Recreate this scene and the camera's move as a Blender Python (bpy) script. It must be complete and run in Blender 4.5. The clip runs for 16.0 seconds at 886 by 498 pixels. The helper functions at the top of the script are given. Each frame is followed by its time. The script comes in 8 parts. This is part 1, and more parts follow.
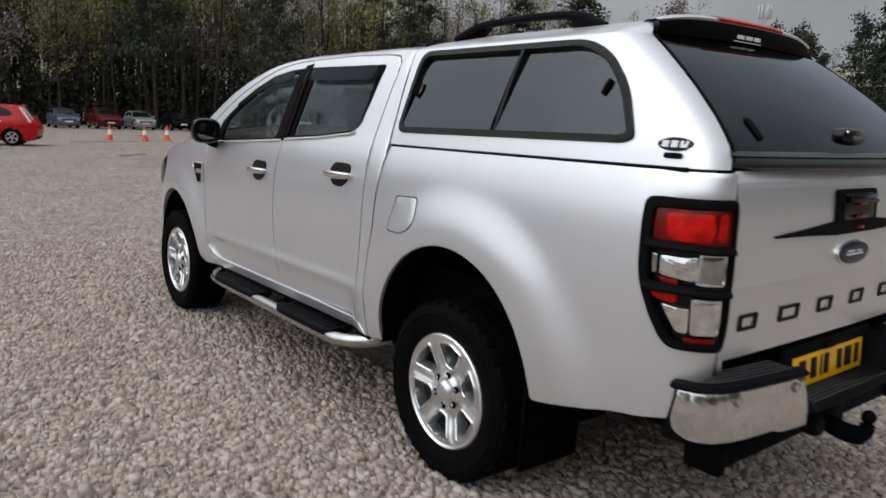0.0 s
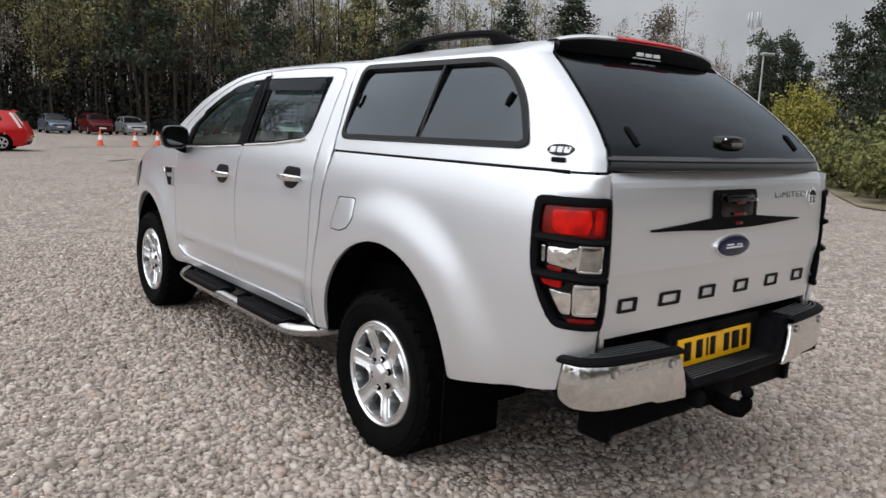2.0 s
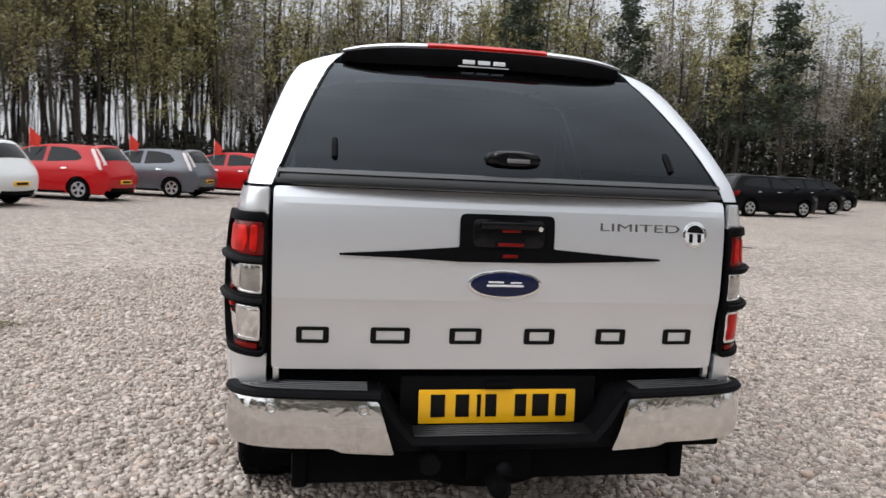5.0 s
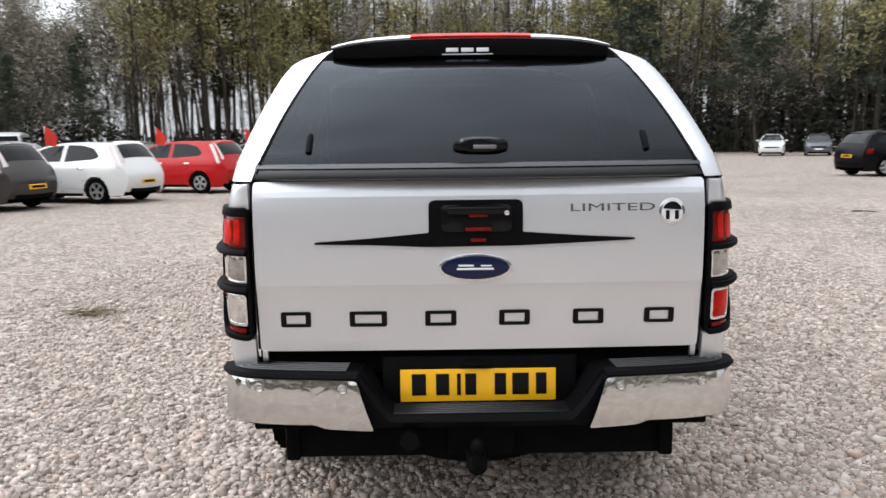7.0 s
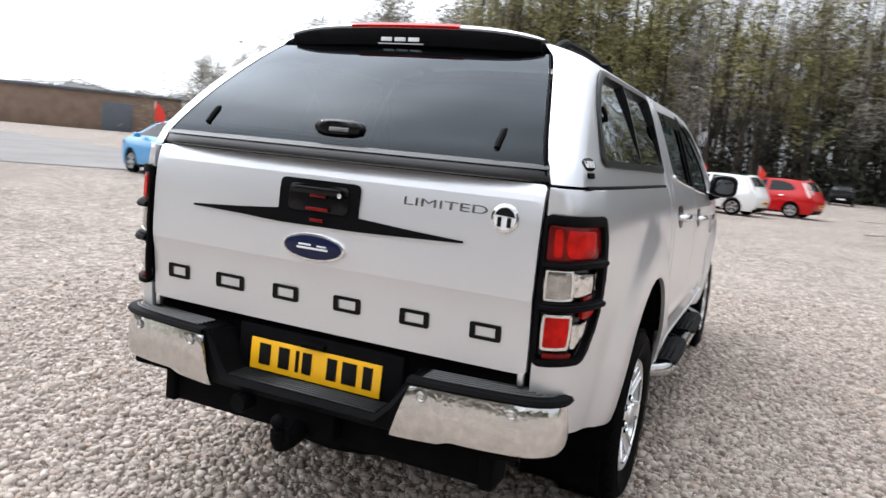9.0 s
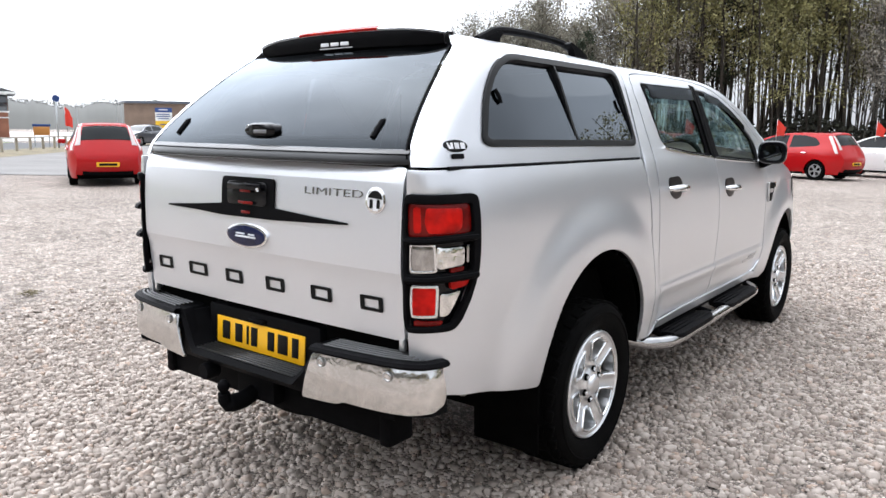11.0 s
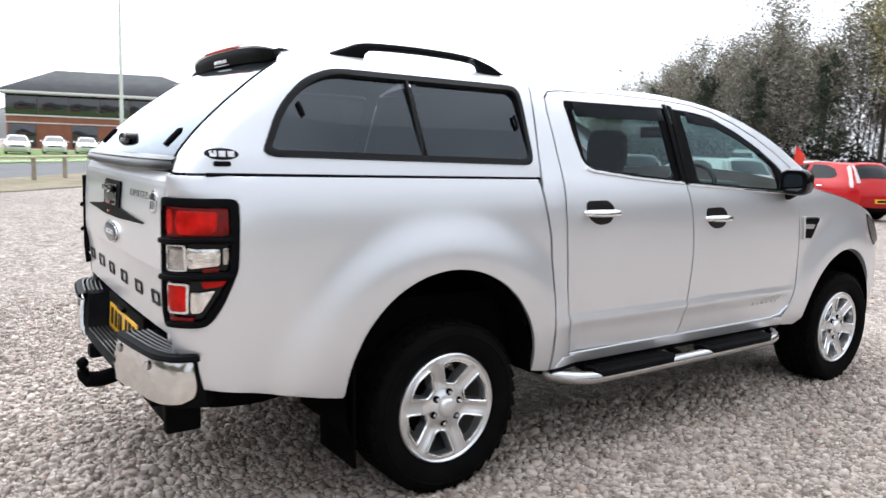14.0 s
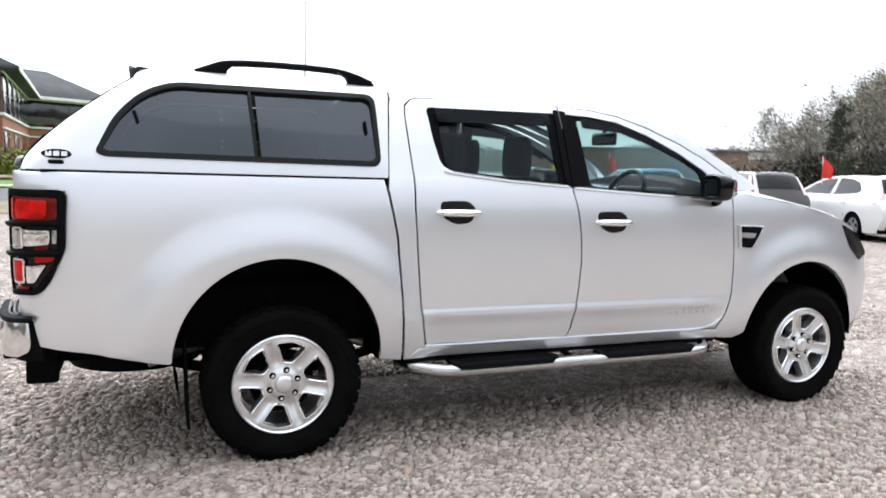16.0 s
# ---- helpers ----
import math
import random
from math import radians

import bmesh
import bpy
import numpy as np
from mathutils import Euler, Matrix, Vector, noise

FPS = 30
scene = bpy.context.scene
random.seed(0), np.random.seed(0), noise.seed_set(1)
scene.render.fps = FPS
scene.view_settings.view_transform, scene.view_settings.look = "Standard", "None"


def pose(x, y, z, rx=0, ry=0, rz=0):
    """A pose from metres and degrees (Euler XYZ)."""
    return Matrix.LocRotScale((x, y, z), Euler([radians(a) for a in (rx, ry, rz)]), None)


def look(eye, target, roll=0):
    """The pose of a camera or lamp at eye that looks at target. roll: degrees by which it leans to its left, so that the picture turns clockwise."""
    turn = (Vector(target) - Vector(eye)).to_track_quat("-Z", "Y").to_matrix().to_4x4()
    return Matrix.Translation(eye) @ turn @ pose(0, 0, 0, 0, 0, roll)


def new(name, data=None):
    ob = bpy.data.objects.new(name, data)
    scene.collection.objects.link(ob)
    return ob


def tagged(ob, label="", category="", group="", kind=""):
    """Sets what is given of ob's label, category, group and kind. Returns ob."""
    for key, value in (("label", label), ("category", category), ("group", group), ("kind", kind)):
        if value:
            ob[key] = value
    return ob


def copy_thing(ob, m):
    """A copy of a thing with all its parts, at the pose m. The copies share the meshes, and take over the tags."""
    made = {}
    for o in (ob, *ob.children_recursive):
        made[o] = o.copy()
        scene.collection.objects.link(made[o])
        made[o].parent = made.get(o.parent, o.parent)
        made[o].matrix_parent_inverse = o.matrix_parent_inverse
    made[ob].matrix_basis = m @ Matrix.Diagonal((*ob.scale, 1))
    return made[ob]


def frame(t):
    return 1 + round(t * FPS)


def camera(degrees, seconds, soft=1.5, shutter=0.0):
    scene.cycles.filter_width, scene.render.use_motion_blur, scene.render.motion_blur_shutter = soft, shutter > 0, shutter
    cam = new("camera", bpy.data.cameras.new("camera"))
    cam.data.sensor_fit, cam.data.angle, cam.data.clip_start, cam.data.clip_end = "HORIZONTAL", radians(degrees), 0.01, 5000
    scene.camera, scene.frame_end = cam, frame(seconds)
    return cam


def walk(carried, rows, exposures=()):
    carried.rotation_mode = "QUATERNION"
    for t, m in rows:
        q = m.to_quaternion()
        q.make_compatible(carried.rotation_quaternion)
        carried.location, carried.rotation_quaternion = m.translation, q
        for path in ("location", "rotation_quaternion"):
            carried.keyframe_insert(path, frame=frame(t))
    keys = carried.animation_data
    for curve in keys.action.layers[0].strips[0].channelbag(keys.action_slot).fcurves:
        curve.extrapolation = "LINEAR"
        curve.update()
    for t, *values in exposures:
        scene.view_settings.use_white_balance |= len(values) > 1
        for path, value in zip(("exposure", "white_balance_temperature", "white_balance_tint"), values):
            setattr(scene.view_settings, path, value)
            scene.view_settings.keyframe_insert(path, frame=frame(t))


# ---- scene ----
cam = camera(62.0, 16.0, 1.5, 0.5)
PATH = [
    (0, (-2.686, -2.236, 1.452), (-1.463, -0.691, 1.115), 2.2),
    (0.5, (-2.685, -2.515, 1.452), (-1.492, -0.955, 1.074), 3.1),
    (1, (-2.697, -2.6, 1.465), (-1.481, -1.052, 1.111), 2.8),
    (1.5, (-2.709, -2.611, 1.472), (-1.498, -1.053, 1.142), 2.7),
    (2, (-2.672, -2.646, 1.469), (-1.434, -1.108, 1.148), 2.3),
    (2.5, (-2.459, -2.838, 1.456), (-1.306, -1.228, 1.176), 3.1),
    (3, (-2.152, -3.021, 1.453), (-1.097, -1.342, 1.185), 0.6),
    (3.5, (-1.729, -3.159, 1.457), (-0.812, -1.4, 1.201), 1.8),
    (4, (-1.246, -3.298, 1.447), (-0.544, -1.444, 1.183), 1.9),
    (4.5, (-0.844, -3.343, 1.43), (-0.359, -1.416, 1.208), 1.9),
    (6.8, (-0.235, -3.491, 1.471), (-0.16, -1.513, 1.183), 0.4),
    (7, (-0.142, -3.5, 1.477), (-0.123, -1.522, 1.184), -0.7),
    (7.5, (0.154, -3.548, 1.456), (0.012, -1.575, 1.164), 0.9),
    (8, (0.555, -3.489, 1.428), (0.3, -1.529, 1.119), 0.9),
    (8.2, (0.727, -3.413, 1.419), (0.359, -1.468, 1.132), 2.2),
    (10.3, (2.115, -2.909, 1.448), (0.939, -1.318, 1.15), 2.8),
    (10.5, (2.2, -2.894, 1.462), (1.015, -1.312, 1.157), 1.9),
    (11, (2.242, -2.872, 1.466), (1.042, -1.305, 1.148), 0.7),
    (11.5, (2.242, -2.865, 1.465), (1.048, -1.293, 1.143), 0.2),
    (12, (2.288, -2.806, 1.458), (1.087, -1.244, 1.111), -0.7),
    (12.5, (2.515, -2.642, 1.441), (1.238, -1.14, 1.102), 2.0),
    (13, (2.792, -2.408, 1.425), (1.379, -1.03, 1.099), -1.2),
    (13.5, (2.998, -2.08, 1.421), (1.506, -0.781, 1.13), 1.0),
    (14, (3.325, -1.771, 1.456), (1.704, -0.631, 1.191), 2.1),
    (14.5, (3.56, -1.474, 1.409), (1.899, -0.389, 1.155), 1.3),
    (15, (3.758, -1.135, 1.421), (2.024, -0.181, 1.136), 0.9),
    (15.5, (4.089, -0.841, 1.43), (2.288, -0.025, 1.129), 1.1),
    (16, (4.29, -0.549, 1.417), (2.438, 0.173, 1.194), 1.9),
]
walk(cam, [(t, look(eye, target, roll)) for t, eye, target, roll in PATH],
     [(0.0, -0.60, 6730, 10), (0.8, -0.24, 6730, 10), (2.5, -0.18, 6730, 10), (4.5, 0.10, 6730, 10), (7.0, 0.42, 6670, 10), (8.0, 0.42, 6650, 10), (10.3, 0.69, 6490, 10), (13.0, 0.69, 6470, 10), (14.5, 0.71, 6450, 10), (16.0, 0.77, 6450, 10)])


# ---- world, sun, exposure ----
SUN_AZ, SUN_EL = radians(282), radians(56)
world = bpy.data.worlds.new("overcast_sky")
scene.world = world
world.use_nodes = True
wn, wl = world.node_tree.nodes, world.node_tree.links
wn.clear()
sky = wn.new("ShaderNodeTexSky")
sky.sky_type = "NISHITA"
sky.sun_disc = False
sky.sun_elevation, sky.sun_rotation = SUN_EL, SUN_AZ
sky.air_density, sky.dust_density, sky.ozone_density = 1.0, 1.5, 1.0
grey = wn.new("ShaderNodeHueSaturation")
grey.inputs["Saturation"].default_value = 0.22
cloud_pos = wn.new("ShaderNodeTexCoord")
cloud = wn.new("ShaderNodeTexNoise")
cloud.inputs["Scale"].default_value, cloud.inputs["Detail"].default_value = 3.0, 5.0
cloud_map = wn.new("ShaderNodeMapRange")
cloud_map.inputs["From Min"].default_value, cloud_map.inputs["From Max"].default_value = 0.3, 0.7
cloud_map.inputs["To Min"].default_value, cloud_map.inputs["To Max"].default_value = 0.76, 1.21
cloud_mul = wn.new("ShaderNodeVectorMath")
cloud_mul.operation = "SCALE"
wback = wn.new("ShaderNodeBackground")
wback.inputs["Strength"].default_value = 0.136
wout = wn.new("ShaderNodeOutputWorld")
wl.new(sky.outputs[0], grey.inputs["Color"])
wl.new(cloud_pos.outputs["Generated"], cloud.inputs["Vector"])
wl.new(cloud.outputs["Fac"], cloud_map.inputs["Value"])
veil = wn.new("ShaderNodeMix")
veil.data_type = "RGBA"
veil.inputs[0].default_value = 0.72
veil.inputs[7].default_value = (7.15, 7.6, 8.38, 1)
wl.new(grey.outputs[0], veil.inputs[6])
wl.new(veil.outputs[2], cloud_mul.inputs[0])
wl.new(cloud_map.outputs[0], cloud_mul.inputs["Scale"])
# the veil is a little brighter overhead, and brightest where the hidden sun stands
split = wn.new("ShaderNodeSeparateXYZ")
rise = wn.new("ShaderNodeMapRange")
rise.inputs["To Min"].default_value, rise.inputs["To Max"].default_value = 0.50, 1.12
toward = wn.new("ShaderNodeVectorMath")
toward.operation = "DOT_PRODUCT"
toward.inputs[1].default_value = (math.sin(SUN_AZ) * math.cos(SUN_EL), math.cos(SUN_AZ) * math.cos(SUN_EL), math.sin(SUN_EL))
lit = wn.new("ShaderNodeMath")
lit.operation = "MAXIMUM"
lit.inputs[1].default_value = 0.0
square = wn.new("ShaderNodeMath")
square.operation = "POWER"
square.inputs[1].default_value = 2.5
glow = wn.new("ShaderNodeMath")
glow.operation = "MULTIPLY_ADD"
glow.inputs[1].default_value = 2.3
wl.new(cloud_pos.outputs["Generated"], toward.inputs[0])
wl.new(toward.outputs["Value"], lit.inputs[0])
wl.new(lit.outputs[0], square.inputs[0])
wl.new(square.outputs[0], glow.inputs[0])
wl.new(rise.outputs[0], glow.inputs[2])
dome = wn.new("ShaderNodeVectorMath")
dome.operation = "SCALE"
wl.new(cloud_pos.outputs["Generated"], split.inputs[0])
wl.new(split.outputs["Z"], rise.inputs["Value"])
wl.new(cloud_mul.outputs[0], dome.inputs[0])
wl.new(glow.outputs[0], dome.inputs["Scale"])
wl.new(dome.outputs[0], wback.inputs["Color"])
wl.new(wback.outputs[0], wout.inputs["Surface"])
sun_data = bpy.data.lights.new("sun", "SUN")
sun_data.energy, sun_data.angle, sun_data.color = 0.5, radians(150), (1.0, 0.97, 0.94)
sun = new("sun", sun_data)
sun.matrix_basis = look((0, 0, 0), (-math.sin(SUN_AZ) * math.cos(SUN_EL), -math.cos(SUN_AZ) * math.cos(SUN_EL), -math.sin(SUN_EL)))
sun.location = (0, 0, 60)


# ---- materials ----
def material(name, colour, rough=0.5, metal=0.0, coat=0.0, coat_rough=0.05, vary=0.0, scale=8.0, bump=0.0, bump_scale=60.0, spec=0.5,
             fine=0.0, island=0.0, each=0.0, mottle=None, rough_vary=0.0):
    """Principled surface with stains (scale), grain (fine, bump_scale) and a spread between pieces."""
    m = bpy.data.materials.new(name)
    m.use_nodes = True
    n, l = m.node_tree.nodes, m.node_tree.links
    b = n["Principled BSDF"]
    b.inputs["Base Color"].default_value = (*colour, 1)
    b.inputs["Roughness"].default_value = rough
    b.inputs["Metallic"].default_value = metal
    b.inputs["Coat Weight"].default_value = coat
    b.inputs["Coat Roughness"].default_value = coat_rough
    b.inputs["Specular IOR Level"].default_value = spec
    pos = n.new("ShaderNodeTexCoord").outputs["Object"]

    def noise_at(s, detail=3.0):
        t = n.new("ShaderNodeTexNoise")
        t.inputs["Scale"].default_value, t.inputs["Detail"].default_value = s, detail
        l.new(pos, t.inputs["Vector"])
        return t.outputs["Fac"]

    def spread(value, low, high):
        r = n.new("ShaderNodeMapRange")
        r.inputs["From Min"].default_value, r.inputs["From Max"].default_value = 0.25, 0.75
        r.inputs["To Min"].default_value, r.inputs["To Max"].default_value = low, high
        l.new(value, r.inputs["Value"])
        return r.outputs[0]

    col = None
    if mottle:
        mix = n.new("ShaderNodeMix")
        mix.data_type = "RGBA"
        mix.inputs[6].default_value, mix.inputs[7].default_value = (*colour, 1), (*mottle, 1)
        l.new(spread(noise_at(scale * 0.7, 4.0), 0, 1), mix.inputs[0])
        col = mix.outputs[2]
    factors = []
    if vary:
        factors.append(spread(noise_at(scale), 1 - vary, 1 + vary))
    if fine:
        factors.append(spread(noise_at(bump_scale, 2.0), 1 - fine, 1 + fine))
    if island or each:
        src = n.new("ShaderNodeNewGeometry").outputs["Random Per Island"] if island else n.new("ShaderNodeObjectInfo").outputs["Random"]
        amount = island or each
        r = n.new("ShaderNodeMapRange")
        r.inputs["To Min"].default_value, r.inputs["To Max"].default_value = 1 - amount, 1 + amount
        l.new(src, r.inputs["Value"])
        factors.append(r.outputs[0])
    for f in factors:
        mul = n.new("ShaderNodeVectorMath")
        mul.operation = "SCALE"
        if col is None:
            mul.inputs[0].default_value = colour
        else:
            l.new(col, mul.inputs[0])
        l.new(f, mul.inputs["Scale"])
        col = mul.outputs[0]
    if col is not None:
        l.new(col, b.inputs["Base Color"])
    if rough_vary:
        l.new(spread(noise_at(scale * 1.7), max(0.02, rough - rough_vary), min(1, rough + rough_vary)), b.inputs["Roughness"])
    if bump:
        bp = n.new("ShaderNodeBump")
        bp.inputs["Strength"].default_value, bp.inputs["Distance"].default_value = bump, 0.01
        l.new(noise_at(bump_scale), bp.inputs["Height"])
        l.new(bp.outputs[0], b.inputs["Normal"])
    return m


def thin_glass(name, tint, gloss=1.0, ior=1.5, rough=0.0, faces=2):
    """A pane: tinted see-through with a Fresnel gloss."""
    m = bpy.data.materials.new(name)
    m.use_nodes = True
    n, l = m.node_tree.nodes, m.node_tree.links
    n.remove(n["Principled BSDF"])
    clear = n.new("ShaderNodeBsdfTransparent")
    clear.inputs[0].default_value = (*tint, 1)
    shine = n.new("ShaderNodeBsdfGlossy")
    shine.inputs["Color"].default_value = (gloss * 0.84, gloss * 0.92, gloss, 1)
    shine.inputs["Roughness"].default_value = rough
    face = n.new("ShaderNodeLayerWeight")
    face.inputs["Blend"].default_value = 0.5
    five = n.new("ShaderNodeMath")
    five.operation = "POWER"
    five.inputs[1].default_value = 5.0
    l.new(face.outputs["Facing"], five.inputs[0])
    fres = n.new("ShaderNodeMath")
    fres.operation = "MULTIPLY_ADD"
    base = ((ior - 1) / (ior + 1)) ** 2
    fres.inputs[1].default_value, fres.inputs[2].default_value = 1 - base, base
    l.new(five.outputs[0], fres.inputs[0])
    # both faces of the pane: 1 - (1 - r)^2
    keep = n.new("ShaderNodeMath")
    keep.operation = "SUBTRACT"
    keep.inputs[0].default_value = 1.0
    l.new(fres.outputs[0], keep.inputs[1])
    twice = n.new("ShaderNodeMath")
    twice.operation = "MULTIPLY"
    l.new(keep.outputs[0], twice.inputs[0])
    l.new(keep.outputs[0], twice.inputs[1])
    both = n.new("ShaderNodeMath")
    both.operation = "SUBTRACT"
    both.inputs[0].default_value = 1.0
    l.new(twice.outputs[0], both.inputs[1])
    mix = n.new("ShaderNodeMixShader")
    l.new(both.outputs[0] if faces == 2 else fres.outputs[0], mix.inputs[0])
    l.new(clear.outputs[0], mix.inputs[1])
    l.new(shine.outputs[0], mix.inputs[2])
    l.new(mix.outputs[0], n["Material Output"].inputs["Surface"])
    return m


SILVER = material("silver_paint", (0.745, 0.760, 0.787), 0.34, 0.74, coat=0.6, coat_rough=0.03, vary=0.03, scale=1.3, fine=0.04, bump_scale=900)
CHROME = material("chrome", (0.82, 0.82, 0.82), 0.09, 1.0, vary=0.05, scale=12)
# mottle of reflected gravel, put into the chrome's colour and bump
CHROME_MOTTLED = material("mottled_chrome", (0.70, 0.695, 0.68), 0.09, 1.0, vary=0.14, scale=34, bump=0.16, bump_scale=46, rough_vary=0.05)
ALLOY = material("alloy", (0.78, 0.79, 0.80), 0.33, 0.95, coat=0.15, vary=0.05, scale=14)
BRIGHT_RIM = material("bright_machined_edge", (0.86, 0.87, 0.88), 0.24, 1.0)
# alloy with the shade inside the wheel barrel put into its colour
SHADED_ALLOY = material("shaded_alloy", (0.22, 0.22, 0.225), 0.45, 0.7, vary=0.2, scale=14)
BLACK = material("black_plastic", (0.005, 0.005, 0.0056), 0.5, vary=0.2, scale=20, bump=0.08, bump_scale=500, spec=0.03)
BLACK_SATIN = material("satin_black", (0.006, 0.006, 0.0065), 0.4, spec=0.2)
GLOSS_BLACK = material("gloss_black", (0.004, 0.004, 0.005), 0.16, spec=0.25)
RUBBER = material("tyre_rubber", (0.0035, 0.0035, 0.0035), 0.65, vary=0.35, scale=9, bump=0.15, bump_scale=160, spec=0.03)
TREAD = material("tyre_tread", (0.0035, 0.0035, 0.0034), 0.85, vary=0.5, scale=25, spec=0.03)
UNDER = material("underbody", (0.003, 0.003, 0.003), 0.9, vary=0.4, scale=10, spec=0.02)
STEEL_BLACK = material("black_coated_steel", (0.0035, 0.0035, 0.004), 0.6, vary=0.3, scale=15, spec=0.03)
STEEL = material("dull_steel", (0.33, 0.32, 0.31), 0.38, 1.0, vary=0.2, scale=40)
GLASS_DARK = thin_glass("privacy_glass", (0.040, 0.043, 0.052), 1.05, 1.36, faces=1)
GLASS_SIDE = thin_glass("tinted_side_glass", (0.05, 0.053, 0.06), 1.0, 1.5)
GLASS_CAB = thin_glass("cab_glass", (0.50, 0.61, 0.59), 0.55, 1.36)
GLASS_SMOKE = thin_glass("smoked_acrylic", (0.012, 0.010, 0.012), 0.5, 1.4, 0.15, faces=1)
RED_LENS = material("red_lens", (0.50, 0.007, 0.004), 0.35, 0.15, coat=0.12, spec=0.12, vary=0.45, scale=20, bump=0.22, bump_scale=30)
RED_DARK = material("dark_red_lens", (0.16, 0.003, 0.002), 0.25, 0.2, coat=0.2, spec=0.2, vary=0.5, scale=24, bump=0.2, bump_scale=30)
CLEAR_LENS = material("clear_lens", (0.80, 0.79, 0.77), 0.10, 1.0, coat=1.0, vary=0.35, scale=30, bump=0.34, bump_scale=40)
SMOKED_LENS = material("smoked_clear_lens", (0.42, 0.41, 0.40), 0.14, 1.0, coat=1.0, vary=0.4, scale=22, bump=0.15, bump_scale=35)
RAIL_BLACK = material("gloss_rail", (0.010, 0.010, 0.011), 0.33, spec=0.5)
MIRROR = material("mirror_glass", (0.26, 0.285, 0.30), 0.03, 1.0)
STEP_STEEL = material("step_steel", (0.52, 0.52, 0.52), 0.16, 1.0, vary=0.1, scale=10)
LETTER_CHROME = material("letter_chrome", (0.42, 0.42, 0.43), 0.2, 1.0)
STICKER = material("silver_sticker", (0.45, 0.45, 0.45), 0.3, 0.6)
YELLOW = material("plate_yellow", (0.86, 0.45, 0.008), 0.35, coat=0.2, vary=0.05, scale=10)
PLATE_WHITE = material("plate_white", (0.75, 0.75, 0.72), 0.4, vary=0.05)
INK = material("black_ink", (0.006, 0.006, 0.006), 0.4, spec=0.12)
BADGE_BLUE = material("badge_blue", (0.005, 0.009, 0.042), 0.2, coat=0.25, spec=0.25)
BADGE_WHITE = material("badge_white", (0.75, 0.76, 0.78), 0.35)
SEAT = material("seat_cloth", (0.03, 0.031, 0.033), 0.9, vary=0.15, scale=15, bump=0.2, bump_scale=400)
TRIM = material("grey_trim", (0.05, 0.05, 0.052), 0.65, vary=0.1)
HEADLINER = material("headliner", (0.28, 0.275, 0.26), 0.9)
RIB = material("scuffed_rib", (0.016, 0.016, 0.016), 0.32, vary=0.4, scale=18, spec=0.55)
CUP = material("handle_cup", (0.007, 0.005, 0.005), 0.35, spec=0.2)
GRAVEL_COL = [(0.0, (0.245, 0.202, 0.172)), (0.3, (0.340, 0.290, 0.252)), (0.62, (0.425, 0.368, 0.322)), (0.85, (0.510, 0.448, 0.398)), (1.0, (0.39, 0.295, 0.235))]


def ramp_into(n, l, src, stops):
    r = n.new("ShaderNodeValToRGB")
    e = r.color_ramp.elements
    e[0].position, e[0].color = stops[0][0], (*stops[0][1], 1)
    e[1].position, e[1].color = stops[-1][0], (*stops[-1][1], 1)
    for p, c in stops[1:-1]:
        k = e.new(p)
        k.color = (*c, 1)
    l.new(src, r.inputs[0])
    return r.outputs[0]


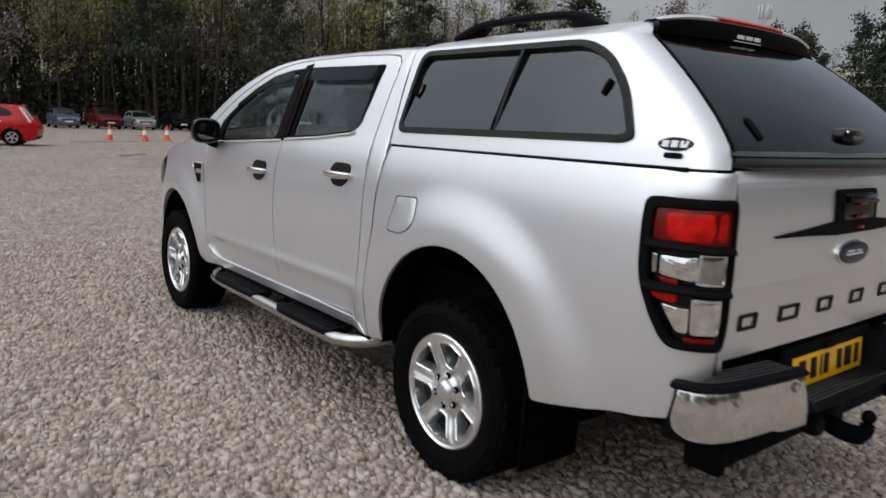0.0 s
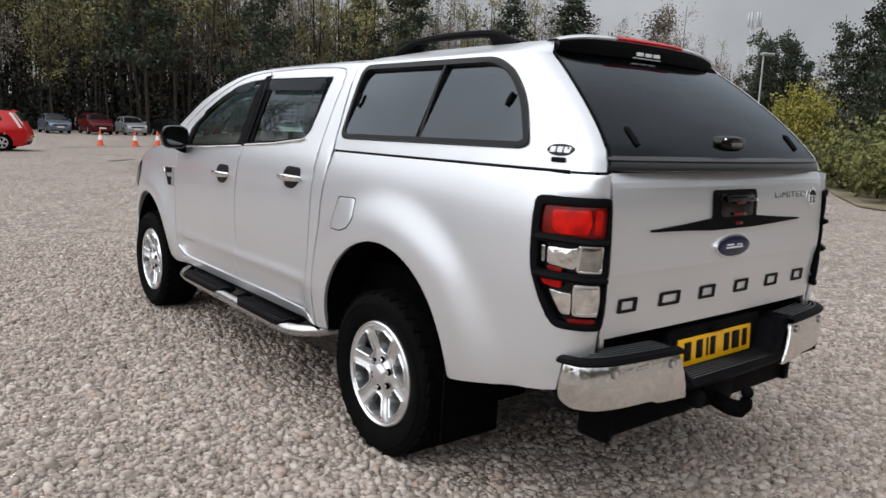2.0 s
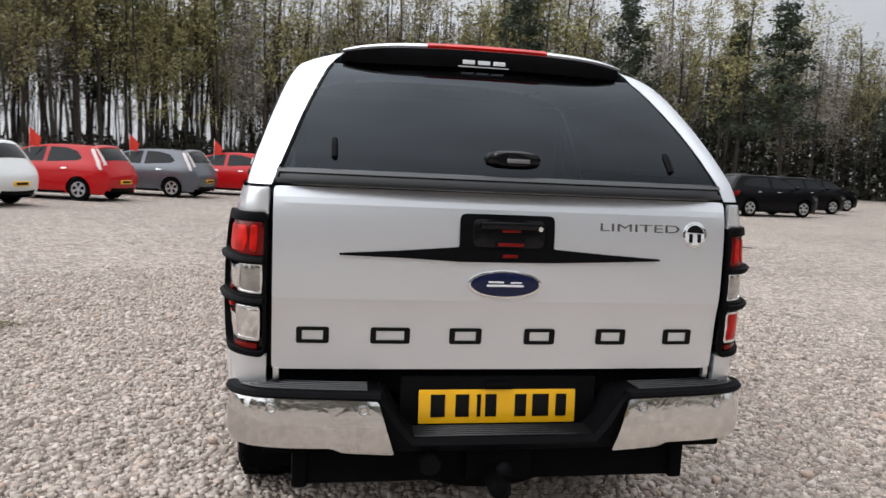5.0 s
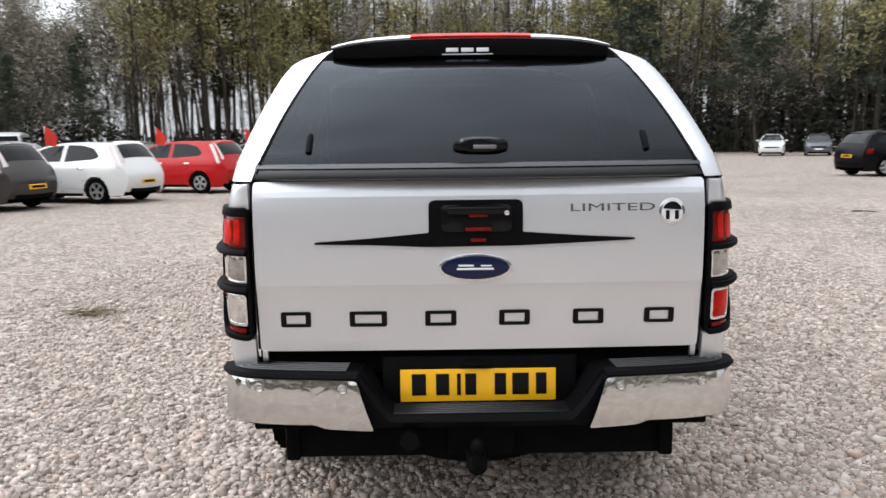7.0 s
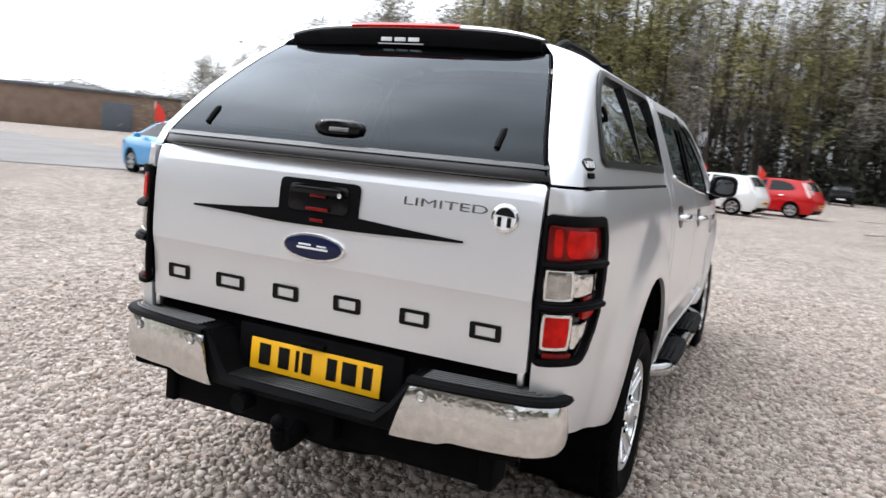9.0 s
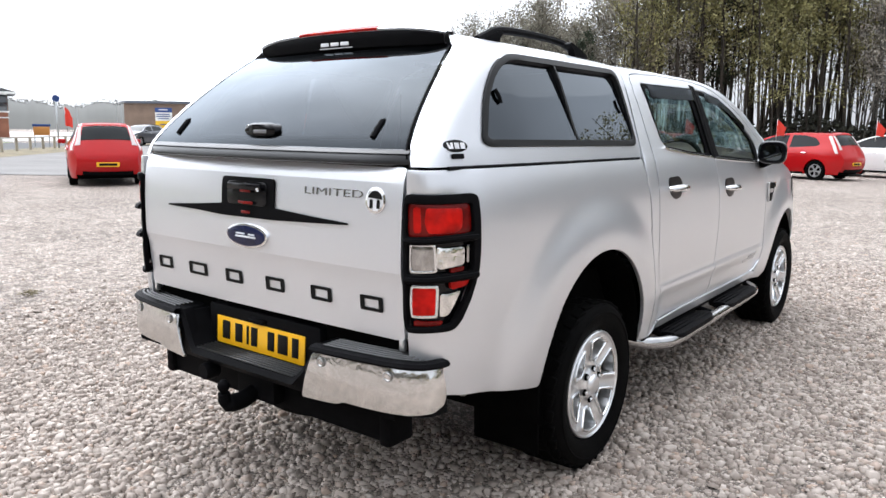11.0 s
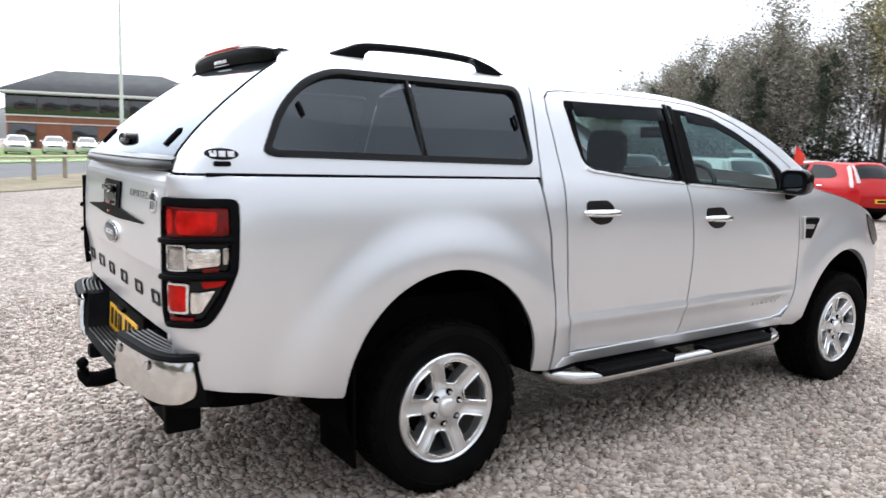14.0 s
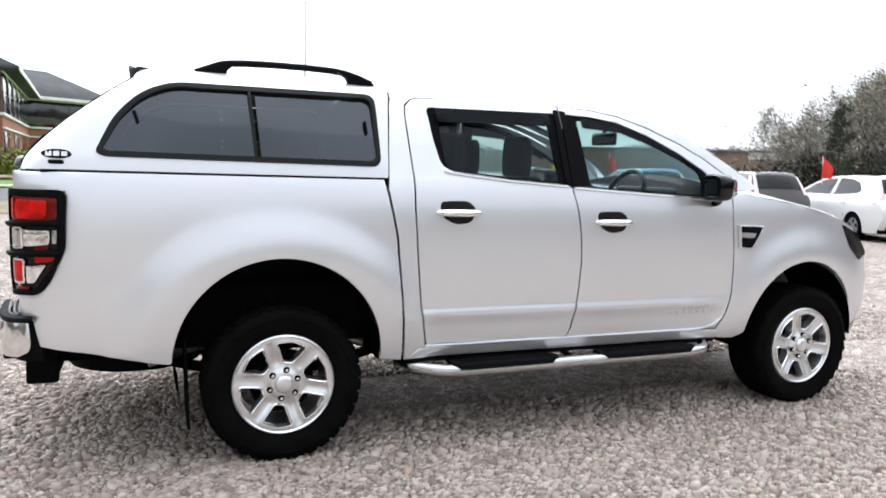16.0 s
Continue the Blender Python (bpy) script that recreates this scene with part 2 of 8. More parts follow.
def gravel_sheet():
    """Packed crushed stone: cells of about 20 mm with the shade between them put into the colour, and broad worn, dusty
    patches.
    """
    m = bpy.data.materials.new("gravel")
    m.use_nodes = True
    n, l = m.node_tree.nodes, m.node_tree.links
    b = n["Principled BSDF"]
    b.inputs["Roughness"].default_value = 0.9
    b.inputs["Specular IOR Level"].default_value = 0.25
    pos = n.new("ShaderNodeTexCoord").outputs["Object"]
    warp = n.new("ShaderNodeTexNoise")
    warp.inputs["Scale"].default_value = 14
    l.new(pos, warp.inputs["Vector"])
    add = n.new("ShaderNodeVectorMath")
    add.operation = "MULTIPLY_ADD"
    add.inputs[1].default_value = (0.03, 0.03, 0.0)
    l.new(warp.outputs["Color"], add.inputs[0])
    l.new(pos, add.inputs[2])
    cells = n.new("ShaderNodeTexVoronoi")
    cells.inputs["Scale"].default_value = 60
    l.new(add.outputs[0], cells.inputs["Vector"])
    edge = n.new("ShaderNodeTexVoronoi")
    edge.feature = "DISTANCE_TO_EDGE"
    edge.inputs["Scale"].default_value = 60
    l.new(add.outputs[0], edge.inputs["Vector"])
    sep = n.new("ShaderNodeSeparateColor")
    l.new(cells.outputs["Color"], sep.inputs[0])
    col = ramp_into(n, l, sep.outputs[0], GRAVEL_COL)
    # colour darkens to each cell's edge, as shade between the stones
    gap = n.new("ShaderNodeMapRange")
    gap.inputs["From Max"].default_value = 0.28
    gap.inputs["To Min"].default_value, gap.inputs["To Max"].default_value = 0.30, 1.30
    l.new(edge.outputs["Distance"], gap.inputs["Value"])
    patch = n.new("ShaderNodeTexNoise")
    patch.inputs["Scale"].default_value, patch.inputs["Detail"].default_value = 0.35, 6
    l.new(pos, patch.inputs["Vector"])
    pm = n.new("ShaderNodeMapRange")
    pm.inputs["From Min"].default_value, pm.inputs["From Max"].default_value = 0.3, 0.7
    pm.inputs["To Min"].default_value, pm.inputs["To Max"].default_value = 0.86, 1.12
    l.new(patch.outputs["Fac"], pm.inputs["Value"])
    mul = n.new("ShaderNodeMath")
    mul.operation = "MULTIPLY"
    l.new(gap.outputs[0], mul.inputs[0])
    l.new(pm.outputs[0], mul.inputs[1])
    clump = n.new("ShaderNodeTexNoise")
    clump.inputs["Scale"].default_value, clump.inputs["Detail"].default_value, clump.inputs["Roughness"].default_value = 3.2, 7, 0.72
    l.new(pos, clump.inputs["Vector"])
    cm = n.new("ShaderNodeMapRange")
    cm.inputs["From Min"].default_value, cm.inputs["From Max"].default_value = 0.3, 0.7
    cm.inputs["To Min"].default_value, cm.inputs["To Max"].default_value = 0.72, 1.26
    l.new(clump.outputs["Fac"], cm.inputs["Value"])
    # coarser stones among the fine ones
    coarse = n.new("ShaderNodeTexVoronoi")
    coarse.inputs["Scale"].default_value = 19
    l.new(add.outputs[0], coarse.inputs["Vector"])
    coarse_sep = n.new("ShaderNodeSeparateColor")
    l.new(coarse.outputs["Color"], coarse_sep.inputs[0])
    sm = n.new("ShaderNodeMapRange")
    sm.inputs["To Min"].default_value, sm.inputs["To Max"].default_value = 0.66, 1.34
    l.new(coarse_sep.outputs[0], sm.inputs["Value"])
    rough_mul = n.new("ShaderNodeMath")
    rough_mul.operation = "MULTIPLY"
    l.new(mul.outputs[0], rough_mul.inputs[0])
    both_mul = n.new("ShaderNodeMath")
    both_mul.operation = "MULTIPLY"
    l.new(cm.outputs[0], both_mul.inputs[0])
    l.new(sm.outputs[0], both_mul.inputs[1])
    l.new(both_mul.outputs[0], rough_mul.inputs[1])
    out = n.new("ShaderNodeVectorMath")
    out.operation = "SCALE"
    l.new(col, out.inputs[0])
    l.new(rough_mul.outputs[0], out.inputs["Scale"])
    l.new(out.outputs[0], b.inputs["Base Color"])
    bump = n.new("ShaderNodeBump")
    bump.inputs["Strength"].default_value, bump.inputs["Distance"].default_value = 0.8, 0.012
    l.new(edge.outputs["Distance"], bump.inputs["Height"])
    l.new(bump.outputs[0], b.inputs["Normal"])
    return m


def stone_material():
    m = bpy.data.materials.new("loose_stone")
    m.use_nodes = True
    n, l = m.node_tree.nodes, m.node_tree.links
    b = n["Principled BSDF"]
    b.inputs["Roughness"].default_value = 0.88
    b.inputs["Specular IOR Level"].default_value = 0.25
    l.new(ramp_into(n, l, n.new("ShaderNodeNewGeometry").outputs["Random Per Island"], GRAVEL_COL), b.inputs["Base Color"])
    return m


GRAVEL = gravel_sheet()
STONE = stone_material()


# ---- mesh helpers ----
from mathutils import geometry


class Curve:
    """Smooth curve through (a, b) pairs."""

    def __init__(self, *pts):
        self.a = np.array([p[0] for p in pts], float)
        self.b = np.array([p[1] for p in pts], float)
        d = np.diff(self.b) / np.diff(self.a)
        m = np.zeros(len(pts))
        m[0], m[-1] = d[0], d[-1]
        for i in range(1, len(pts) - 1):
            m[i] = 0 if d[i - 1] * d[i] <= 0 else 2 * d[i - 1] * d[i] / (d[i - 1] + d[i])
        self.m = m

    def __call__(self, x):
        x = min(max(x, self.a[0]), self.a[-1])
        i = min(int(np.searchsorted(self.a, x, "right")) - 1, len(self.a) - 2)
        h = self.a[i + 1] - self.a[i]
        t = (x - self.a[i]) / h
        return float((2 * t**3 - 3 * t * t + 1) * self.b[i] + (t**3 - 2 * t * t + t) * h * self.m[i]
                     + (3 * t * t - 2 * t**3) * self.b[i + 1] + (t**3 - t * t) * h * self.m[i + 1])


def ease(a, b, x):
    t = min(max((x - a) / (b - a), 0.0), 1.0)
    return t * t * (3 - 2 * t)


def rounded(poly, r=0.02, seg=4):
    """A closed outline with its corners rounded; a corner may carry its own radius as a third number."""
    out = []
    k = len(poly)
    for i in range(k):
        p = Vector(poly[i][:2])
        a, c = Vector(poly[i - 1][:2]), Vector(poly[(i + 1) % k][:2])
        rr = poly[i][2] if len(poly[i]) > 2 else r
        u, v = a - p, c - p
        if rr <= 0 or u.length < 1e-6 or v.length < 1e-6:
            out.append((p.x, p.y))
            continue
        cut = min(rr, 0.45 * u.length, 0.45 * v.length)
        s, e = p + u.normalized() * cut, p + v.normalized() * cut
        for j in range(seg + 1):
            t = j / seg
            q = s * (1 - t) ** 2 + p * 2 * t * (1 - t) + e * t * t
            out.append((q.x, q.y))
    return out


def arc(cx, cy, r, a0, a1, n=14, ry=None):
    ry = ry or r
    return [(cx + r * math.cos(radians(a0 + (a1 - a0) * i / n)), cy + ry * math.sin(radians(a0 + (a1 - a0) * i / n))) for i in range(n + 1)]


def dense(poly, step, closed=True):
    out = []
    k = len(poly)
    for i in range(k if closed else k - 1):
        p, q = Vector(poly[i][:2]), Vector(poly[(i + 1) % k][:2])
        n = max(1, int(math.ceil((q - p).length / step)))
        for j in range(n):
            w = p.lerp(q, j / n)
            out.append((w.x, w.y))
    if not closed:
        out.append(tuple(poly[-1][:2]))
    return out


def inside(poly, pts):
    p = np.asarray(poly, float)
    x, y = pts[:, 0][:, None], pts[:, 1][:, None]
    x0, y0 = p[:, 0][None], p[:, 1][None]
    x1, y1 = np.roll(p[:, 0], -1)[None], np.roll(p[:, 1], -1)[None]
    hit = ((y0 > y) != (y1 > y)) & (x < (x1 - x0) * (y - y0) / np.where(y1 == y0, 1e-12, y1 - y0) + x0)
    return hit.sum(1) % 2 == 1


def edge_gap(poly, pts):
    p = np.asarray(poly, float)
    a, b = p[None], np.roll(p, -1, 0)[None]
    d = b - a
    w = pts[:, None, :] - a
    t = np.clip((w * d).sum(2) / np.maximum((d * d).sum(2), 1e-12), 0, 1)
    return np.sqrt(((w - t[..., None] * d) ** 2).sum(2)).min(1)


def panel(outline, place, step=0.035, holes=(), flange=0.012, bevel=0.003, flip=False, back=False):
    """A sheet cut to an outline (with holes) in a flat (u, v) plan and laid on the surface place(u, v), its rims turned in."""
    loops = [dense(outline, step)] + [dense(h, step) for h in holes]
    pts, edges = [], []
    for lp in loops:
        s = len(pts)
        pts += lp
        edges += [(s + i, s + (i + 1) % len(lp)) for i in range(len(lp))]
    arr = np.array(loops[0])
    lo, hi = arr.min(0), arr.max(0)
    gx, gy = np.meshgrid(np.arange(lo[0] + step / 2, hi[0], step), np.arange(lo[1] + step / 2, hi[1], step))
    grid = np.stack([gx.ravel(), gy.ravel()], 1)
    if len(grid):
        ok = inside(loops[0], grid) & (edge_gap(loops[0], grid) > 0.5 * step)
        for h in loops[1:]:
            ok &= ~inside(h, grid) & (edge_gap(h, grid) > 0.5 * step)
        pts += [tuple(g) for g in grid[ok]]
    vs, es, fs, *_ = geometry.delaunay_2d_cdt([Vector(p) for p in pts], edges, [], 0, 1e-6)
    cen = np.array([[sum(vs[i].x for i in f) / 3, sum(vs[i].y for i in f) / 3] for f in fs])
    keep = inside(loops[0], cen)
    for h in loops[1:]:
        keep &= ~inside(h, cen)
    bm = bmesh.new()
    made = {}

    def vert(i):
        if i not in made:
            made[i] = bm.verts.new(place(vs[i].x, vs[i].y))
        return made[i]

    for f, k in zip(fs, keep):
        if k:
            tri = [vert(i) for i in f]
            a, b, c = (vs[i] for i in f)
            if ((b - a).x * (c - a).y - (b - a).y * (c - a).x < 0) != flip:
                tri.reverse()
            bm.faces.new(tri)
    bm.normal_update()
    if flange:
        rim = [e for e in bm.edges if e.is_boundary]
        nrm = {v: v.normal.copy() for e in rim for v in e.verts}
        twin = {v: bm.verts.new(v.co - nrm[v] * flange) for v in nrm}
        sharp = []
        for e in rim:
            f = e.link_faces[0]
            a, b = e.verts
            for lo_ in f.loops:
                if lo_.edge == e:
                    a, b = lo_.vert, lo_.link_loop_next.vert
            bm.faces.new((b, a, twin[a], twin[b]))
            sharp.append(e)
        if back:
            for f in [f for f in bm.faces if all(v not in twin.values() for v in f.verts)]:
                vb = []
                for v in f.verts:
                    if v not in twin:
                        twin[v] = bm.verts.new(v.co - v.normal * flange)
                    vb.append(twin[v])
                bm.faces.new(list(reversed(vb)))
        if bevel:
            bmesh.ops.bevel(bm, geom=sharp, offset=bevel, segments=2, affect="EDGES", profile=0.5, clamp_overlap=True)
    return bm


def grid_surface(rows, close_u=False, close_v=False, flip=False):
    """Quads over rows of points."""
    bm = bmesh.new()
    g = [[bm.verts.new(p) for p in r] for r in rows]
    a, b = len(g), len(g[0])
    for i in range(a if close_u else a - 1):
        for j in range(b if close_v else b - 1):
            q = [g[i][j], g[(i + 1) % a][j], g[(i + 1) % a][(j + 1) % b], g[i][(j + 1) % b]]
            bm.faces.new(q[::-1] if flip else q)
    bm.normal_update()
    return bm


def capped(rows, flip=False):
    """A closed skin over closed rings, with end caps."""
    bm = grid_surface(rows, close_v=True, flip=flip)
    bm.verts.ensure_lookup_table()
    n = len(rows[0])
    first = [bm.verts[i] for i in range(n)]
    last = [bm.verts[(len(rows) - 1) * n + i] for i in range(n)]
    bm.faces.new(first)
    bm.faces.new(last[::-1])
    bmesh.ops.recalc_face_normals(bm, faces=bm.faces[:])
    return bm


def tube(path, r, seg=10, ends=True, flat=1.0):
    """A round (or flattened) bar along a path; r may be a list."""
    path = [Vector(p) for p in path]
    rows = []
    side = None
    for i, p in enumerate(path):
        d = (path[min(i + 1, len(path) - 1)] - path[max(i - 1, 0)]).normalized()
        if side is None:
            side = d.orthogonal().normalized()
        side = (side - d * side.dot(d)).normalized()
        up = d.cross(side)
        rad = r[i] if isinstance(r, (list, tuple)) else r
        rows.append([p + (side * math.cos(2 * math.pi * k / seg) + up * math.sin(2 * math.pi * k / seg) * flat) * rad for k in range(seg)])
    return capped(rows) if ends else grid_surface(rows, close_v=True)


def smooth_path(pts, n=6):
    """Catmull-Rom through points."""
    p = [Vector(q) for q in pts]
    p = [2 * p[0] - p[1]] + p + [2 * p[-1] - p[-2]]
    out = []
    for i in range(1, len(p) - 2):
        for j in range(n):
            t = j / n
            out.append(0.5 * ((2 * p[i]) + (p[i + 1] - p[i - 1]) * t + (2 * p[i - 1] - 5 * p[i] + 4 * p[i + 1] - p[i + 2]) * t * t
                              + (3 * p[i] - p[i - 1] - 3 * p[i + 1] + p[i + 2]) * t**3))
    out.append(p[-2])
    return out


def block(cx, cy, cz, sx, sy, sz, bevel=0.01, seg=2, rot=None):
    """A box with rounded edges, its centre and full sizes given."""
    bm = bmesh.new()
    bmesh.ops.create_cube(bm, size=1)
    for v in bm.verts:
        v.co = Vector((v.co.x * sx, v.co.y * sy, v.co.z * sz))
    if bevel:
        bmesh.ops.bevel(bm, geom=bm.edges[:], offset=min(bevel, 0.45 * min(sx, sy, sz)), segments=seg, affect="EDGES", profile=0.5)
    if rot:
        bmesh.ops.rotate(bm, verts=bm.verts[:], cent=(0, 0, 0), matrix=Euler([radians(a) for a in rot]).to_matrix())
    bmesh.ops.translate(bm, verts=bm.verts[:], vec=(cx, cy, cz))
    return bm


def lathe(profile, seg=40, axis="x"):
    """A turned shape: (radius, along) pairs round the axis."""
    rows = []
    for k in range(seg):
        a = 2 * math.pi * k / seg
        rows.append([(h, r * math.cos(a), r * math.sin(a)) if axis == "x" else (r * math.cos(a), r * math.sin(a), h) for r, h in profile])
    bm = grid_surface(rows, close_u=True)
    bmesh.ops.remove_doubles(bm, verts=bm.verts[:], dist=1e-5)
    bmesh.ops.recalc_face_normals(bm, faces=bm.faces[:])
    return bm


def join(*bms):
    """Several bmeshes into one."""
    out = bms[0]
    for b in bms[1:]:
        tmp = bpy.data.meshes.new("tmp")
        b.to_mesh(tmp)
        b.free()
        out.from_mesh(tmp)
        bpy.data.meshes.remove(tmp)
    return out


def moved(bm, m):
    bmesh.ops.transform(bm, matrix=m, verts=bm.verts[:])
    return bm


def mesh_of(name, bm, mat, crease=38.0):
    bm.normal_update()
    for e in bm.edges:
        e.smooth = len(e.link_faces) != 2 or e.calc_face_angle(0) < radians(crease)
    me = bpy.data.meshes.new(name)
    bm.to_mesh(me)
    bm.free()
    me.polygons.foreach_set("use_smooth", [True] * len(me.polygons))
    me.materials.append(mat)
    return me


def part(name, bm, mat, parent, label="", crease=38.0):
    ob = new(name, mesh_of(name, bm, mat, crease))
    if parent is not None:
        ob.parent = parent
    return tagged(ob, label)


def flat_text(word, size, depth, mat, parent, name, m, label="", width=None):
    """Raised lettering in the built-in font, turned into a mesh."""
    cu = bpy.data.curves.new(name, "FONT")
    cu.body, cu.size, cu.extrude, cu.align_x, cu.align_y = word, size, depth, "CENTER", "CENTER"
    tmp = bpy.data.objects.new(name, cu)
    scene.collection.objects.link(tmp)
    me = bpy.data.meshes.new_from_object(tmp.evaluated_get(bpy.context.evaluated_depsgraph_get()))
    bpy.data.objects.remove(tmp)
    if width:
        xs = [v.co.x for v in me.vertices]
        k = width / (max(xs) - min(xs))
        for v in me.vertices:
            v.co.x *= k
    me.transform(m)
    me.materials.clear()
    me.materials.append(mat)
    ob = new(name, me)
    ob.parent = parent
    return tagged(ob, label)


# ---- the pickup ----
# Metres: y ahead, rear axle at y = 0, x to the right.
DOOR_Z = Curve((0.40, 0.815), (0.47, 0.850), (0.56, 0.872), (0.66, 0.885), (0.70, 0.8885), (0.82, 0.893), (0.96, 0.896), (1.10, 0.893), (1.20, 0.886),
               (1.28, 0.872), (1.345, 0.853), (1.37, 0.843), (1.45, 0.815), (1.60, 0.762), (1.71, 0.716), (1.765, 0.682), (1.80, 0.62))


def body_x(y, z):
    """Half width of the body at a place along and up it."""
    x = DOOR_Z(z)
    # crease low along the doors
    if 0.40 < y < 2.75 and 0.58 < z < 0.82:
        x += 0.0125 * math.exp(-((z - 0.682) / (0.045 if z < 0.682 else 0.015)) ** 2) * ease(0.45, 0.75, y) * ease(2.70, 2.40, y)
    r = math.hypot((y + 0.02) * 0.96, z - 0.42)
    x += 0.034 * ease(0.80, 0.60, r)
    r = math.hypot(y - 3.2, z - 0.42)
    x += 0.034 * ease(0.74, 0.52, r)
    if y < -0.5:
        x -= 0.075 * (-0.5 - y) ** 2
    if y > 2.8:
        x -= 0.085 * (y - 2.8) ** 2
    return x


CORNER = -0.86


def bed_at(u, z, s=1, out=0.0):
    """The bed's skin; behind CORNER it turns round to the tailgate."""
    if u >= CORNER:
        x, y, nx, ny = body_x(u, z), u, 1.0, 0.0
    else:
        t = (CORNER - u) / 0.34
        x0 = body_x(CORNER, z)
        back = -1.112 + 0.05 * ease(0.95, 0.6, z) * 0.5
        p = [(x0, CORNER), (x0 - 0.022, -1.01), (x0 - 0.030, back), (0.748, back)]
        w = [(1 - t) ** 3, 3 * t * (1 - t) ** 2, 3 * t * t * (1 - t), t**3]
        x, y = sum(k * q[0] for k, q in zip(w, p)), sum(k * q[1] for k, q in zip(w, p))
        nx, ny = 1 - ease(0.2, 0.8, t), -ease(0.2, 0.8, t)
        k = math.hypot(nx, ny) or 1
        nx, ny = nx / k, ny / k
    return Vector((s * (x + nx * out), y + ny * out, z))


def side_at(s, out=0.0):
    return lambda y, z: Vector((s * (body_x(y, z) + out), y, z))


truck = tagged(new("pickup_truck"), "silver double-cab pickup truck with a matching hard canopy, parked on gravel", "pickup truck")

REAR_ARCH = arc(-0.015, 0.494, 0.481, 178, -3, 44)
FRONT_ARCH = arc(3.19, 0.455, 0.455, 176, 6, 40)
BED = ([(0.474, 1.342), (0.484, 1.30), (0.533, 1.07), (0.560, 0.75), (0.578, 0.452)] + [(p[0], p[1]) for p in reversed(REAR_ARCH)]
       + [(-0.506, 0.502), (-0.906, 0.582), (-1.06, 0.612), (-1.20, 0.625), (-1.20, 0.826), (-0.995, 0.832), (-0.955, 0.89), (-0.906, 1.02), (-0.897, 1.262), (-1.20, 1.262), (-1.20, 1.342)])
REAR_DOOR = ([(0.705, 0.535), (0.672, 0.72), (0.648, 0.985), (0.634, 1.20), (0.634, 1.344), (0.622, 1.50), (0.610, 1.66), (0.618, 1.715), (0.650, 1.745), (0.72, 1.754)]
             + [(1.05, 1.764), (1.492, 1.760), (1.506, 1.50), (1.514, 1.325), (1.545, 1.20), (1.566, 1.05), (1.572, 0.93), (1.563, 0.75), (1.537, 0.56), (1.515, 0.520), (0.76, 0.508), (0.715, 0.515)])
FRONT_DOOR = [(1.545, 0.56), (1.571, 0.75), (1.580, 0.93), (1.574, 1.05), (1.553, 1.20), (1.522, 1.325), (1.514, 1.50), (1.500, 1.759), (1.70, 1.748), (1.87, 1.722), (2.05, 1.668),
              (2.25, 1.590), (2.42, 1.505), (2.56, 1.418), (2.60, 1.372), (2.585, 1.29), (2.588, 1.15), (2.603, 0.994), (2.612, 0.86), (2.606, 0.725), (2.575, 0.60), (2.528, 0.515), (1.522, 0.520)]
REAR_OPEN = rounded([(0.722, 1.712), (1.478, 1.722), (1.490, 1.50), (1.498, 1.338), (1.15, 1.360), (0.835, 1.392), (0.778, 1.425), (0.745, 1.55)], 0.03)
REAR_PANE = rounded([(0.785, 1.690), (1.415, 1.700), (1.428, 1.55), (1.448, 1.352), (1.15, 1.370), (0.845, 1.400), (0.806, 1.432), (0.790, 1.55)], 0.03)
FRONT_OPEN = rounded([(1.520, 1.722), (1.70, 1.714), (1.86, 1.692), (2.05, 1.628), (2.25, 1.535), (2.42, 1.435), (2.475, 1.380), (2.460, 1.286), (2.00, 1.306), (1.535, 1.332)], 0.025)
FRONT_PANE = rounded([(1.600, 1.698), (1.72, 1.692), (1.86, 1.668), (2.05, 1.602), (2.25, 1.508), (2.385, 1.428), (2.402, 1.300), (2.00, 1.316), (1.640, 1.336)], 0.03)
GAP_LINE = [(0.592, 0.452), (0.572, 0.75), (0.545, 1.07), (0.497, 1.30), (0.503, 1.345)]
CAB_SIDE = (GAP_LINE + [(0.512, 1.50), (0.530, 1.70), (0.545, 1.776), (0.90, 1.786), (1.60, 1.782), (1.80, 1.764), (1.98, 1.733), (2.20, 1.668), (2.39, 1.594), (2.58, 1.490), (2.72, 1.400), (2.78, 1.345)]
            + [(2.64, 1.330), (2.607, 1.372), (2.566, 1.426), (2.425, 1.513), (2.255, 1.598), (2.055, 1.676), (1.873, 1.730), (1.70, 1.756), (1.50, 1.767), (1.05, 1.772), (0.72, 1.762),
               (0.646, 1.753), (0.610, 1.720), (0.602, 1.66), (0.614, 1.50), (0.626, 1.344), (0.626, 1.20), (0.640, 0.985), (0.664, 0.72), (0.697, 0.53), (0.712, 0.506), (0.76, 0.500),
               (1.522, 0.512), (2.530, 0.507), (2.552, 0.455)])
FENDER = ([(2.596, 1.290), (2.650, 1.316), (2.80, 1.296), (3.12, 1.246), (3.40, 1.186), (3.60, 1.118), (3.70, 1.04), (3.76, 0.93), (3.80, 0.78), (3.78, 0.60), (3.70, 0.47)]
          + list(reversed(FRONT_ARCH)) + [(2.66, 0.452), (2.560, 0.455), (2.538, 0.510), (2.583, 0.598), (2.614, 0.722), (2.620, 0.86), (2.611, 0.996), (2.596, 1.15)])


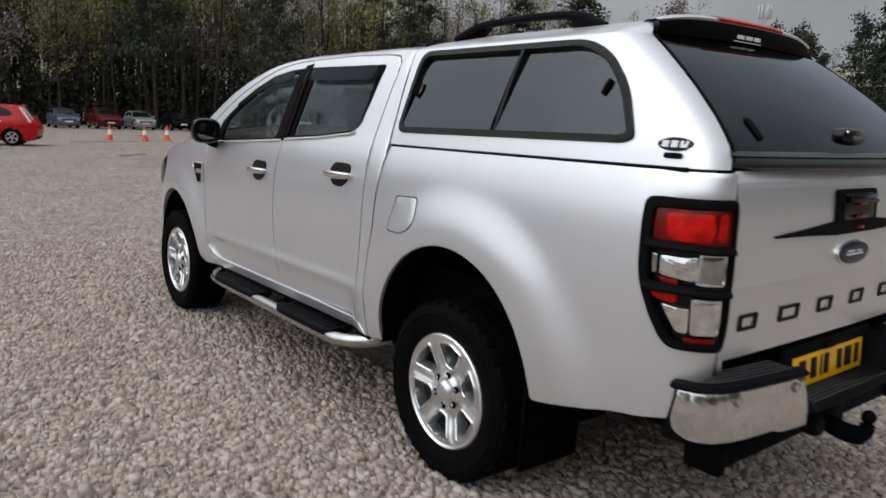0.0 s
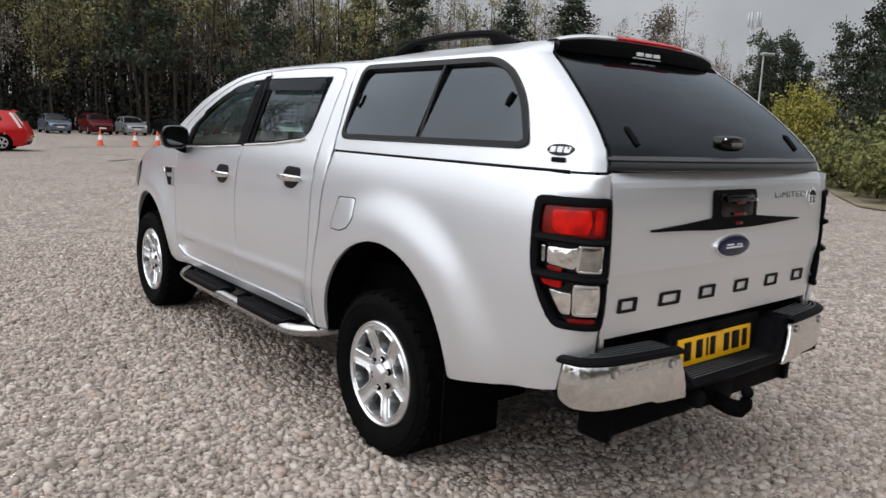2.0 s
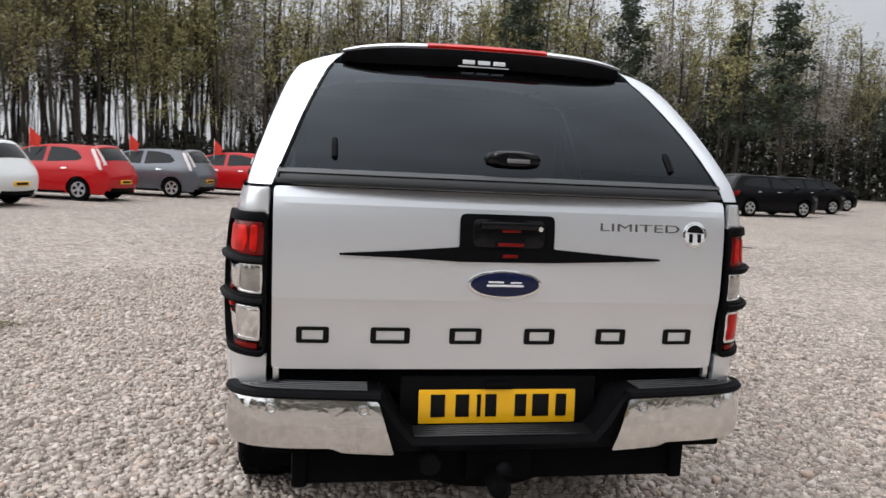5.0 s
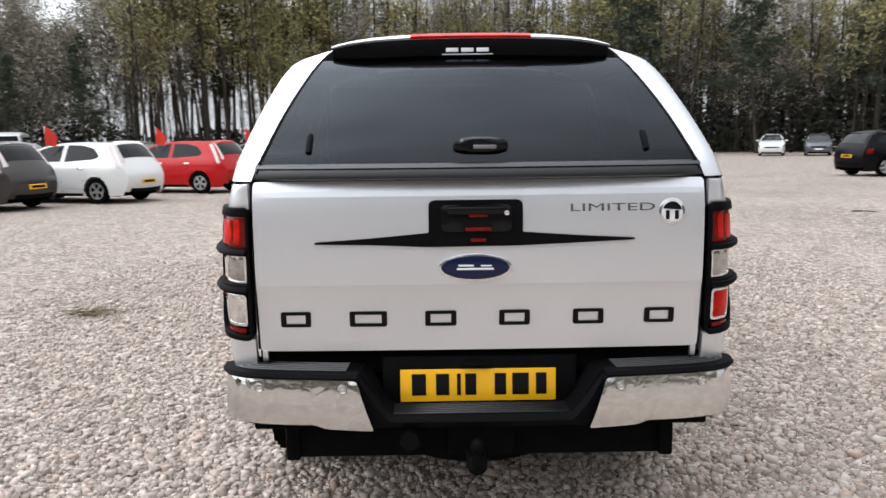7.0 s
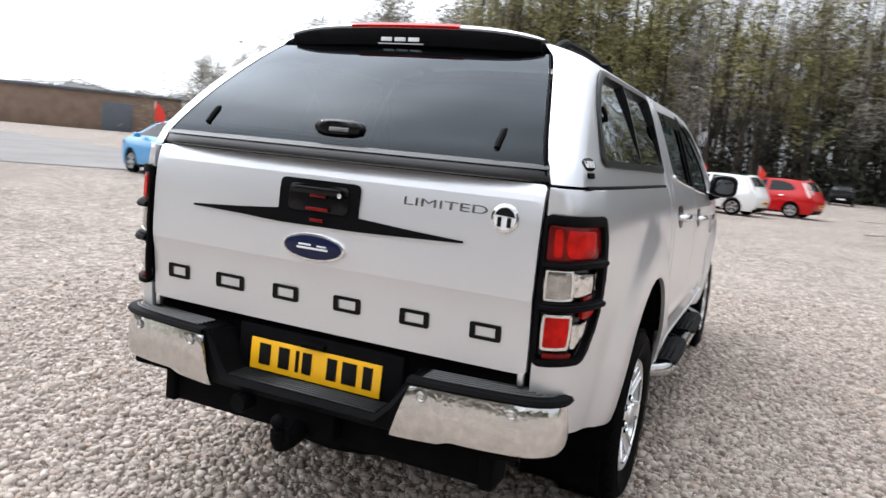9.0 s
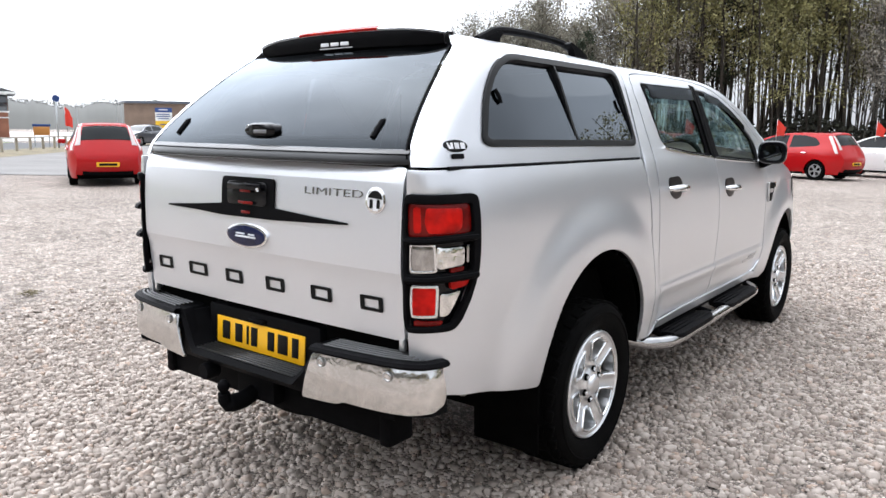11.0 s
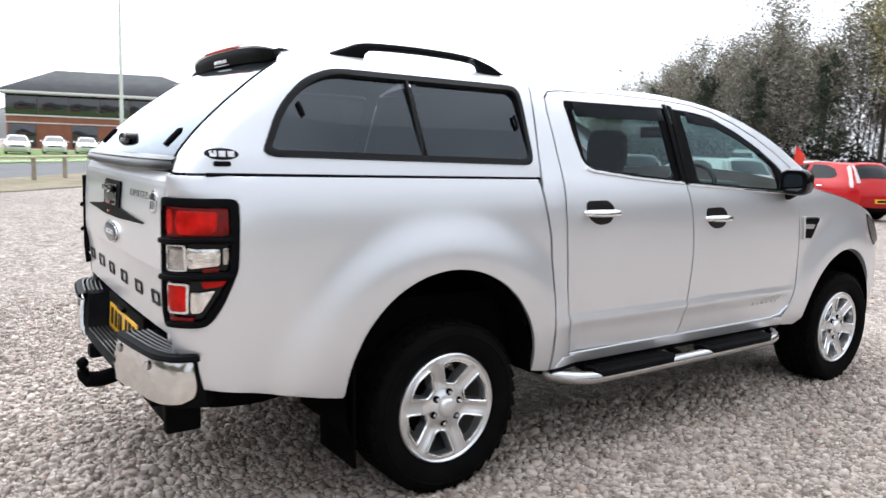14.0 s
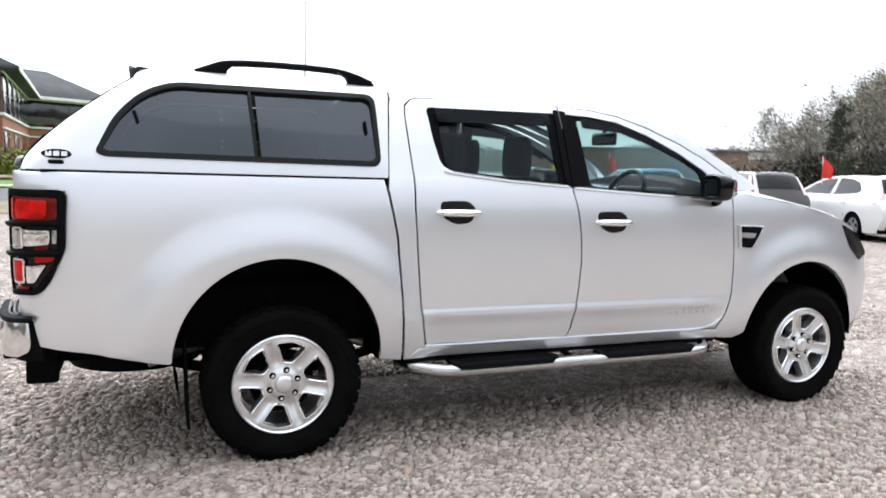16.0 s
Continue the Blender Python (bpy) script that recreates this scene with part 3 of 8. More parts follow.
def cup_handle(parent, s, y, z, length):
    """A chrome pull bar over a dark scooped cup."""
    f = side_at(s, 0.002)
    cup = rounded([(y - 0.10, z + 0.055), (y + 0.055, z + 0.058), (y + 0.10, z + 0.02), (y + 0.075, z - 0.05), (y - 0.02, z - 0.062), (y - 0.09, z - 0.02)], 0.04, 5)
    h = part("handle_cup", panel(cup, f, 0.02, flange=0.004, bevel=0.001, flip=s < 0), CUP, parent, "dark scooped handle recess")
    a = [Vector((s * (body_x(y + dy, z) + o), y + dy, z)) for dy, o in ((-length / 2, 0.008), (-length / 2 + 0.03, 0.03), (0, 0.042), (length / 2 - 0.03, 0.03), (length / 2, 0.008))]
    part("door_handle", tube(smooth_path(a, 5), [0.010 + 0.006 * math.sin(math.pi * i / 20) for i in range(21)], 10, flat=1.25), CHROME, parent, "chrome pull handle")
    return h


def door(s, rear):
    """One side door with its pane, black surround, deflector and handle."""
    flip = s < 0
    outline, opening, pane = (REAR_DOOR, REAR_OPEN, REAR_PANE) if rear else (FRONT_DOOR, FRONT_OPEN, FRONT_PANE)
    d = part("rear_door" if rear else "front_door", panel(outline, side_at(s), 0.0165, [opening], 0.018, flip=flip), SILVER, truck)
    part("window_surround", panel(dense(opening, 0.05), side_at(s, -0.008), 0.03, [pane], 0.015, 0.002, flip=flip), BLACK, d, "black window surround")
    w = part("side_window", panel(pane, side_at(s, -0.013), 0.06, flange=0, flip=flip), GLASS_CAB, d, "lightly tinted side window")
    w.visible_shadow = False
    if rear:
        strip = rounded([(0.765, 1.704), (1.42, 1.712), (1.425, 1.650), (0.775, 1.640)], 0.012)
        part("window_bead", tube([side_at(s, 0.004)(y, z) for y, z in ((0.79, 1.395), (0.84, 1.382), (1.15, 1.352), (1.495, 1.330))], 0.007, 6), CHROME, d, "thin chrome waist strip")
        cup_handle(d, s, 0.855, 1.19, 0.235)
    else:
        strip = rounded([(1.615, 1.705), (1.86, 1.682), (2.05, 1.615), (2.25, 1.522), (2.24, 1.492), (2.05, 1.572), (1.86, 1.634), (1.622, 1.650)], 0.01)
        part("window_bead", tube([side_at(s, 0.004)(y, z) for y, z in ((1.53, 1.324), (2.0, 1.298), (2.46, 1.278))], 0.007, 6), CHROME, d, "thin chrome waist strip")
        cup_handle(d, s, 1.765, 1.145, 0.225)
        if s > 0:
            # small raised lettering low on the door, too faint to read
            for k in range(6):
                y = 2.185 + 0.048 * k
                part("letter_bar", panel([(y, 0.618), (y + 0.030, 0.617), (y + 0.030, 0.635), (y, 0.636)], side_at(s, 0.003), 0.03, flange=0.003, bevel=0.0006, flip=flip), ALLOY, d)
    part("wind_deflector", panel(strip, side_at(s, 0.018), 0.04, flange=0.005, bevel=0.001, flip=flip), GLASS_SMOKE, d, "smoked acrylic wind deflector")
    post = [(1.462, 1.742), (1.4915, 1.742), (1.5065, 1.50), (1.5145, 1.328), (1.486, 1.334), (1.472, 1.50)] if rear else [(1.5015, 1.740), (1.536, 1.735), (1.538, 1.50), (1.552, 1.324), (1.5215, 1.324), (1.5135, 1.50)]
    part("pillar_trim", panel(post, side_at(s, 0.004), 0.04, flange=0.022, bevel=0.001, flip=flip), BLACK, d, "black pillar trim")
    return d


def door_mirror(s, parent):
    """Folding mirror: chrome cap ahead, black housing, mirror glass behind, on a stub arm."""
    rows = []
    for i, (y, k) in enumerate(((2.330, 0.88), (2.345, 0.97), (2.375, 1.0), (2.425, 0.93), (2.475, 0.72), (2.50, 0.35))):
        cx, cz = 0.982 - 0.006 * i, 1.347
        rows.append([Vector((s * (cx + 0.092 * k * math.copysign(abs(math.cos(a)) ** 0.62, math.cos(a))), y, cz + 0.078 * k * math.copysign(abs(math.sin(a)) ** 0.62, math.sin(a))))
                     for a in [2 * math.pi * j / 24 for j in range(24)]])
    cap_rows = [[v + Vector((0, 0.004, 0.0)) for v in r] for r in rows[3:]]
    body = part("mirror_housing", capped(rows[:4]), GLOSS_BLACK, parent, "gloss black mirror housing")
    part("mirror_cap", capped(cap_rows), CHROME, body, "chrome mirror cap")
    part("mirror_glass", panel([(p.x, p.z) for p in [Vector((s * v.x, 0, v.z)).lerp(Vector((0.978, 0, 1.338)), 0.28) for v in rows[0]]],
                               lambda u, v: Vector((s * u, 2.327, v)), 0.05, flange=0, flip=s < 0), MIRROR, body, "mirror glass")
    part("mirror_arm", tube([(s * 0.83, 2.47, 1.262), (s * 0.90, 2.46, 1.270), (s * 0.95, 2.43, 1.288)], [0.040, 0.034, 0.03], 10, flat=0.7), BLACK, body)


def tail_light(s):
    """Wrap-round lamp of stacked lenses behind a black guard with bars."""
    back = rounded([(-0.900, 1.256), (-0.908, 1.02), (-0.957, 0.892), (-0.997, 0.838), (-1.196, 0.832), (-1.196, 1.256)], 0.012)
    f = lambda o: (lambda u, z: bed_at(u, z, s, o))
    t = part("tail_light", panel(back, f(-0.012), 0.02, flange=0.02, bevel=0, flip=s < 0), GLOSS_BLACK, truck, "wrap-round tail light behind a black guard")

    def lens(name, pts, mat, lab, o=0.004):
        part(name, panel(rounded(pts, 0.012), f(o), 0.018, flange=0.012, bevel=0.003, flip=s < 0), mat, t, lab)

    lens("brake_lens", [(-0.922, 1.236), (-0.922, 1.142), (-1.186, 1.134), (-1.186, 1.238)], RED_DARK, "deep red brake lens", 0.006)
    lens("brake_bowl", [(-0.955, 1.222), (-0.960, 1.158), (-0.985, 1.144), (-1.095, 1.146), (-1.110, 1.180), (-1.098, 1.226)], RED_LENS, "bright red lamp bowl", 0.0085)
    lens("brake_bowl", [(-1.125, 1.228), (-1.125, 1.148), (-1.160, 1.146), (-1.160, 1.228)], RED_LENS, "bright red lamp bowl", 0.0085)
    # indicator box with its chrome frame, and the bright panel that runs round the side
    for pts, inner in (([(-1.064, 1.113), (-1.058, 1.020), (-1.184, 1.016), (-1.184, 1.114)], [(-1.075, 1.105), (-1.071, 1.028), (-1.175, 1.025), (-1.175, 1.105)]),
                       ([(-1.052, 0.980), (-1.056, 0.874), (-1.178, 0.872), (-1.178, 0.980)], [(-1.064, 0.971), (-1.067, 0.884), (-1.168, 0.882), (-1.168, 0.971)])):
        part("lens_frame", panel(rounded(pts, 0.014), f(0.0065), 0.018, [rounded(inner, 0.01)], 0.006, 0.002, flip=s < 0), CHROME, t, "bright chrome lens frame")
    lens("reflector", [(-1.073, 1.106), (-1.069, 1.027), (-1.177, 1.024), (-1.177, 1.106)], SMOKED_LENS, "clear indicator lens", 0.003)
    lens("side_reflector", [(-0.948, 1.097), (-0.950, 1.040), (-1.050, 1.030), (-1.062, 1.040), (-1.062, 1.104), (-1.040, 1.097)], CLEAR_LENS, "bright chrome side panel")
    lens("side_rim", [(-0.924, 1.100), (-0.924, 1.046), (-0.940, 1.042), (-0.940, 1.100)], SMOKED_LENS, "grey clear edge")
    lens("side_marker", [(-0.950, 1.034), (-0.955, 1.018), (-1.006, 1.016), (-1.006, 1.030)], RED_DARK, "dark red side marker")
    lens("side_marker", [(-0.922, 1.006), (-0.940, 0.970), (-1.004, 0.962), (-1.010, 1.002)], RED_LENS, "red side marker", 0.006)
    lens("lower_lens", [(-1.066, 0.972), (-1.069, 0.883), (-1.170, 0.881), (-1.170, 0.972)], RED_LENS if s > 0 else CLEAR_LENS, "red fog lens" if s > 0 else "clear reversing lens", 0.005)
    lens("side_lens", [(-0.962, 0.956), (-1.012, 0.878), (-1.050, 0.876), (-1.048, 0.952), (-1.018, 0.948)], CLEAR_LENS, "clear lower side lens")
    lens("lower_marker", [(-1.034, 0.862), (-1.044, 0.848), (-1.166, 0.846), (-1.166, 0.863)], RED_DARK, "thin dark red strip")
    g = panel(rounded([(-0.892, 1.268), (-0.898, 1.02), (-0.948, 0.888), (-0.990, 0.828), (-1.199, 0.822), (-1.199, 1.268)], 0.03), f(0.018), 0.02,
              [rounded([(-0.920, 1.237), (-0.920, 1.142), (-1.187, 1.134), (-1.187, 1.240)], 0.012),
               rounded([(-0.920, 1.114), (-0.924, 1.018), (-1.187, 1.014), (-1.187, 1.116)], 0.012),
               rounded([(-0.926, 0.990), (-0.952, 0.930), (-1.002, 0.850), (-1.187, 0.840), (-1.187, 0.986)], 0.012)], 0.02, 0.004, flip=s < 0)
    part("light_guard", g, BLACK, t, "black plastic light guard")
    for z in (1.127, 1.003):
        part("guard_bar", tube([bed_at(u, z - 0.006 * ease(-1.0, -1.1, u), s, 0.022) for u in (-0.915, -0.95, -0.99, -1.04, -1.09, -1.14, -1.188)], 0.012, 8, flat=0.8), BLACK, t)


def bed(s):
    b = part("bed_side", panel(BED, lambda u, z: bed_at(u, z, s), 0.026, flange=0.018, flip=s < 0), SILVER, truck)
    if s < 0:
        flap = rounded([(0.362, 1.135), (0.208, 1.142), (0.199, 1.05), (0.235, 1.008), (0.295, 0.988), (0.394, 0.988), (0.400, 1.02)], 0.02)
        rim = rounded([(0.366, 1.1395), (0.204, 1.1465), (0.1945, 1.048), (0.232, 1.004), (0.294, 0.9835), (0.398, 0.9835), (0.4045, 1.018)], 0.02)
        part("fuel_flap_gap", panel(rim, lambda u, z: bed_at(u, z, s, 0.0015), 0.03, [flap], 0.003, 0, flip=True), BLACK_SATIN, b)
        part("fuel_flap", panel(flap, lambda u, z: bed_at(u, z, s, 0.0025), 0.03, flange=0.004, bevel=0.001, flip=True), SILVER, b)
    # liner over the wheel and inner wall
    rows = []
    for k in range(25):
        a = radians(200 - 204 * k / 24)
        rows.append([Vector((s * x, -0.015 + 0.476 * math.cos(a), 0.494 + 0.476 * math.sin(a))) for x in (0.42, 0.6, 0.75, 0.885)])
    part("wheel_arch_liner", grid_surface(rows), UNDER, b, "black wheel-arch liner")
    part("mud_flap", block(s * 0.705, -0.432, 0.395, 0.31, 0.014, 0.42, 0.004, rot=(2, 0, 0)), UNDER, truck, "black rubber mud flap")


def fender(s):
    w = part("front_wing", panel(FENDER, side_at(s), 0.03, flange=0.018, flip=s < 0), SILVER, truck)
    rows = []
    for k in range(25):
        a = radians(190 - 194 * k / 24)
        rows.append([Vector((s * x, 3.19 + 0.45 * math.cos(a), 0.455 + 0.45 * math.sin(a))) for x in (0.40, 0.6, 0.72, 0.86)])
    part("wheel_arch_liner", grid_surface(rows), UNDER, w, "black wheel-arch liner")
    v = part("side_vent", panel(rounded([(2.640, 1.128), (2.812, 1.124), (2.79, 1.08), (2.735, 0.996), (2.650, 1.002)], 0.01), side_at(s, 0.008), 0.03, flange=0.01, flip=s < 0), BLACK, w, "black wing vent with silver bars")
    part("vent_bar", panel(rounded([(2.650, 1.088), (2.762, 1.083), (2.745, 1.056), (2.655, 1.059)], 0.006), side_at(s, 0.011), 0.03, flange=0.006, bevel=0.002, flip=s < 0), STICKER, v)
    part("vent_rim", tube([side_at(s, 0.010)(y, z) for y, z in ((2.640, 1.128), (2.72, 1.127), (2.808, 1.122), (2.792, 1.090))], 0.006, 6), CHROME, v, "chrome vent rim")
    part("vent_edge", panel(rounded([(2.626, 1.132), (2.644, 1.132), (2.656, 0.995), (2.636, 0.998)], 0.004), side_at(s, 0.012), 0.03, flange=0.01, bevel=0.002, flip=s < 0), ALLOY, v)


def cab():
    for s in (1, -1):
        part("cab_side", panel(CAB_SIDE, side_at(s), 0.03, flange=0.02, flip=s < 0), SILVER, truck)
        for rear in (True, False):
            d = door(s, rear)
            if not rear:
                door_mirror(s, d)
                for k in range(7):
                    part("badge_letter", panel([(2.28 + 0.028 * k, 0.640), (2.298 + 0.028 * k, 0.640), (2.302 + 0.028 * k, 0.662), (2.284 + 0.028 * k, 0.662)],
                                               side_at(s, 0.004), 0.05, flange=0.003, bevel=0, flip=s < 0), ALLOY, d)
        fender(s)
        bed(s)
        tail_light(s)
        part("sill_trim", tube([side_at(s, 0.006)(y, z) for y, z in ((0.70, 0.517), (1.1, 0.513), (1.8, 0.513), (2.40, 0.516), (2.50, 0.535), (2.56, 0.585))], 0.006, 8), SILVER, truck, "silver sill lip")
        part("sill", panel([(0.62, 0.462), (2.55, 0.462), (2.545, 0.503), (1.6, 0.506), (0.66, 0.503)], side_at(s, 0.004), 0.06, flange=0.012, bevel=0.003, flip=s < 0), SILVER, truck)
        part("sill_moulding", panel([(0.61, 0.425), (2.55, 0.425), (2.55, 0.459), (0.62, 0.459)], side_at(s, -0.004), 0.06, flange=0.012, bevel=0.002, flip=s < 0), BLACK, truck, "black sill moulding")
    top = Curve((0.545, 1.776), (0.90, 1.786), (1.60, 1.782), (1.80, 1.764), (1.98, 1.733), (2.20, 1.668), (2.39, 1.594), (2.58, 1.490), (2.72, 1.400), (2.78, 1.345))
    crown = Curve((0.5, 0.045), (0.9, 0.058), (1.5, 0.062), (1.95, 0.075), (2.4, 0.06), (2.8, 0.03))

    def skin(y, v, lift=0.0):
        z = top(y)
        w = 1 - abs(v) ** 2.6
        ahead = 0.0 if y < 1.7 else 0.26 * ease(1.7, 2.1, y) * (1 - v * v)
        return Vector((v * body_x(y, z), y + ahead, z + crown(y) * w + lift))

    ys = [0.545 + 0.05 * k for k in range(28)]
    vs = [math.sin(math.pi / 2 * (k / 14 - 1)) for k in range(29)]
    part("roof", grid_surface([[skin(y, v) for v in vs] for y in ys], flip=True), SILVER, truck)
    part("headlining", grid_surface([[skin(y, v, -0.03) for v in vs[2:-2]] for y in ys]), HEADLINER, truck)
    ws = [ys[-1] + (2.78 - ys[-1]) * k / 16 for k in range(17)]
    w = part("windscreen", grid_surface([[skin(y, v * 0.93) for v in vs] for y in ws], flip=True), GLASS_CAB, truck, "clear windscreen")
    w.visible_shadow = False
    for s in (1, -1):
        part("screen_pillar", grid_surface([[skin(y, s * v, 0.002) for v in (0.90, 0.94, 0.97, 1.0)] for y in ws], flip=s > 0), SILVER, truck)
    edge = Curve((2.62, 1.316), (2.80, 1.296), (3.12, 1.246), (3.40, 1.186), (3.60, 1.118), (3.74, 0.99))
    rows = []
    for k in range(16):
        y = 2.62 + 1.12 * k / 15
        rows.append([Vector((v * body_x(y, edge(y)) * 0.995, y + 0.30 * ease(3.2, 3.74, y) * (1 - v * v), edge(y) + 0.004 + 0.085 * (1 - abs(v) ** 2.2))) for v in vs])
    part("bonnet", grid_surface(rows, flip=True), SILVER, truck)
    rows = []
    for z, o in ((1.02, 0.0), (0.90, 0.03), (0.72, 0.06), (0.55, 0.05), (0.42, 0.0)):
        rows.append([Vector((v * (0.80 if abs(v) < 1 else 0.80), 3.72 + o + 0.34 * (1 - v * v), z)) for v in vs])
    part("front_bumper", grid_surface(rows), SILVER, truck)
    for s in (1, -1):
        part("headlight", panel(rounded([(3.50, 1.135), (3.66, 1.075), (3.775, 0.94), (3.70, 0.90), (3.60, 0.98)], 0.02), side_at(s, 0.006), 0.03, flange=0.02, flip=s < 0), GLOSS_BLACK, truck, "dark wrap-round headlight")
    # cab back, floor and dark underside
    part("cab_back", block(0, 0.56, 1.10, 1.44, 0.03, 1.16, 0.01), TRIM, truck)
    part("floor_pan", block(0, 1.55, 0.52, 1.60, 2.1, 0.06, 0.02), UNDER, truck)
    part("bed_floor", block(0, -0.30, 0.80, 1.42, 1.58, 0.05, 0.01), UNDER, truck)
    part("bed_front_wall", block(0, 0.46, 1.08, 1.5, 0.03, 0.52, 0.01), UNDER, truck)
    for s in (1, -1):
        part("chassis_rail", block(s * 0.42, 1.3, 0.50, 0.09, 4.7, 0.13, 0.015), UNDER, truck, "black steel chassis rail")
    part("rear_axle", tube([(-0.74, 0, 0.36), (-0.2, 0, 0.36), (-0.1, 0, 0.36), (0.1, 0, 0.36), (0.2, 0, 0.36), (0.74, 0, 0.36)], [0.045, 0.05, 0.13, 0.13, 0.05, 0.045], 14), UNDER, truck)
    part("front_axle", tube([(-0.74, 3.22, 0.36), (0.74, 3.22, 0.36)], 0.05, 10), UNDER, truck)
    part("spare_wheel", moved(lathe([(0.10, -0.1), (0.33, -0.12), (0.37, -0.06), (0.37, 0.06), (0.33, 0.12), (0.10, 0.1)], 28, "z"), Matrix.Translation((0, -0.66, 0.45))), RUBBER, truck)
    part("silencer", capped([[Vector((0.52 + 0.13 * k * math.cos(a), y, 0.43 + 0.09 * k * math.sin(a))) for a in [2 * math.pi * j / 16 for j in range(16)]] for y, k in ((0.85, 0.7), (0.88, 1.0), (1.55, 1.0), (1.58, 0.7))]), UNDER, truck)
    part("exhaust", tube(smooth_path([(0.50, 2.0, 0.40), (0.52, 0.8, 0.40), (0.56, 0.3, 0.52), (0.56, -0.3, 0.52), (0.60, -0.6, 0.45)], 6), 0.032, 10), STEEL, truck, "dull steel exhaust pipe")
    for s in (1, -1):
        part("leaf_spring", tube(smooth_path([(s * 0.55, 0.62, 0.46), (s * 0.55, 0.2, 0.36), (s * 0.55, -0.2, 0.36), (s * 0.55, -0.72, 0.50)], 5), 0.034, 8, flat=0.7), UNDER, truck)
        # wall below the bed floor, added to block light through the arches
        part("bed_inner_wall", block(s * 0.70, -0.30, 0.68, 0.03, 1.50, 0.30, 0.01), UNDER, truck)
    part("prop_shaft", tube([(0, 0.05, 0.38), (0, 1.2, 0.44), (0, 2.4, 0.46)], 0.04, 10), UNDER, truck)
    part("gearbox", block(0, 2.35, 0.44, 0.36, 0.9, 0.26, 0.05), UNDER, truck)
    part("engine_shield", block(0, 3.15, 0.36, 0.80, 0.85, 0.06, 0.02), UNDER, truck)
    # cross member and spare wheel hang low to block light underneath
    part("rear_cross_member", block(0, -0.98, 0.56, 1.30, 0.10, 0.16, 0.02), UNDER, truck)
    part("fuel_tank", block(-0.52, 1.15, 0.47, 0.42, 1.1, 0.2, 0.04), UNDER, truck)


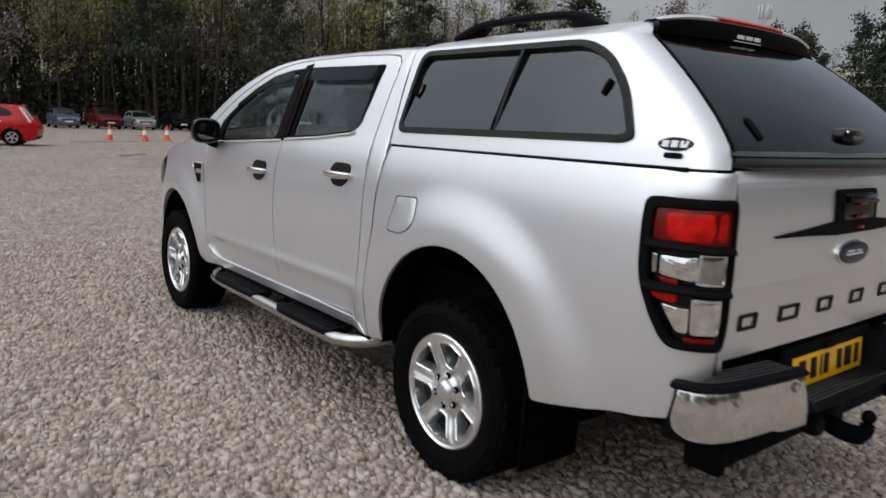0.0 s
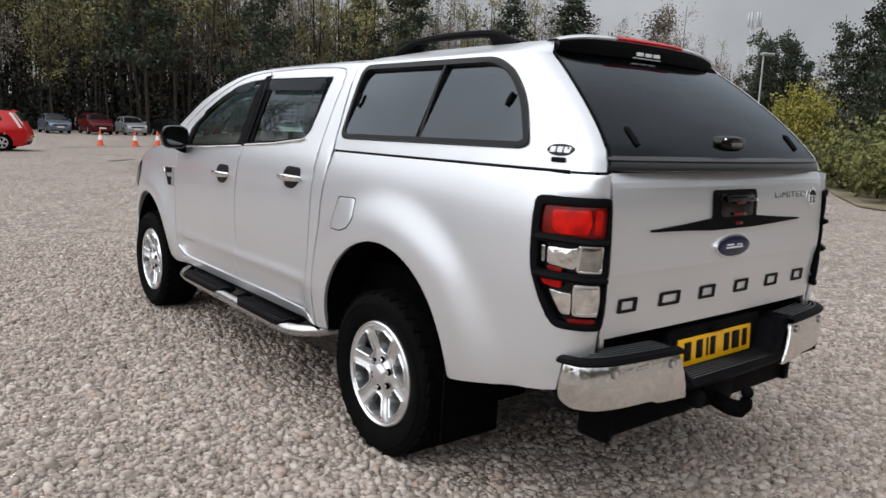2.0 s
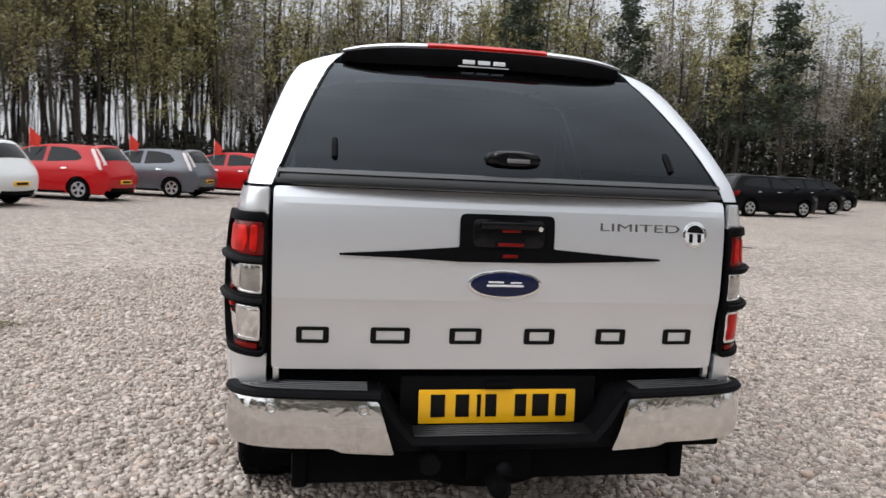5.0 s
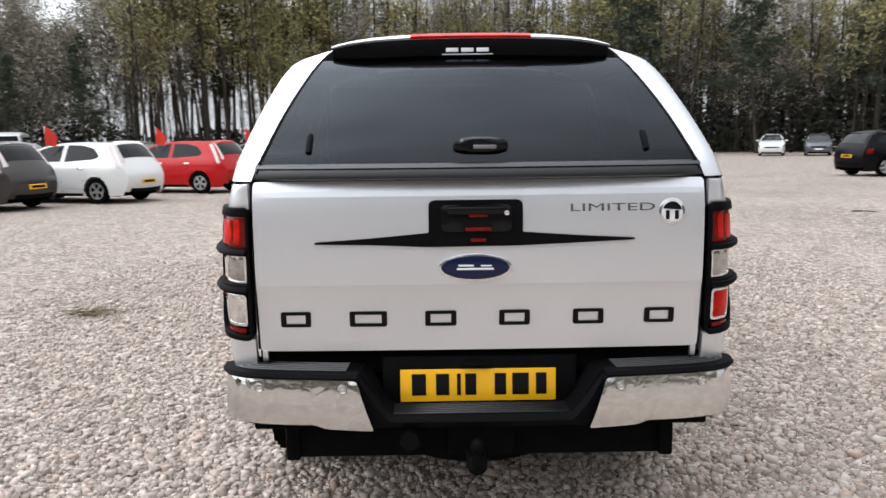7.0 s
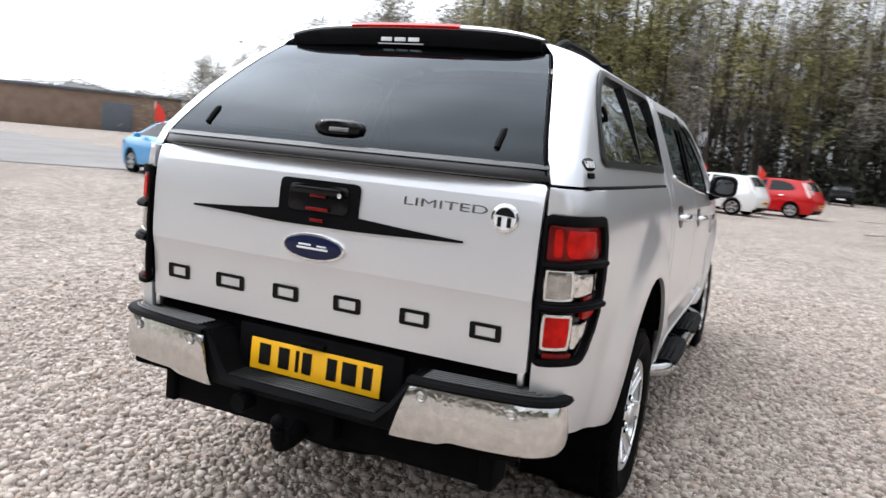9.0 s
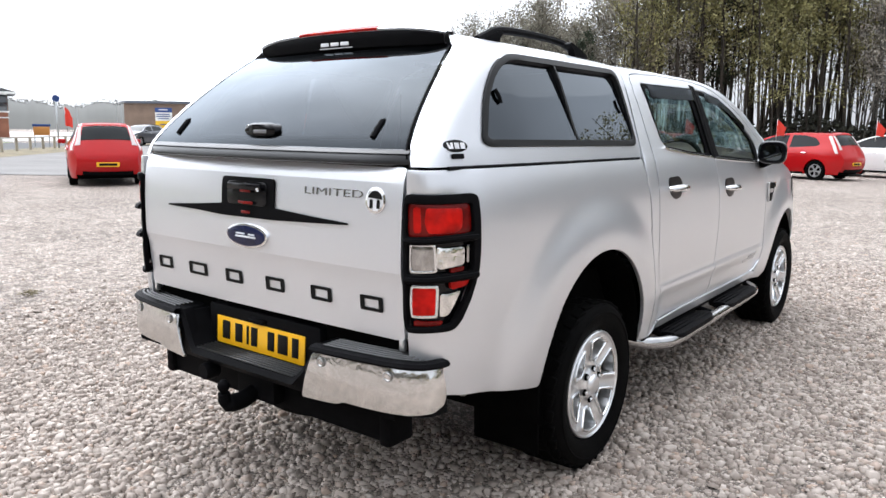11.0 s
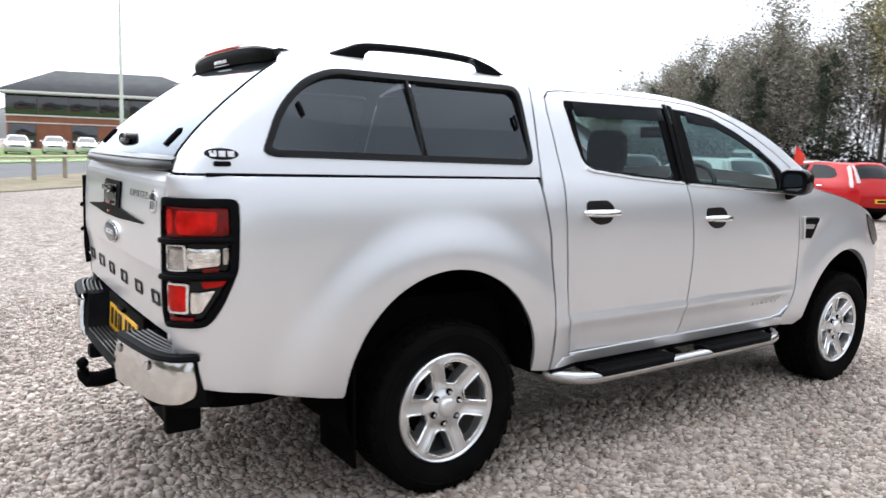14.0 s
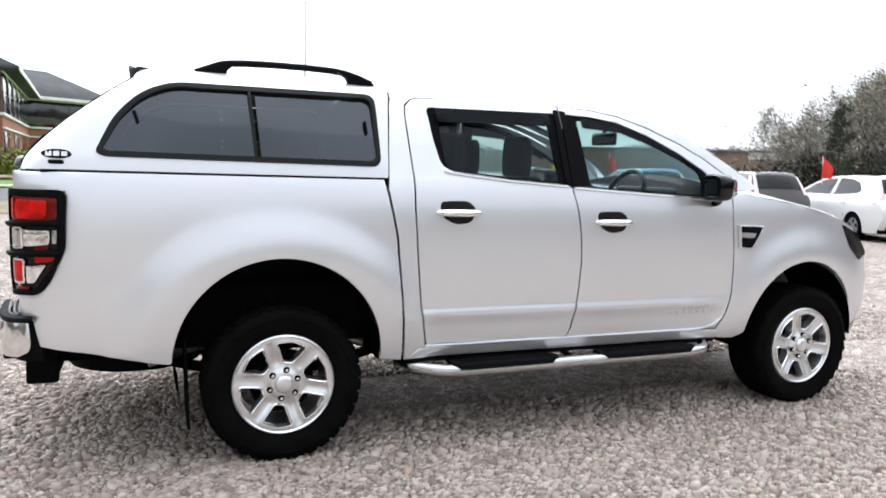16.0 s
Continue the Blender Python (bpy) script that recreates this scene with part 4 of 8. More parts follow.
def canopy():
    """Hard top over the bed: sides, roof, rear pillars, panes, spoiler and rails."""
    cx = Curve((1.350, 0.838), (1.40, 0.826), (1.46, 0.806), (1.60, 0.758), (1.72, 0.712), (1.765, 0.685), (1.80, 0.64))

    def can_x(y, z):
        return cx(z) - (0.055 * max(0, -0.45 - y) ** 2)

    prof = Curve((1.350, -1.086), (1.394, -1.072), (1.470, -1.013), (1.571, -0.909), (1.666, -0.794), (1.73, -0.709), (1.785, -0.628))
    gx = Curve((1.350, 0.732), (1.394, 0.716), (1.470, 0.688), (1.571, 0.652), (1.666, 0.613), (1.74, 0.578), (1.80, 0.542))

    def skin(s, y, z, o=0.0):
        """Side wall, which turns round the rear pillar to the edge of the glass."""
        edge = prof(z) + 0.075
        if y >= edge:
            return Vector((s * (can_x(y, z) + o), y, z))
        t = min((edge - y) / 0.14, 1.0)
        a, d = Vector((can_x(edge, z), edge, z)), Vector((gx(z), prof(z), z))
        b, c = a + Vector((-0.004, -0.055, 0)), d + Vector((0.045, 0.004, 0))
        q = a * (1 - t) ** 3 + b * 3 * t * (1 - t) ** 2 + c * 3 * t * t * (1 - t) + d * t**3
        return Vector((s * q.x, q.y, q.z))

    side = lambda s, o=0.0: (lambda y, z: skin(s, y, z, o))
    rear_line = [(prof(z) - 0.055, z) for z in (1.350, 1.38, 1.42, 1.468, 1.51, 1.56, 1.60, 1.64, 1.68, 1.72, 1.772)]
    outline = [(0.500, 1.352), (0.508, 1.50), (0.522, 1.70), (0.530, 1.772)] + list(reversed(rear_line))
    opening = rounded([(-0.795, 1.430, 0.05), (-0.722, 1.590, 0.06), (-0.612, 1.703, 0.07), (-0.482, 1.756, 0.06), (0.455, 1.759, 0.05), (0.468, 1.406, 0.05), (-0.755, 1.414, 0.05)], 0.05, 5)
    inner = rounded([(-0.763, 1.445, 0.045), (-0.697, 1.580, 0.06), (-0.597, 1.682, 0.07), (-0.478, 1.733, 0.06), (0.433, 1.736, 0.045), (0.445, 1.430, 0.045), (-0.735, 1.437, 0.045)], 0.045, 5)
    shell = part("canopy", join(*[panel(outline, side(s), 0.022, [opening], 0, flip=s < 0) for s in (1, -1)]), SILVER, truck, "silver hard canopy over the bed")
    for s in (1, -1):
        part("canopy_window_frame", panel(opening, side(s, 0.009), 0.03, [inner], 0.026, 0.003, flip=s < 0), BLACK_SATIN, shell, "black window frame")
        cut = -0.125 if s > 0 else -0.16
        for name, keep in (("sliding_pane", lambda p: p[0] <= cut), ("fixed_pane", lambda p: p[0] > cut)):
            pts = [p for p in dense(inner, 0.03)]
            half = [p for p in pts if keep(p)]
            # close the half along the pane's meeting rail
            k = max(range(len(half)), key=lambda i: (Vector(half[i]) - Vector(half[i - 1])).length)
            half = half[k:] + half[:k]
            sunk = -0.002 if name == "fixed_pane" else 0.001
            part(name, panel(half, lambda y, z: skin(s, y, z, sunk + 0.007 - 0.068 * (z - 1.43)), 0.08, flange=0, flip=s < 0), GLASS_SIDE, shell, "dark privacy glass pane")
        part("window_divider", panel([(cut - 0.007, 1.436), (cut + 0.008, 1.435), (cut - 0.015, 1.733), (cut - 0.029, 1.733)], side(s, 0.009), 0.04, flange=0.02, bevel=0.002, flip=s < 0), BLACK_SATIN, shell)
        for y, z, h, tilt in ((-0.632, 1.588, 0.048, -0.008), (0.40, 1.590, 0.06, -0.003)):
            part("window_catch", tube([side(s, 0.004)(y - tilt, z - h / 2), side(s, 0.008)(y, z), side(s, 0.004)(y + tilt, z + h / 2)], 0.0075, 8), BLACK, shell, "black window catch")
        part("canopy_seal", tube([(s * (can_x(y, 1.35) + 0.004), y, 1.3455) for y in (-1.0, -0.9, -0.8, -0.5, 0.0, 0.47)], 0.007, 6), BLACK, shell)
        ring = [(-0.94 + 0.058 * math.cos(a), 1.417 + 0.020 * math.sin(a)) for a in [2 * math.pi * k / 24 for k in range(24)]]
        bd = part("side_badge", panel(ring, side(s, 0.004), 0.02, flange=0.004, bevel=0.001, flip=s < 0), GLOSS_BLACK, shell, "small oval black badge")
        for k in (-1, 0, 1):
            part("badge_mark", panel([(-0.94 + 0.03 * k - 0.011, 1.408), (-0.94 + 0.03 * k + 0.011, 1.408), (-0.94 + 0.03 * k + 0.011, 1.427), (-0.94 + 0.03 * k - 0.011, 1.427)], side(s, 0.0065), 0.05, flange=0.002, bevel=0, flip=s < 0), BADGE_WHITE, bd)
        part("side_lock", panel(rounded([(-0.972, 1.392), (-0.912, 1.392), (-0.912, 1.376), (-0.972, 1.376)], 0.007), side(s, 0.006), 0.02, flange=0.006, bevel=0.001, flip=s < 0), BLACK, shell)
    zs = [1.350 + 0.422 * k / 18 for k in range(19)]
    vs = [k / 12 - 1 for k in range(25)]
    rows = [[Vector((v * gx(z) * 0.994, prof(z) - 0.006 - 0.035 * (1 - v * v), z)) for v in vs] for z in [1.392 + (1.775 - 1.392) * k / 14 for k in range(15)]]
    glass = part("rear_glass", grid_surface(rows, flip=True), GLASS_DARK, shell, "dark frameless rear glass")
    for s in (1, -1):
        part("glass_edge", tube([Vector((s * gx(z) * 1.0, prof(z) - 0.003, z)) for z in zs[1:]], 0.0035, 6), BLACK, shell)
    rows = []
    for v in vs:
        cyy = -1.083 - 0.048 * (1 - v * v) + 0.028 * abs(v) ** 12
        rows.append([Vector((v * 0.738, cyy + dy * (1 - 0.45 * abs(v) ** 14), z)) for dy, z in ((0.03, 1.352), (-0.022, 1.352), (-0.035, 1.357), (-0.036, 1.364), (-0.028, 1.382), (-0.016, 1.396), (-0.004, 1.402), (0.03, 1.402))])
    part("glass_bottom_rail", capped(rows), RAIL_BLACK, shell, "thick black rail under the rear glass")
    part("rail_cap", grid_surface([[Vector((v * 0.728, -1.083 - 0.048 * (1 - v * v) + 0.028 * abs(v) ** 12 + dy, z)) for dy, z in ((-0.0275, 1.3905), (-0.0145, 1.400), (-0.004, 1.4045), (0.03, 1.4045))] for v in vs], flip=True), RAIL_BLACK, shell, "glossy rail cap")
    part("pull_handle", capped([[Vector((0.008 + 0.092 * k * math.copysign(abs(math.cos(a)) ** 0.75, math.cos(a)), -1.048 - d, 1.458 + 0.029 * k * math.copysign(abs(math.sin(a)) ** 0.8, math.sin(a))))
                                 for a in [2 * math.pi * j / 20 for j in range(20)]] for k, d in ((1.0, -0.02), (1.0, 0.022), (0.94, 0.038), (0.72, 0.046))]), GLOSS_BLACK, glass, "black rear glass handle")
    part("handle_slot", block(0.020, -1.094, 1.453, 0.075, 0.006, 0.014, 0.004), SHADED_ALLOY, glass)
    part("handle_lock", moved(lathe([(0.0, 0.004), (0.007, 0.004), (0.008, 0.0)], 14, "z"), Matrix.Translation((-0.052, -1.089, 1.470)) @ pose(0, 0, 0, 90)), CHROME, glass, "small chrome lock")
    for s in (1, -1):
        part("glass_catch", tube([(s * 0.555, -1.052, 1.434), (s * 0.555, -1.060, 1.440), (s * 0.555, -1.036, 1.466), (s * 0.555, -1.012, 1.492), (s * 0.555, -0.998, 1.497)], [0.008, 0.0105, 0.011, 0.0105, 0.008], 8), BLACK, glass, "small black catch")
    # roof
    def roof_at(y, v):
        x0 = can_x(y, 1.772)
        rise = 0.092 - 0.014 * ease(0.2, 0.55, y)
        return Vector((v * x0, y, 1.772 + rise * (1 - abs(v) ** 3.2)))

    last = prof(1.772) + 0.085
    fan = [math.sin(math.pi / 2 * (j / 16 - 1)) for j in range(33)]
    part("canopy_roof", grid_surface([[roof_at(0.530 + (last - 0.530) * k / 29, v) for v in fan] for k in range(30)]), SILVER, shell)
    part("canopy_front_wall", block(0, 0.515, 1.56, 1.34, 0.03, 0.40, 0.01), SILVER, shell)
    for s in (1, -1):
        rows = []
        for k in range(9):
            t = k / 8
            a = roof_at(last, 1 - 0.28 * t)
            b = skin(1, last - 0.14 * t, 1.772)
            rows.append([Vector((s * q.x, q.y, q.z)) for q in [a.lerp(b, w) + Vector((0, -0.012, 0.012)) * math.sin(math.pi * w) * t for w in (0, 0.25, 0.5, 0.75, 1)]])
        part("roof_shoulder", grid_surface(rows, flip=s < 0), SILVER, shell)
    # spoiler: silver lip that carries on the roof, black face and belly

    def wing(sec, half, v0=-1.0, v1=1.0, n=33):
        out = []
        for k in range(n):
            v = v0 + (v1 - v0) * k / (n - 1)
            v = math.sin(math.pi / 2 * v) if v0 == -1 else v
            row = []
            for y, z in sec:
                k = min(max((z - 1.77) / 0.1, 0), 1)
                drop = 0.010 * v * v + 0.030 * abs(v) ** 5 * k - 0.014 * abs(v) ** 8 * (1 - k) + 0.042 * ease(-0.69, -0.55, y) * abs(v) ** 2.8
                row.append(Vector((v * half, y + 0.030 + 0.020 * v * v + 0.022 * abs(v) ** 6, z + 0.005 - drop)))
            out.append(row)
        return out

    sp = part("spoiler", grid_surface(wing([(-0.53, 1.866), (-0.60, 1.870), (-0.66, 1.868), (-0.695, 1.861), (-0.708, 1.851), (-0.702, 1.842)], 0.528)), SILVER, shell, "roof spoiler with silver top and black face")
    part("spoiler_face", grid_surface(wing([(-0.700, 1.850), (-0.707, 1.838), (-0.704, 1.810), (-0.696, 1.784), (-0.677, 1.774), (-0.64, 1.772), (-0.60, 1.780)], 0.520)), BLACK, sp, "black spoiler face")
    for s in (1, -1):
        e = wing([(-0.70, 1.852), (-0.707, 1.838), (-0.704, 1.810), (-0.696, 1.784), (-0.677, 1.771), (-0.58, 1.771), (-0.53, 1.80), (-0.53, 1.858)], 0.521, s, s * 0.985, 2)
        bm = bmesh.new()
        bm.faces.new([bm.verts.new(p) for p in e[0]])
        part("spoiler_end", bm, RAIL_BLACK, sp)
        part("spoiler_slot", block(s * 0.335, -0.642, 1.785, 0.115, 0.014, 0.010, 0.004), BLACK, sp)
    part("high_brake_light", grid_surface(wing([(-0.655, 1.8705), (-0.69, 1.8655), (-0.711, 1.854), (-0.706, 1.845)], 0.528, -0.43, 0.42, 14)), RED_LENS, sp, "red strip brake light")
    for x in (-0.062, -0.005, 0.052):
        part("spoiler_mark", block(x - 0.01, -0.673, 1.808, 0.046, 0.004, 0.015, 0.002), BADGE_WHITE, sp)
    part("spoiler_mark", block(-0.015, -0.666, 1.793, 0.19, 0.004, 0.004, 0.001), BADGE_WHITE, sp)
    for s in (1, -1):
        x = s * 0.485
        bar = [(-0.372, 1.826), (-0.31, 1.850), (-0.235, 1.876), (-0.1, 1.886), (0.12, 1.888), (0.32, 1.880), (0.42, 1.858), (0.500, 1.830)]
        rail = part("roof_rail", tube([Vector((x, y, z)) for y, z in [(p.x, p.y) for p in smooth_path([(a, b, 0) for a, b in bar], 4)]], 0.017, 8), BLACK, shell, "black roof rail")
        for ya in (-0.40, 0.33):
            pts = [(-0.38, 1.820), (-0.29, 1.858), (-0.215, 1.880), (-0.195, 1.870), (-0.225, 1.845), (-0.23, 1.820)] if ya < 0 else [(0.507, 1.820), (0.43, 1.854), (0.33, 1.882), (0.31, 1.872), (0.355, 1.845), (0.365, 1.820)]
            bm = panel(pts, lambda u, v: Vector((x + 0.018, u, v)), 0.05, flange=0.036, bevel=0.004, flip=ya > 0, back=True)
            bmesh.ops.recalc_face_normals(bm, faces=bm.faces[:])
            part("rail_foot", bm, BLACK, rail)


def tailgate():
    upper = Curve((0.95, -1.121), (1.003, -1.122), (1.05, -1.123), (1.20, -1.119), (1.30, -1.109), (1.348, -1.092))
    crease = 1.009

    def ty(z):
        """Upright above the crease; undercut below it, then upright again."""
        d = max(crease - z, 0.0)
        return upper(max(z, crease)) + 0.012 * (1 - math.exp(-d / 0.05)) + 0.05 * d

    def at(o=0.0):
        return lambda x, z: Vector((x, ty(z) - 0.012 * (1 - (x / 0.74) ** 2) - o, z))

    f = at()
    t = part("tailgate", panel(rounded([(-0.732, 0.783), (0.732, 0.783), (0.735, 1.348), (-0.735, 1.348)], 0.015), f, (crease - 0.783) / 12.5, flange=0.02), SILVER, truck, crease=6)
    part("tailgate_gap", block(0, -1.055, 1.07, 1.50, 0.02, 0.58, 0.003), BLACK_SATIN, t)
    swoop = [(-0.535, 1.152), (-0.35, 1.164), (-0.165, 1.180), (-0.165, 1.285, 0.022), (0.140, 1.285, 0.022), (0.140, 1.180), (0.33, 1.166), (0.505, 1.156), (0.505, 1.150), (0.30, 1.142), (0.135, 1.136), (-0.16, 1.134), (-0.34, 1.142), (-0.535, 1.146)]
    hs = part("handle_surround", panel(rounded(swoop, 0.006), at(0.008), 0.022, flange=0.012, bevel=0.004), BLACK, t, "black handle surround with swept wings")
    part("gate_handle", panel(rounded([(-0.125, 1.270), (0.105, 1.270), (0.105, 1.182), (-0.125, 1.182)], 0.02), at(0.012), 0.03, flange=0.01, bevel=0.003), GLOSS_BLACK, hs, "gloss black tailgate handle")
    part("handle_bar", block(-0.01, -1.151, 1.252, 0.19, 0.014, 0.026, 0.006), GLOSS_BLACK, hs)
    part("gate_lock", moved(lathe([(0.0, 0.0), (0.007, 0.0), (0.008, 0.006)], 14, "z"), Matrix.Translation((0.085, -1.160, 1.245)) @ pose(0, 0, 0, 90)), CHROME, hs)
    # red reflections on the handle, built as small dark red blocks
    for x, z, w in ((-0.005, 1.236, 0.06), (-0.005, 1.192, 0.085), (-0.005, 1.156, 0.05)):
        part("red_glint", block(x, -1.151, z, w, 0.004, 0.011, 0.003), RED_DARK, hs)
    ov = lambda kx, kz: [(-0.015 + kx * math.cos(a), 1.066 + kz * math.sin(a)) for a in [2 * math.pi * k / 36 for k in range(36)]]
    o = part("oval_badge", panel(ov(0.120, 0.046), at(0.010), 0.03, flange=0.010, bevel=0.004), CHROME, t, "chrome-rimmed dark blue oval badge")
    part("badge_field", panel(ov(0.111, 0.0385), at(0.0125), 0.03, flange=0.003, bevel=0.001), BADGE_BLUE, o)
    for x, w, z, h in ((-0.015, 0.120, 1.062, 0.007), (-0.045, 0.050, 1.073, 0.006), (0.020, 0.036, 1.072, 0.005)):
        part("badge_stroke", block(x, -1.1482, z, w, 0.003, h, 0.0014), BADGE_WHITE, o)
    # six wide block marks along the foot of the gate
    for x, w in ((-0.609, 0.100), (-0.369, 0.124), (-0.129, 0.104), (0.115, 0.102), (0.360, 0.102), (0.597, 0.100)):
        z0, z1, k = 0.867, 0.919, 0.014
        out = rounded([(x - w / 2, z0), (x - w / 2, z1), (x + w / 2, z1), (x + w / 2, z0)], 0.008)
        hole = [(x - w / 2 + 0.018, z0 + 0.011), (x - w / 2 + 0.018, z1 - 0.011), (x + w / 2 - 0.018, z1 - 0.011), (x + w / 2 - 0.018, z0 + 0.011)]
        part("block_mark", panel(out, at(0.0015), 0.04, [hole], 0.0025, 0, flip=True), INK, t, "black block mark")
    flat_text("LIMITED", 0.036, 0.002, LETTER_CHROME, t, "trim_lettering", Matrix.Translation((0.432, -1.1228, 1.254)) @ pose(0, 0, 0, 84.8, 0, 1.1), "small chrome lettering", width=0.275)
    circ = lambda r: [(0.626 + r * math.cos(a), 1.240 + r * math.sin(a)) for a in [2 * math.pi * k / 28 for k in range(28)]]
    r = part("round_sticker", panel(circ(0.043), at(0.004), 0.03, flange=0.003, bevel=0.001), CHROME, t, "round silver and black sticker")
    part("sticker_field", panel(circ(0.034), at(0.0055), 0.03, flange=0.002, bevel=0), BADGE_WHITE, r)
    half_moon = [(0.626 + 0.031 * math.cos(radians(d)), 1.240 + 0.031 * math.sin(radians(d))) for d in range(8, 173, 12)]
    part("sticker_mark", panel(half_moon, at(0.0075), 0.03, flange=0.002, bevel=0), INK, r)
    for x in (0.611, 0.641):
        part("sticker_mark", panel(rounded([(x - 0.006, 1.214), (x + 0.006, 1.214), (x + 0.006, 1.2425), (x - 0.006, 1.2425)], 0.002), at(0.0075), 0.03, flange=0.002, bevel=0), INK, r)
    # dark gap and cross member under the gate
    part("gate_sill", block(0, -1.04, 0.74, 1.46, 0.05, 0.10, 0.01), UNDER, truck)
    for s in (1, -1):
        part("gate_buffer", block(s * 0.718, -1.092, 0.768, 0.02, 0.02, 0.04, 0.005), ALLOY, truck)


def rear_bumper():
    """Step bumper: black core with ribbed pads, mottled chrome corners, plate and sensors."""
    def plan(u):
        # u: distance along from the middle line, round the corner and forward
        if u < 0.66:
            return Vector((u, -1.232 + 0.035 * (u / 0.66) ** 3, 0)), Vector((0.1 * (u / 0.66) ** 2, -1, 0)).normalized()
        t = (u - 0.66) / 0.34
        w = [(1 - t) ** 3, 3 * t * (1 - t) ** 2, 3 * t * t * (1 - t), t**3]
        p = [Vector((0.66, -1.197, 0)), Vector((0.785, -1.184, 0)), Vector((0.858, -1.150, 0)), Vector((0.846, -1.050, 0))]
        q = sum((p[i] * w[i] for i in range(4)), Vector())
        n = Vector((ease(0.1, 0.8, t) + 0.12, -1 + ease(0.2, 0.95, t), 0)).normalized()
        return q, n

    def at(s, o):
        def f(u, z):
            q, n = plan(u)
            bulge = 0.016 * (1 - ((z - 0.625) / 0.11) ** 2)
            return Vector((s * (q.x + n.x * (o + bulge)), q.y + n.y * (o + bulge), z))
        return f

    core = []
    for k in range(41):
        u = -1.0 + 2.0 * k / 40
        q, n = plan(abs(u))
        x = math.copysign(q.x, u)
        drop = ease(0.42, 0.30, abs(u))
        top = 0.736 - 0.141 * drop
        core.append([Vector((x * 0.985, q.y + 0.02, 0.545)), Vector((x * 0.992, q.y + 0.012 - 0.01 * drop, 0.57)), Vector((x * 0.995, q.y + 0.010 - 0.02 * drop, top - 0.02)), Vector((x * 0.985, q.y + 0.025 - 0.02 * drop, top)),
                     Vector((x * 0.93, min(q.y + 0.13, -1.0), top)), Vector((x * 0.92, min(q.y + 0.14, -0.99), 0.545))])
    b = part("rear_bumper", capped(core), BLACK, truck, "black step bumper with chrome corners")
    for s in (1, -1):
        shape = rounded([(0.405, 0.714, 0.012), (0.70, 0.718), (0.955, 0.722, 0.012), (0.968, 0.63), (0.960, 0.594, 0.03), (0.90, 0.572), (0.80, 0.566), (0.66, 0.564), (0.545, 0.566), (0.51, 0.552), (0.352, 0.545, 0.008)], 0.01)
        part("chrome_corner", panel(shape, at(s, 0.004), 0.022, flange=0.014, bevel=0.004, flip=s < 0), CHROME_MOTTLED, b, "chrome bumper corner mottled like reflected gravel")
        for u in (0.450, 0.722):
            q, n = plan(u)
            p = at(s, 0.004)(u, 0.689)
            m = Matrix.Translation(p) @ Vector((s * n.x, n.y, 0)).to_track_quat("Z", "Y").to_matrix().to_4x4()
            part("parking_sensor", moved(lathe([(0.0, 0.007), (0.008, 0.007), (0.009, 0.004), (0.0125, 0.006), (0.014, 0.0)], 16, "z"), m), CHROME_MOTTLED, b, "round parking sensor")
            part("sensor_ring", moved(lathe([(0.0135, 0.0065), (0.0145, 0.0075), (0.0165, 0.006), (0.017, 0.0)], 18, "z"), m), STEEL, b)
        for k in range(5):
            o = -0.028 - 0.019 * k
            part("pad_rib", tube([at(s, o)(u, 0.625).xy.to_3d() + Vector((0, 0, 0.7425)) for u in (0.44, 0.52, 0.60, 0.68, 0.75, 0.82 - 0.01 * k, 0.88 - 0.02 * k)], 0.0042, 6), RIB, b, "scuffed grey tread rib")
        rows = [[at(s, o)(u, 0.63).xy.to_3d() + Vector((0, 0, z)) for o, z in ((-0.012, 0.716), (0.004, 0.719), (0.010, 0.728), (0.002, 0.738), (-0.03, 0.742))] for u in [0.40 + 0.58 * k / 20 for k in range(21)]]
        part("top_pad", grid_surface(rows, flip=s > 0), BLACK, b)
        # sloping cheek from the pad down to the step
        part("step_cheek", panel([(-1.205, 0.736), (-1.08, 0.736), (-1.08, 0.585), (-1.22, 0.585)], lambda y, z, s=s: Vector((s * (0.30 + (z - 0.585) * 0.62), y, z)), 0.05, flange=0.01, flip=s > 0), BLACK, b)
    for k in range(7):
        part("step_rib", tube([(-0.29, -1.118 - 0.017 * k, 0.5985), (0.29, -1.118 - 0.017 * k, 0.5985)], 0.0042, 6), RIB, b, "scuffed grey tread rib")
    b.location = (0, 0.030, -0.006)
    plate = part("number_plate", block(-0.006, -1.104, 0.657, 0.525, 0.006, 0.111, 0.003, rot=(-3, 0, 0)), YELLOW, truck, "yellow number plate with black bars")
    for x, w in ((-0.165, 0.066), (-0.085, 0.062), (-0.030, 0.018), (0.010, 0.052), (0.110, 0.054), (0.178, 0.078), (0.248, 0.05)):
        part("plate_bar", block(x - 0.041, -1.1085, 0.661, w * 0.72, 0.002, 0.074, 0.001, rot=(-3, 0, 0)), INK, plate)
    part("plate_bar", block(0.0, -1.108, 0.610, 0.07, 0.002, 0.006, 0.0005), INK, plate)
    part("plate_bracket", block(0, -1.103, 0.678, 0.66, 0.05, 0.17, 0.012), BLACK, b)
    part("plate_lamp", block(-0.01, -1.13, 0.735, 0.09, 0.035, 0.018, 0.006), BLACK, b)
    # tow bar
    tow = part("tow_bar", block(0.0, -1.030, 0.464, 1.30, 0.10, 0.14, 0.012), STEEL_BLACK, truck, "black steel tow bar with ball hitch")
    part("tow_plate", block(0.0, -1.105, 0.475, 0.22, 0.06, 0.11, 0.008), STEEL_BLACK, tow)
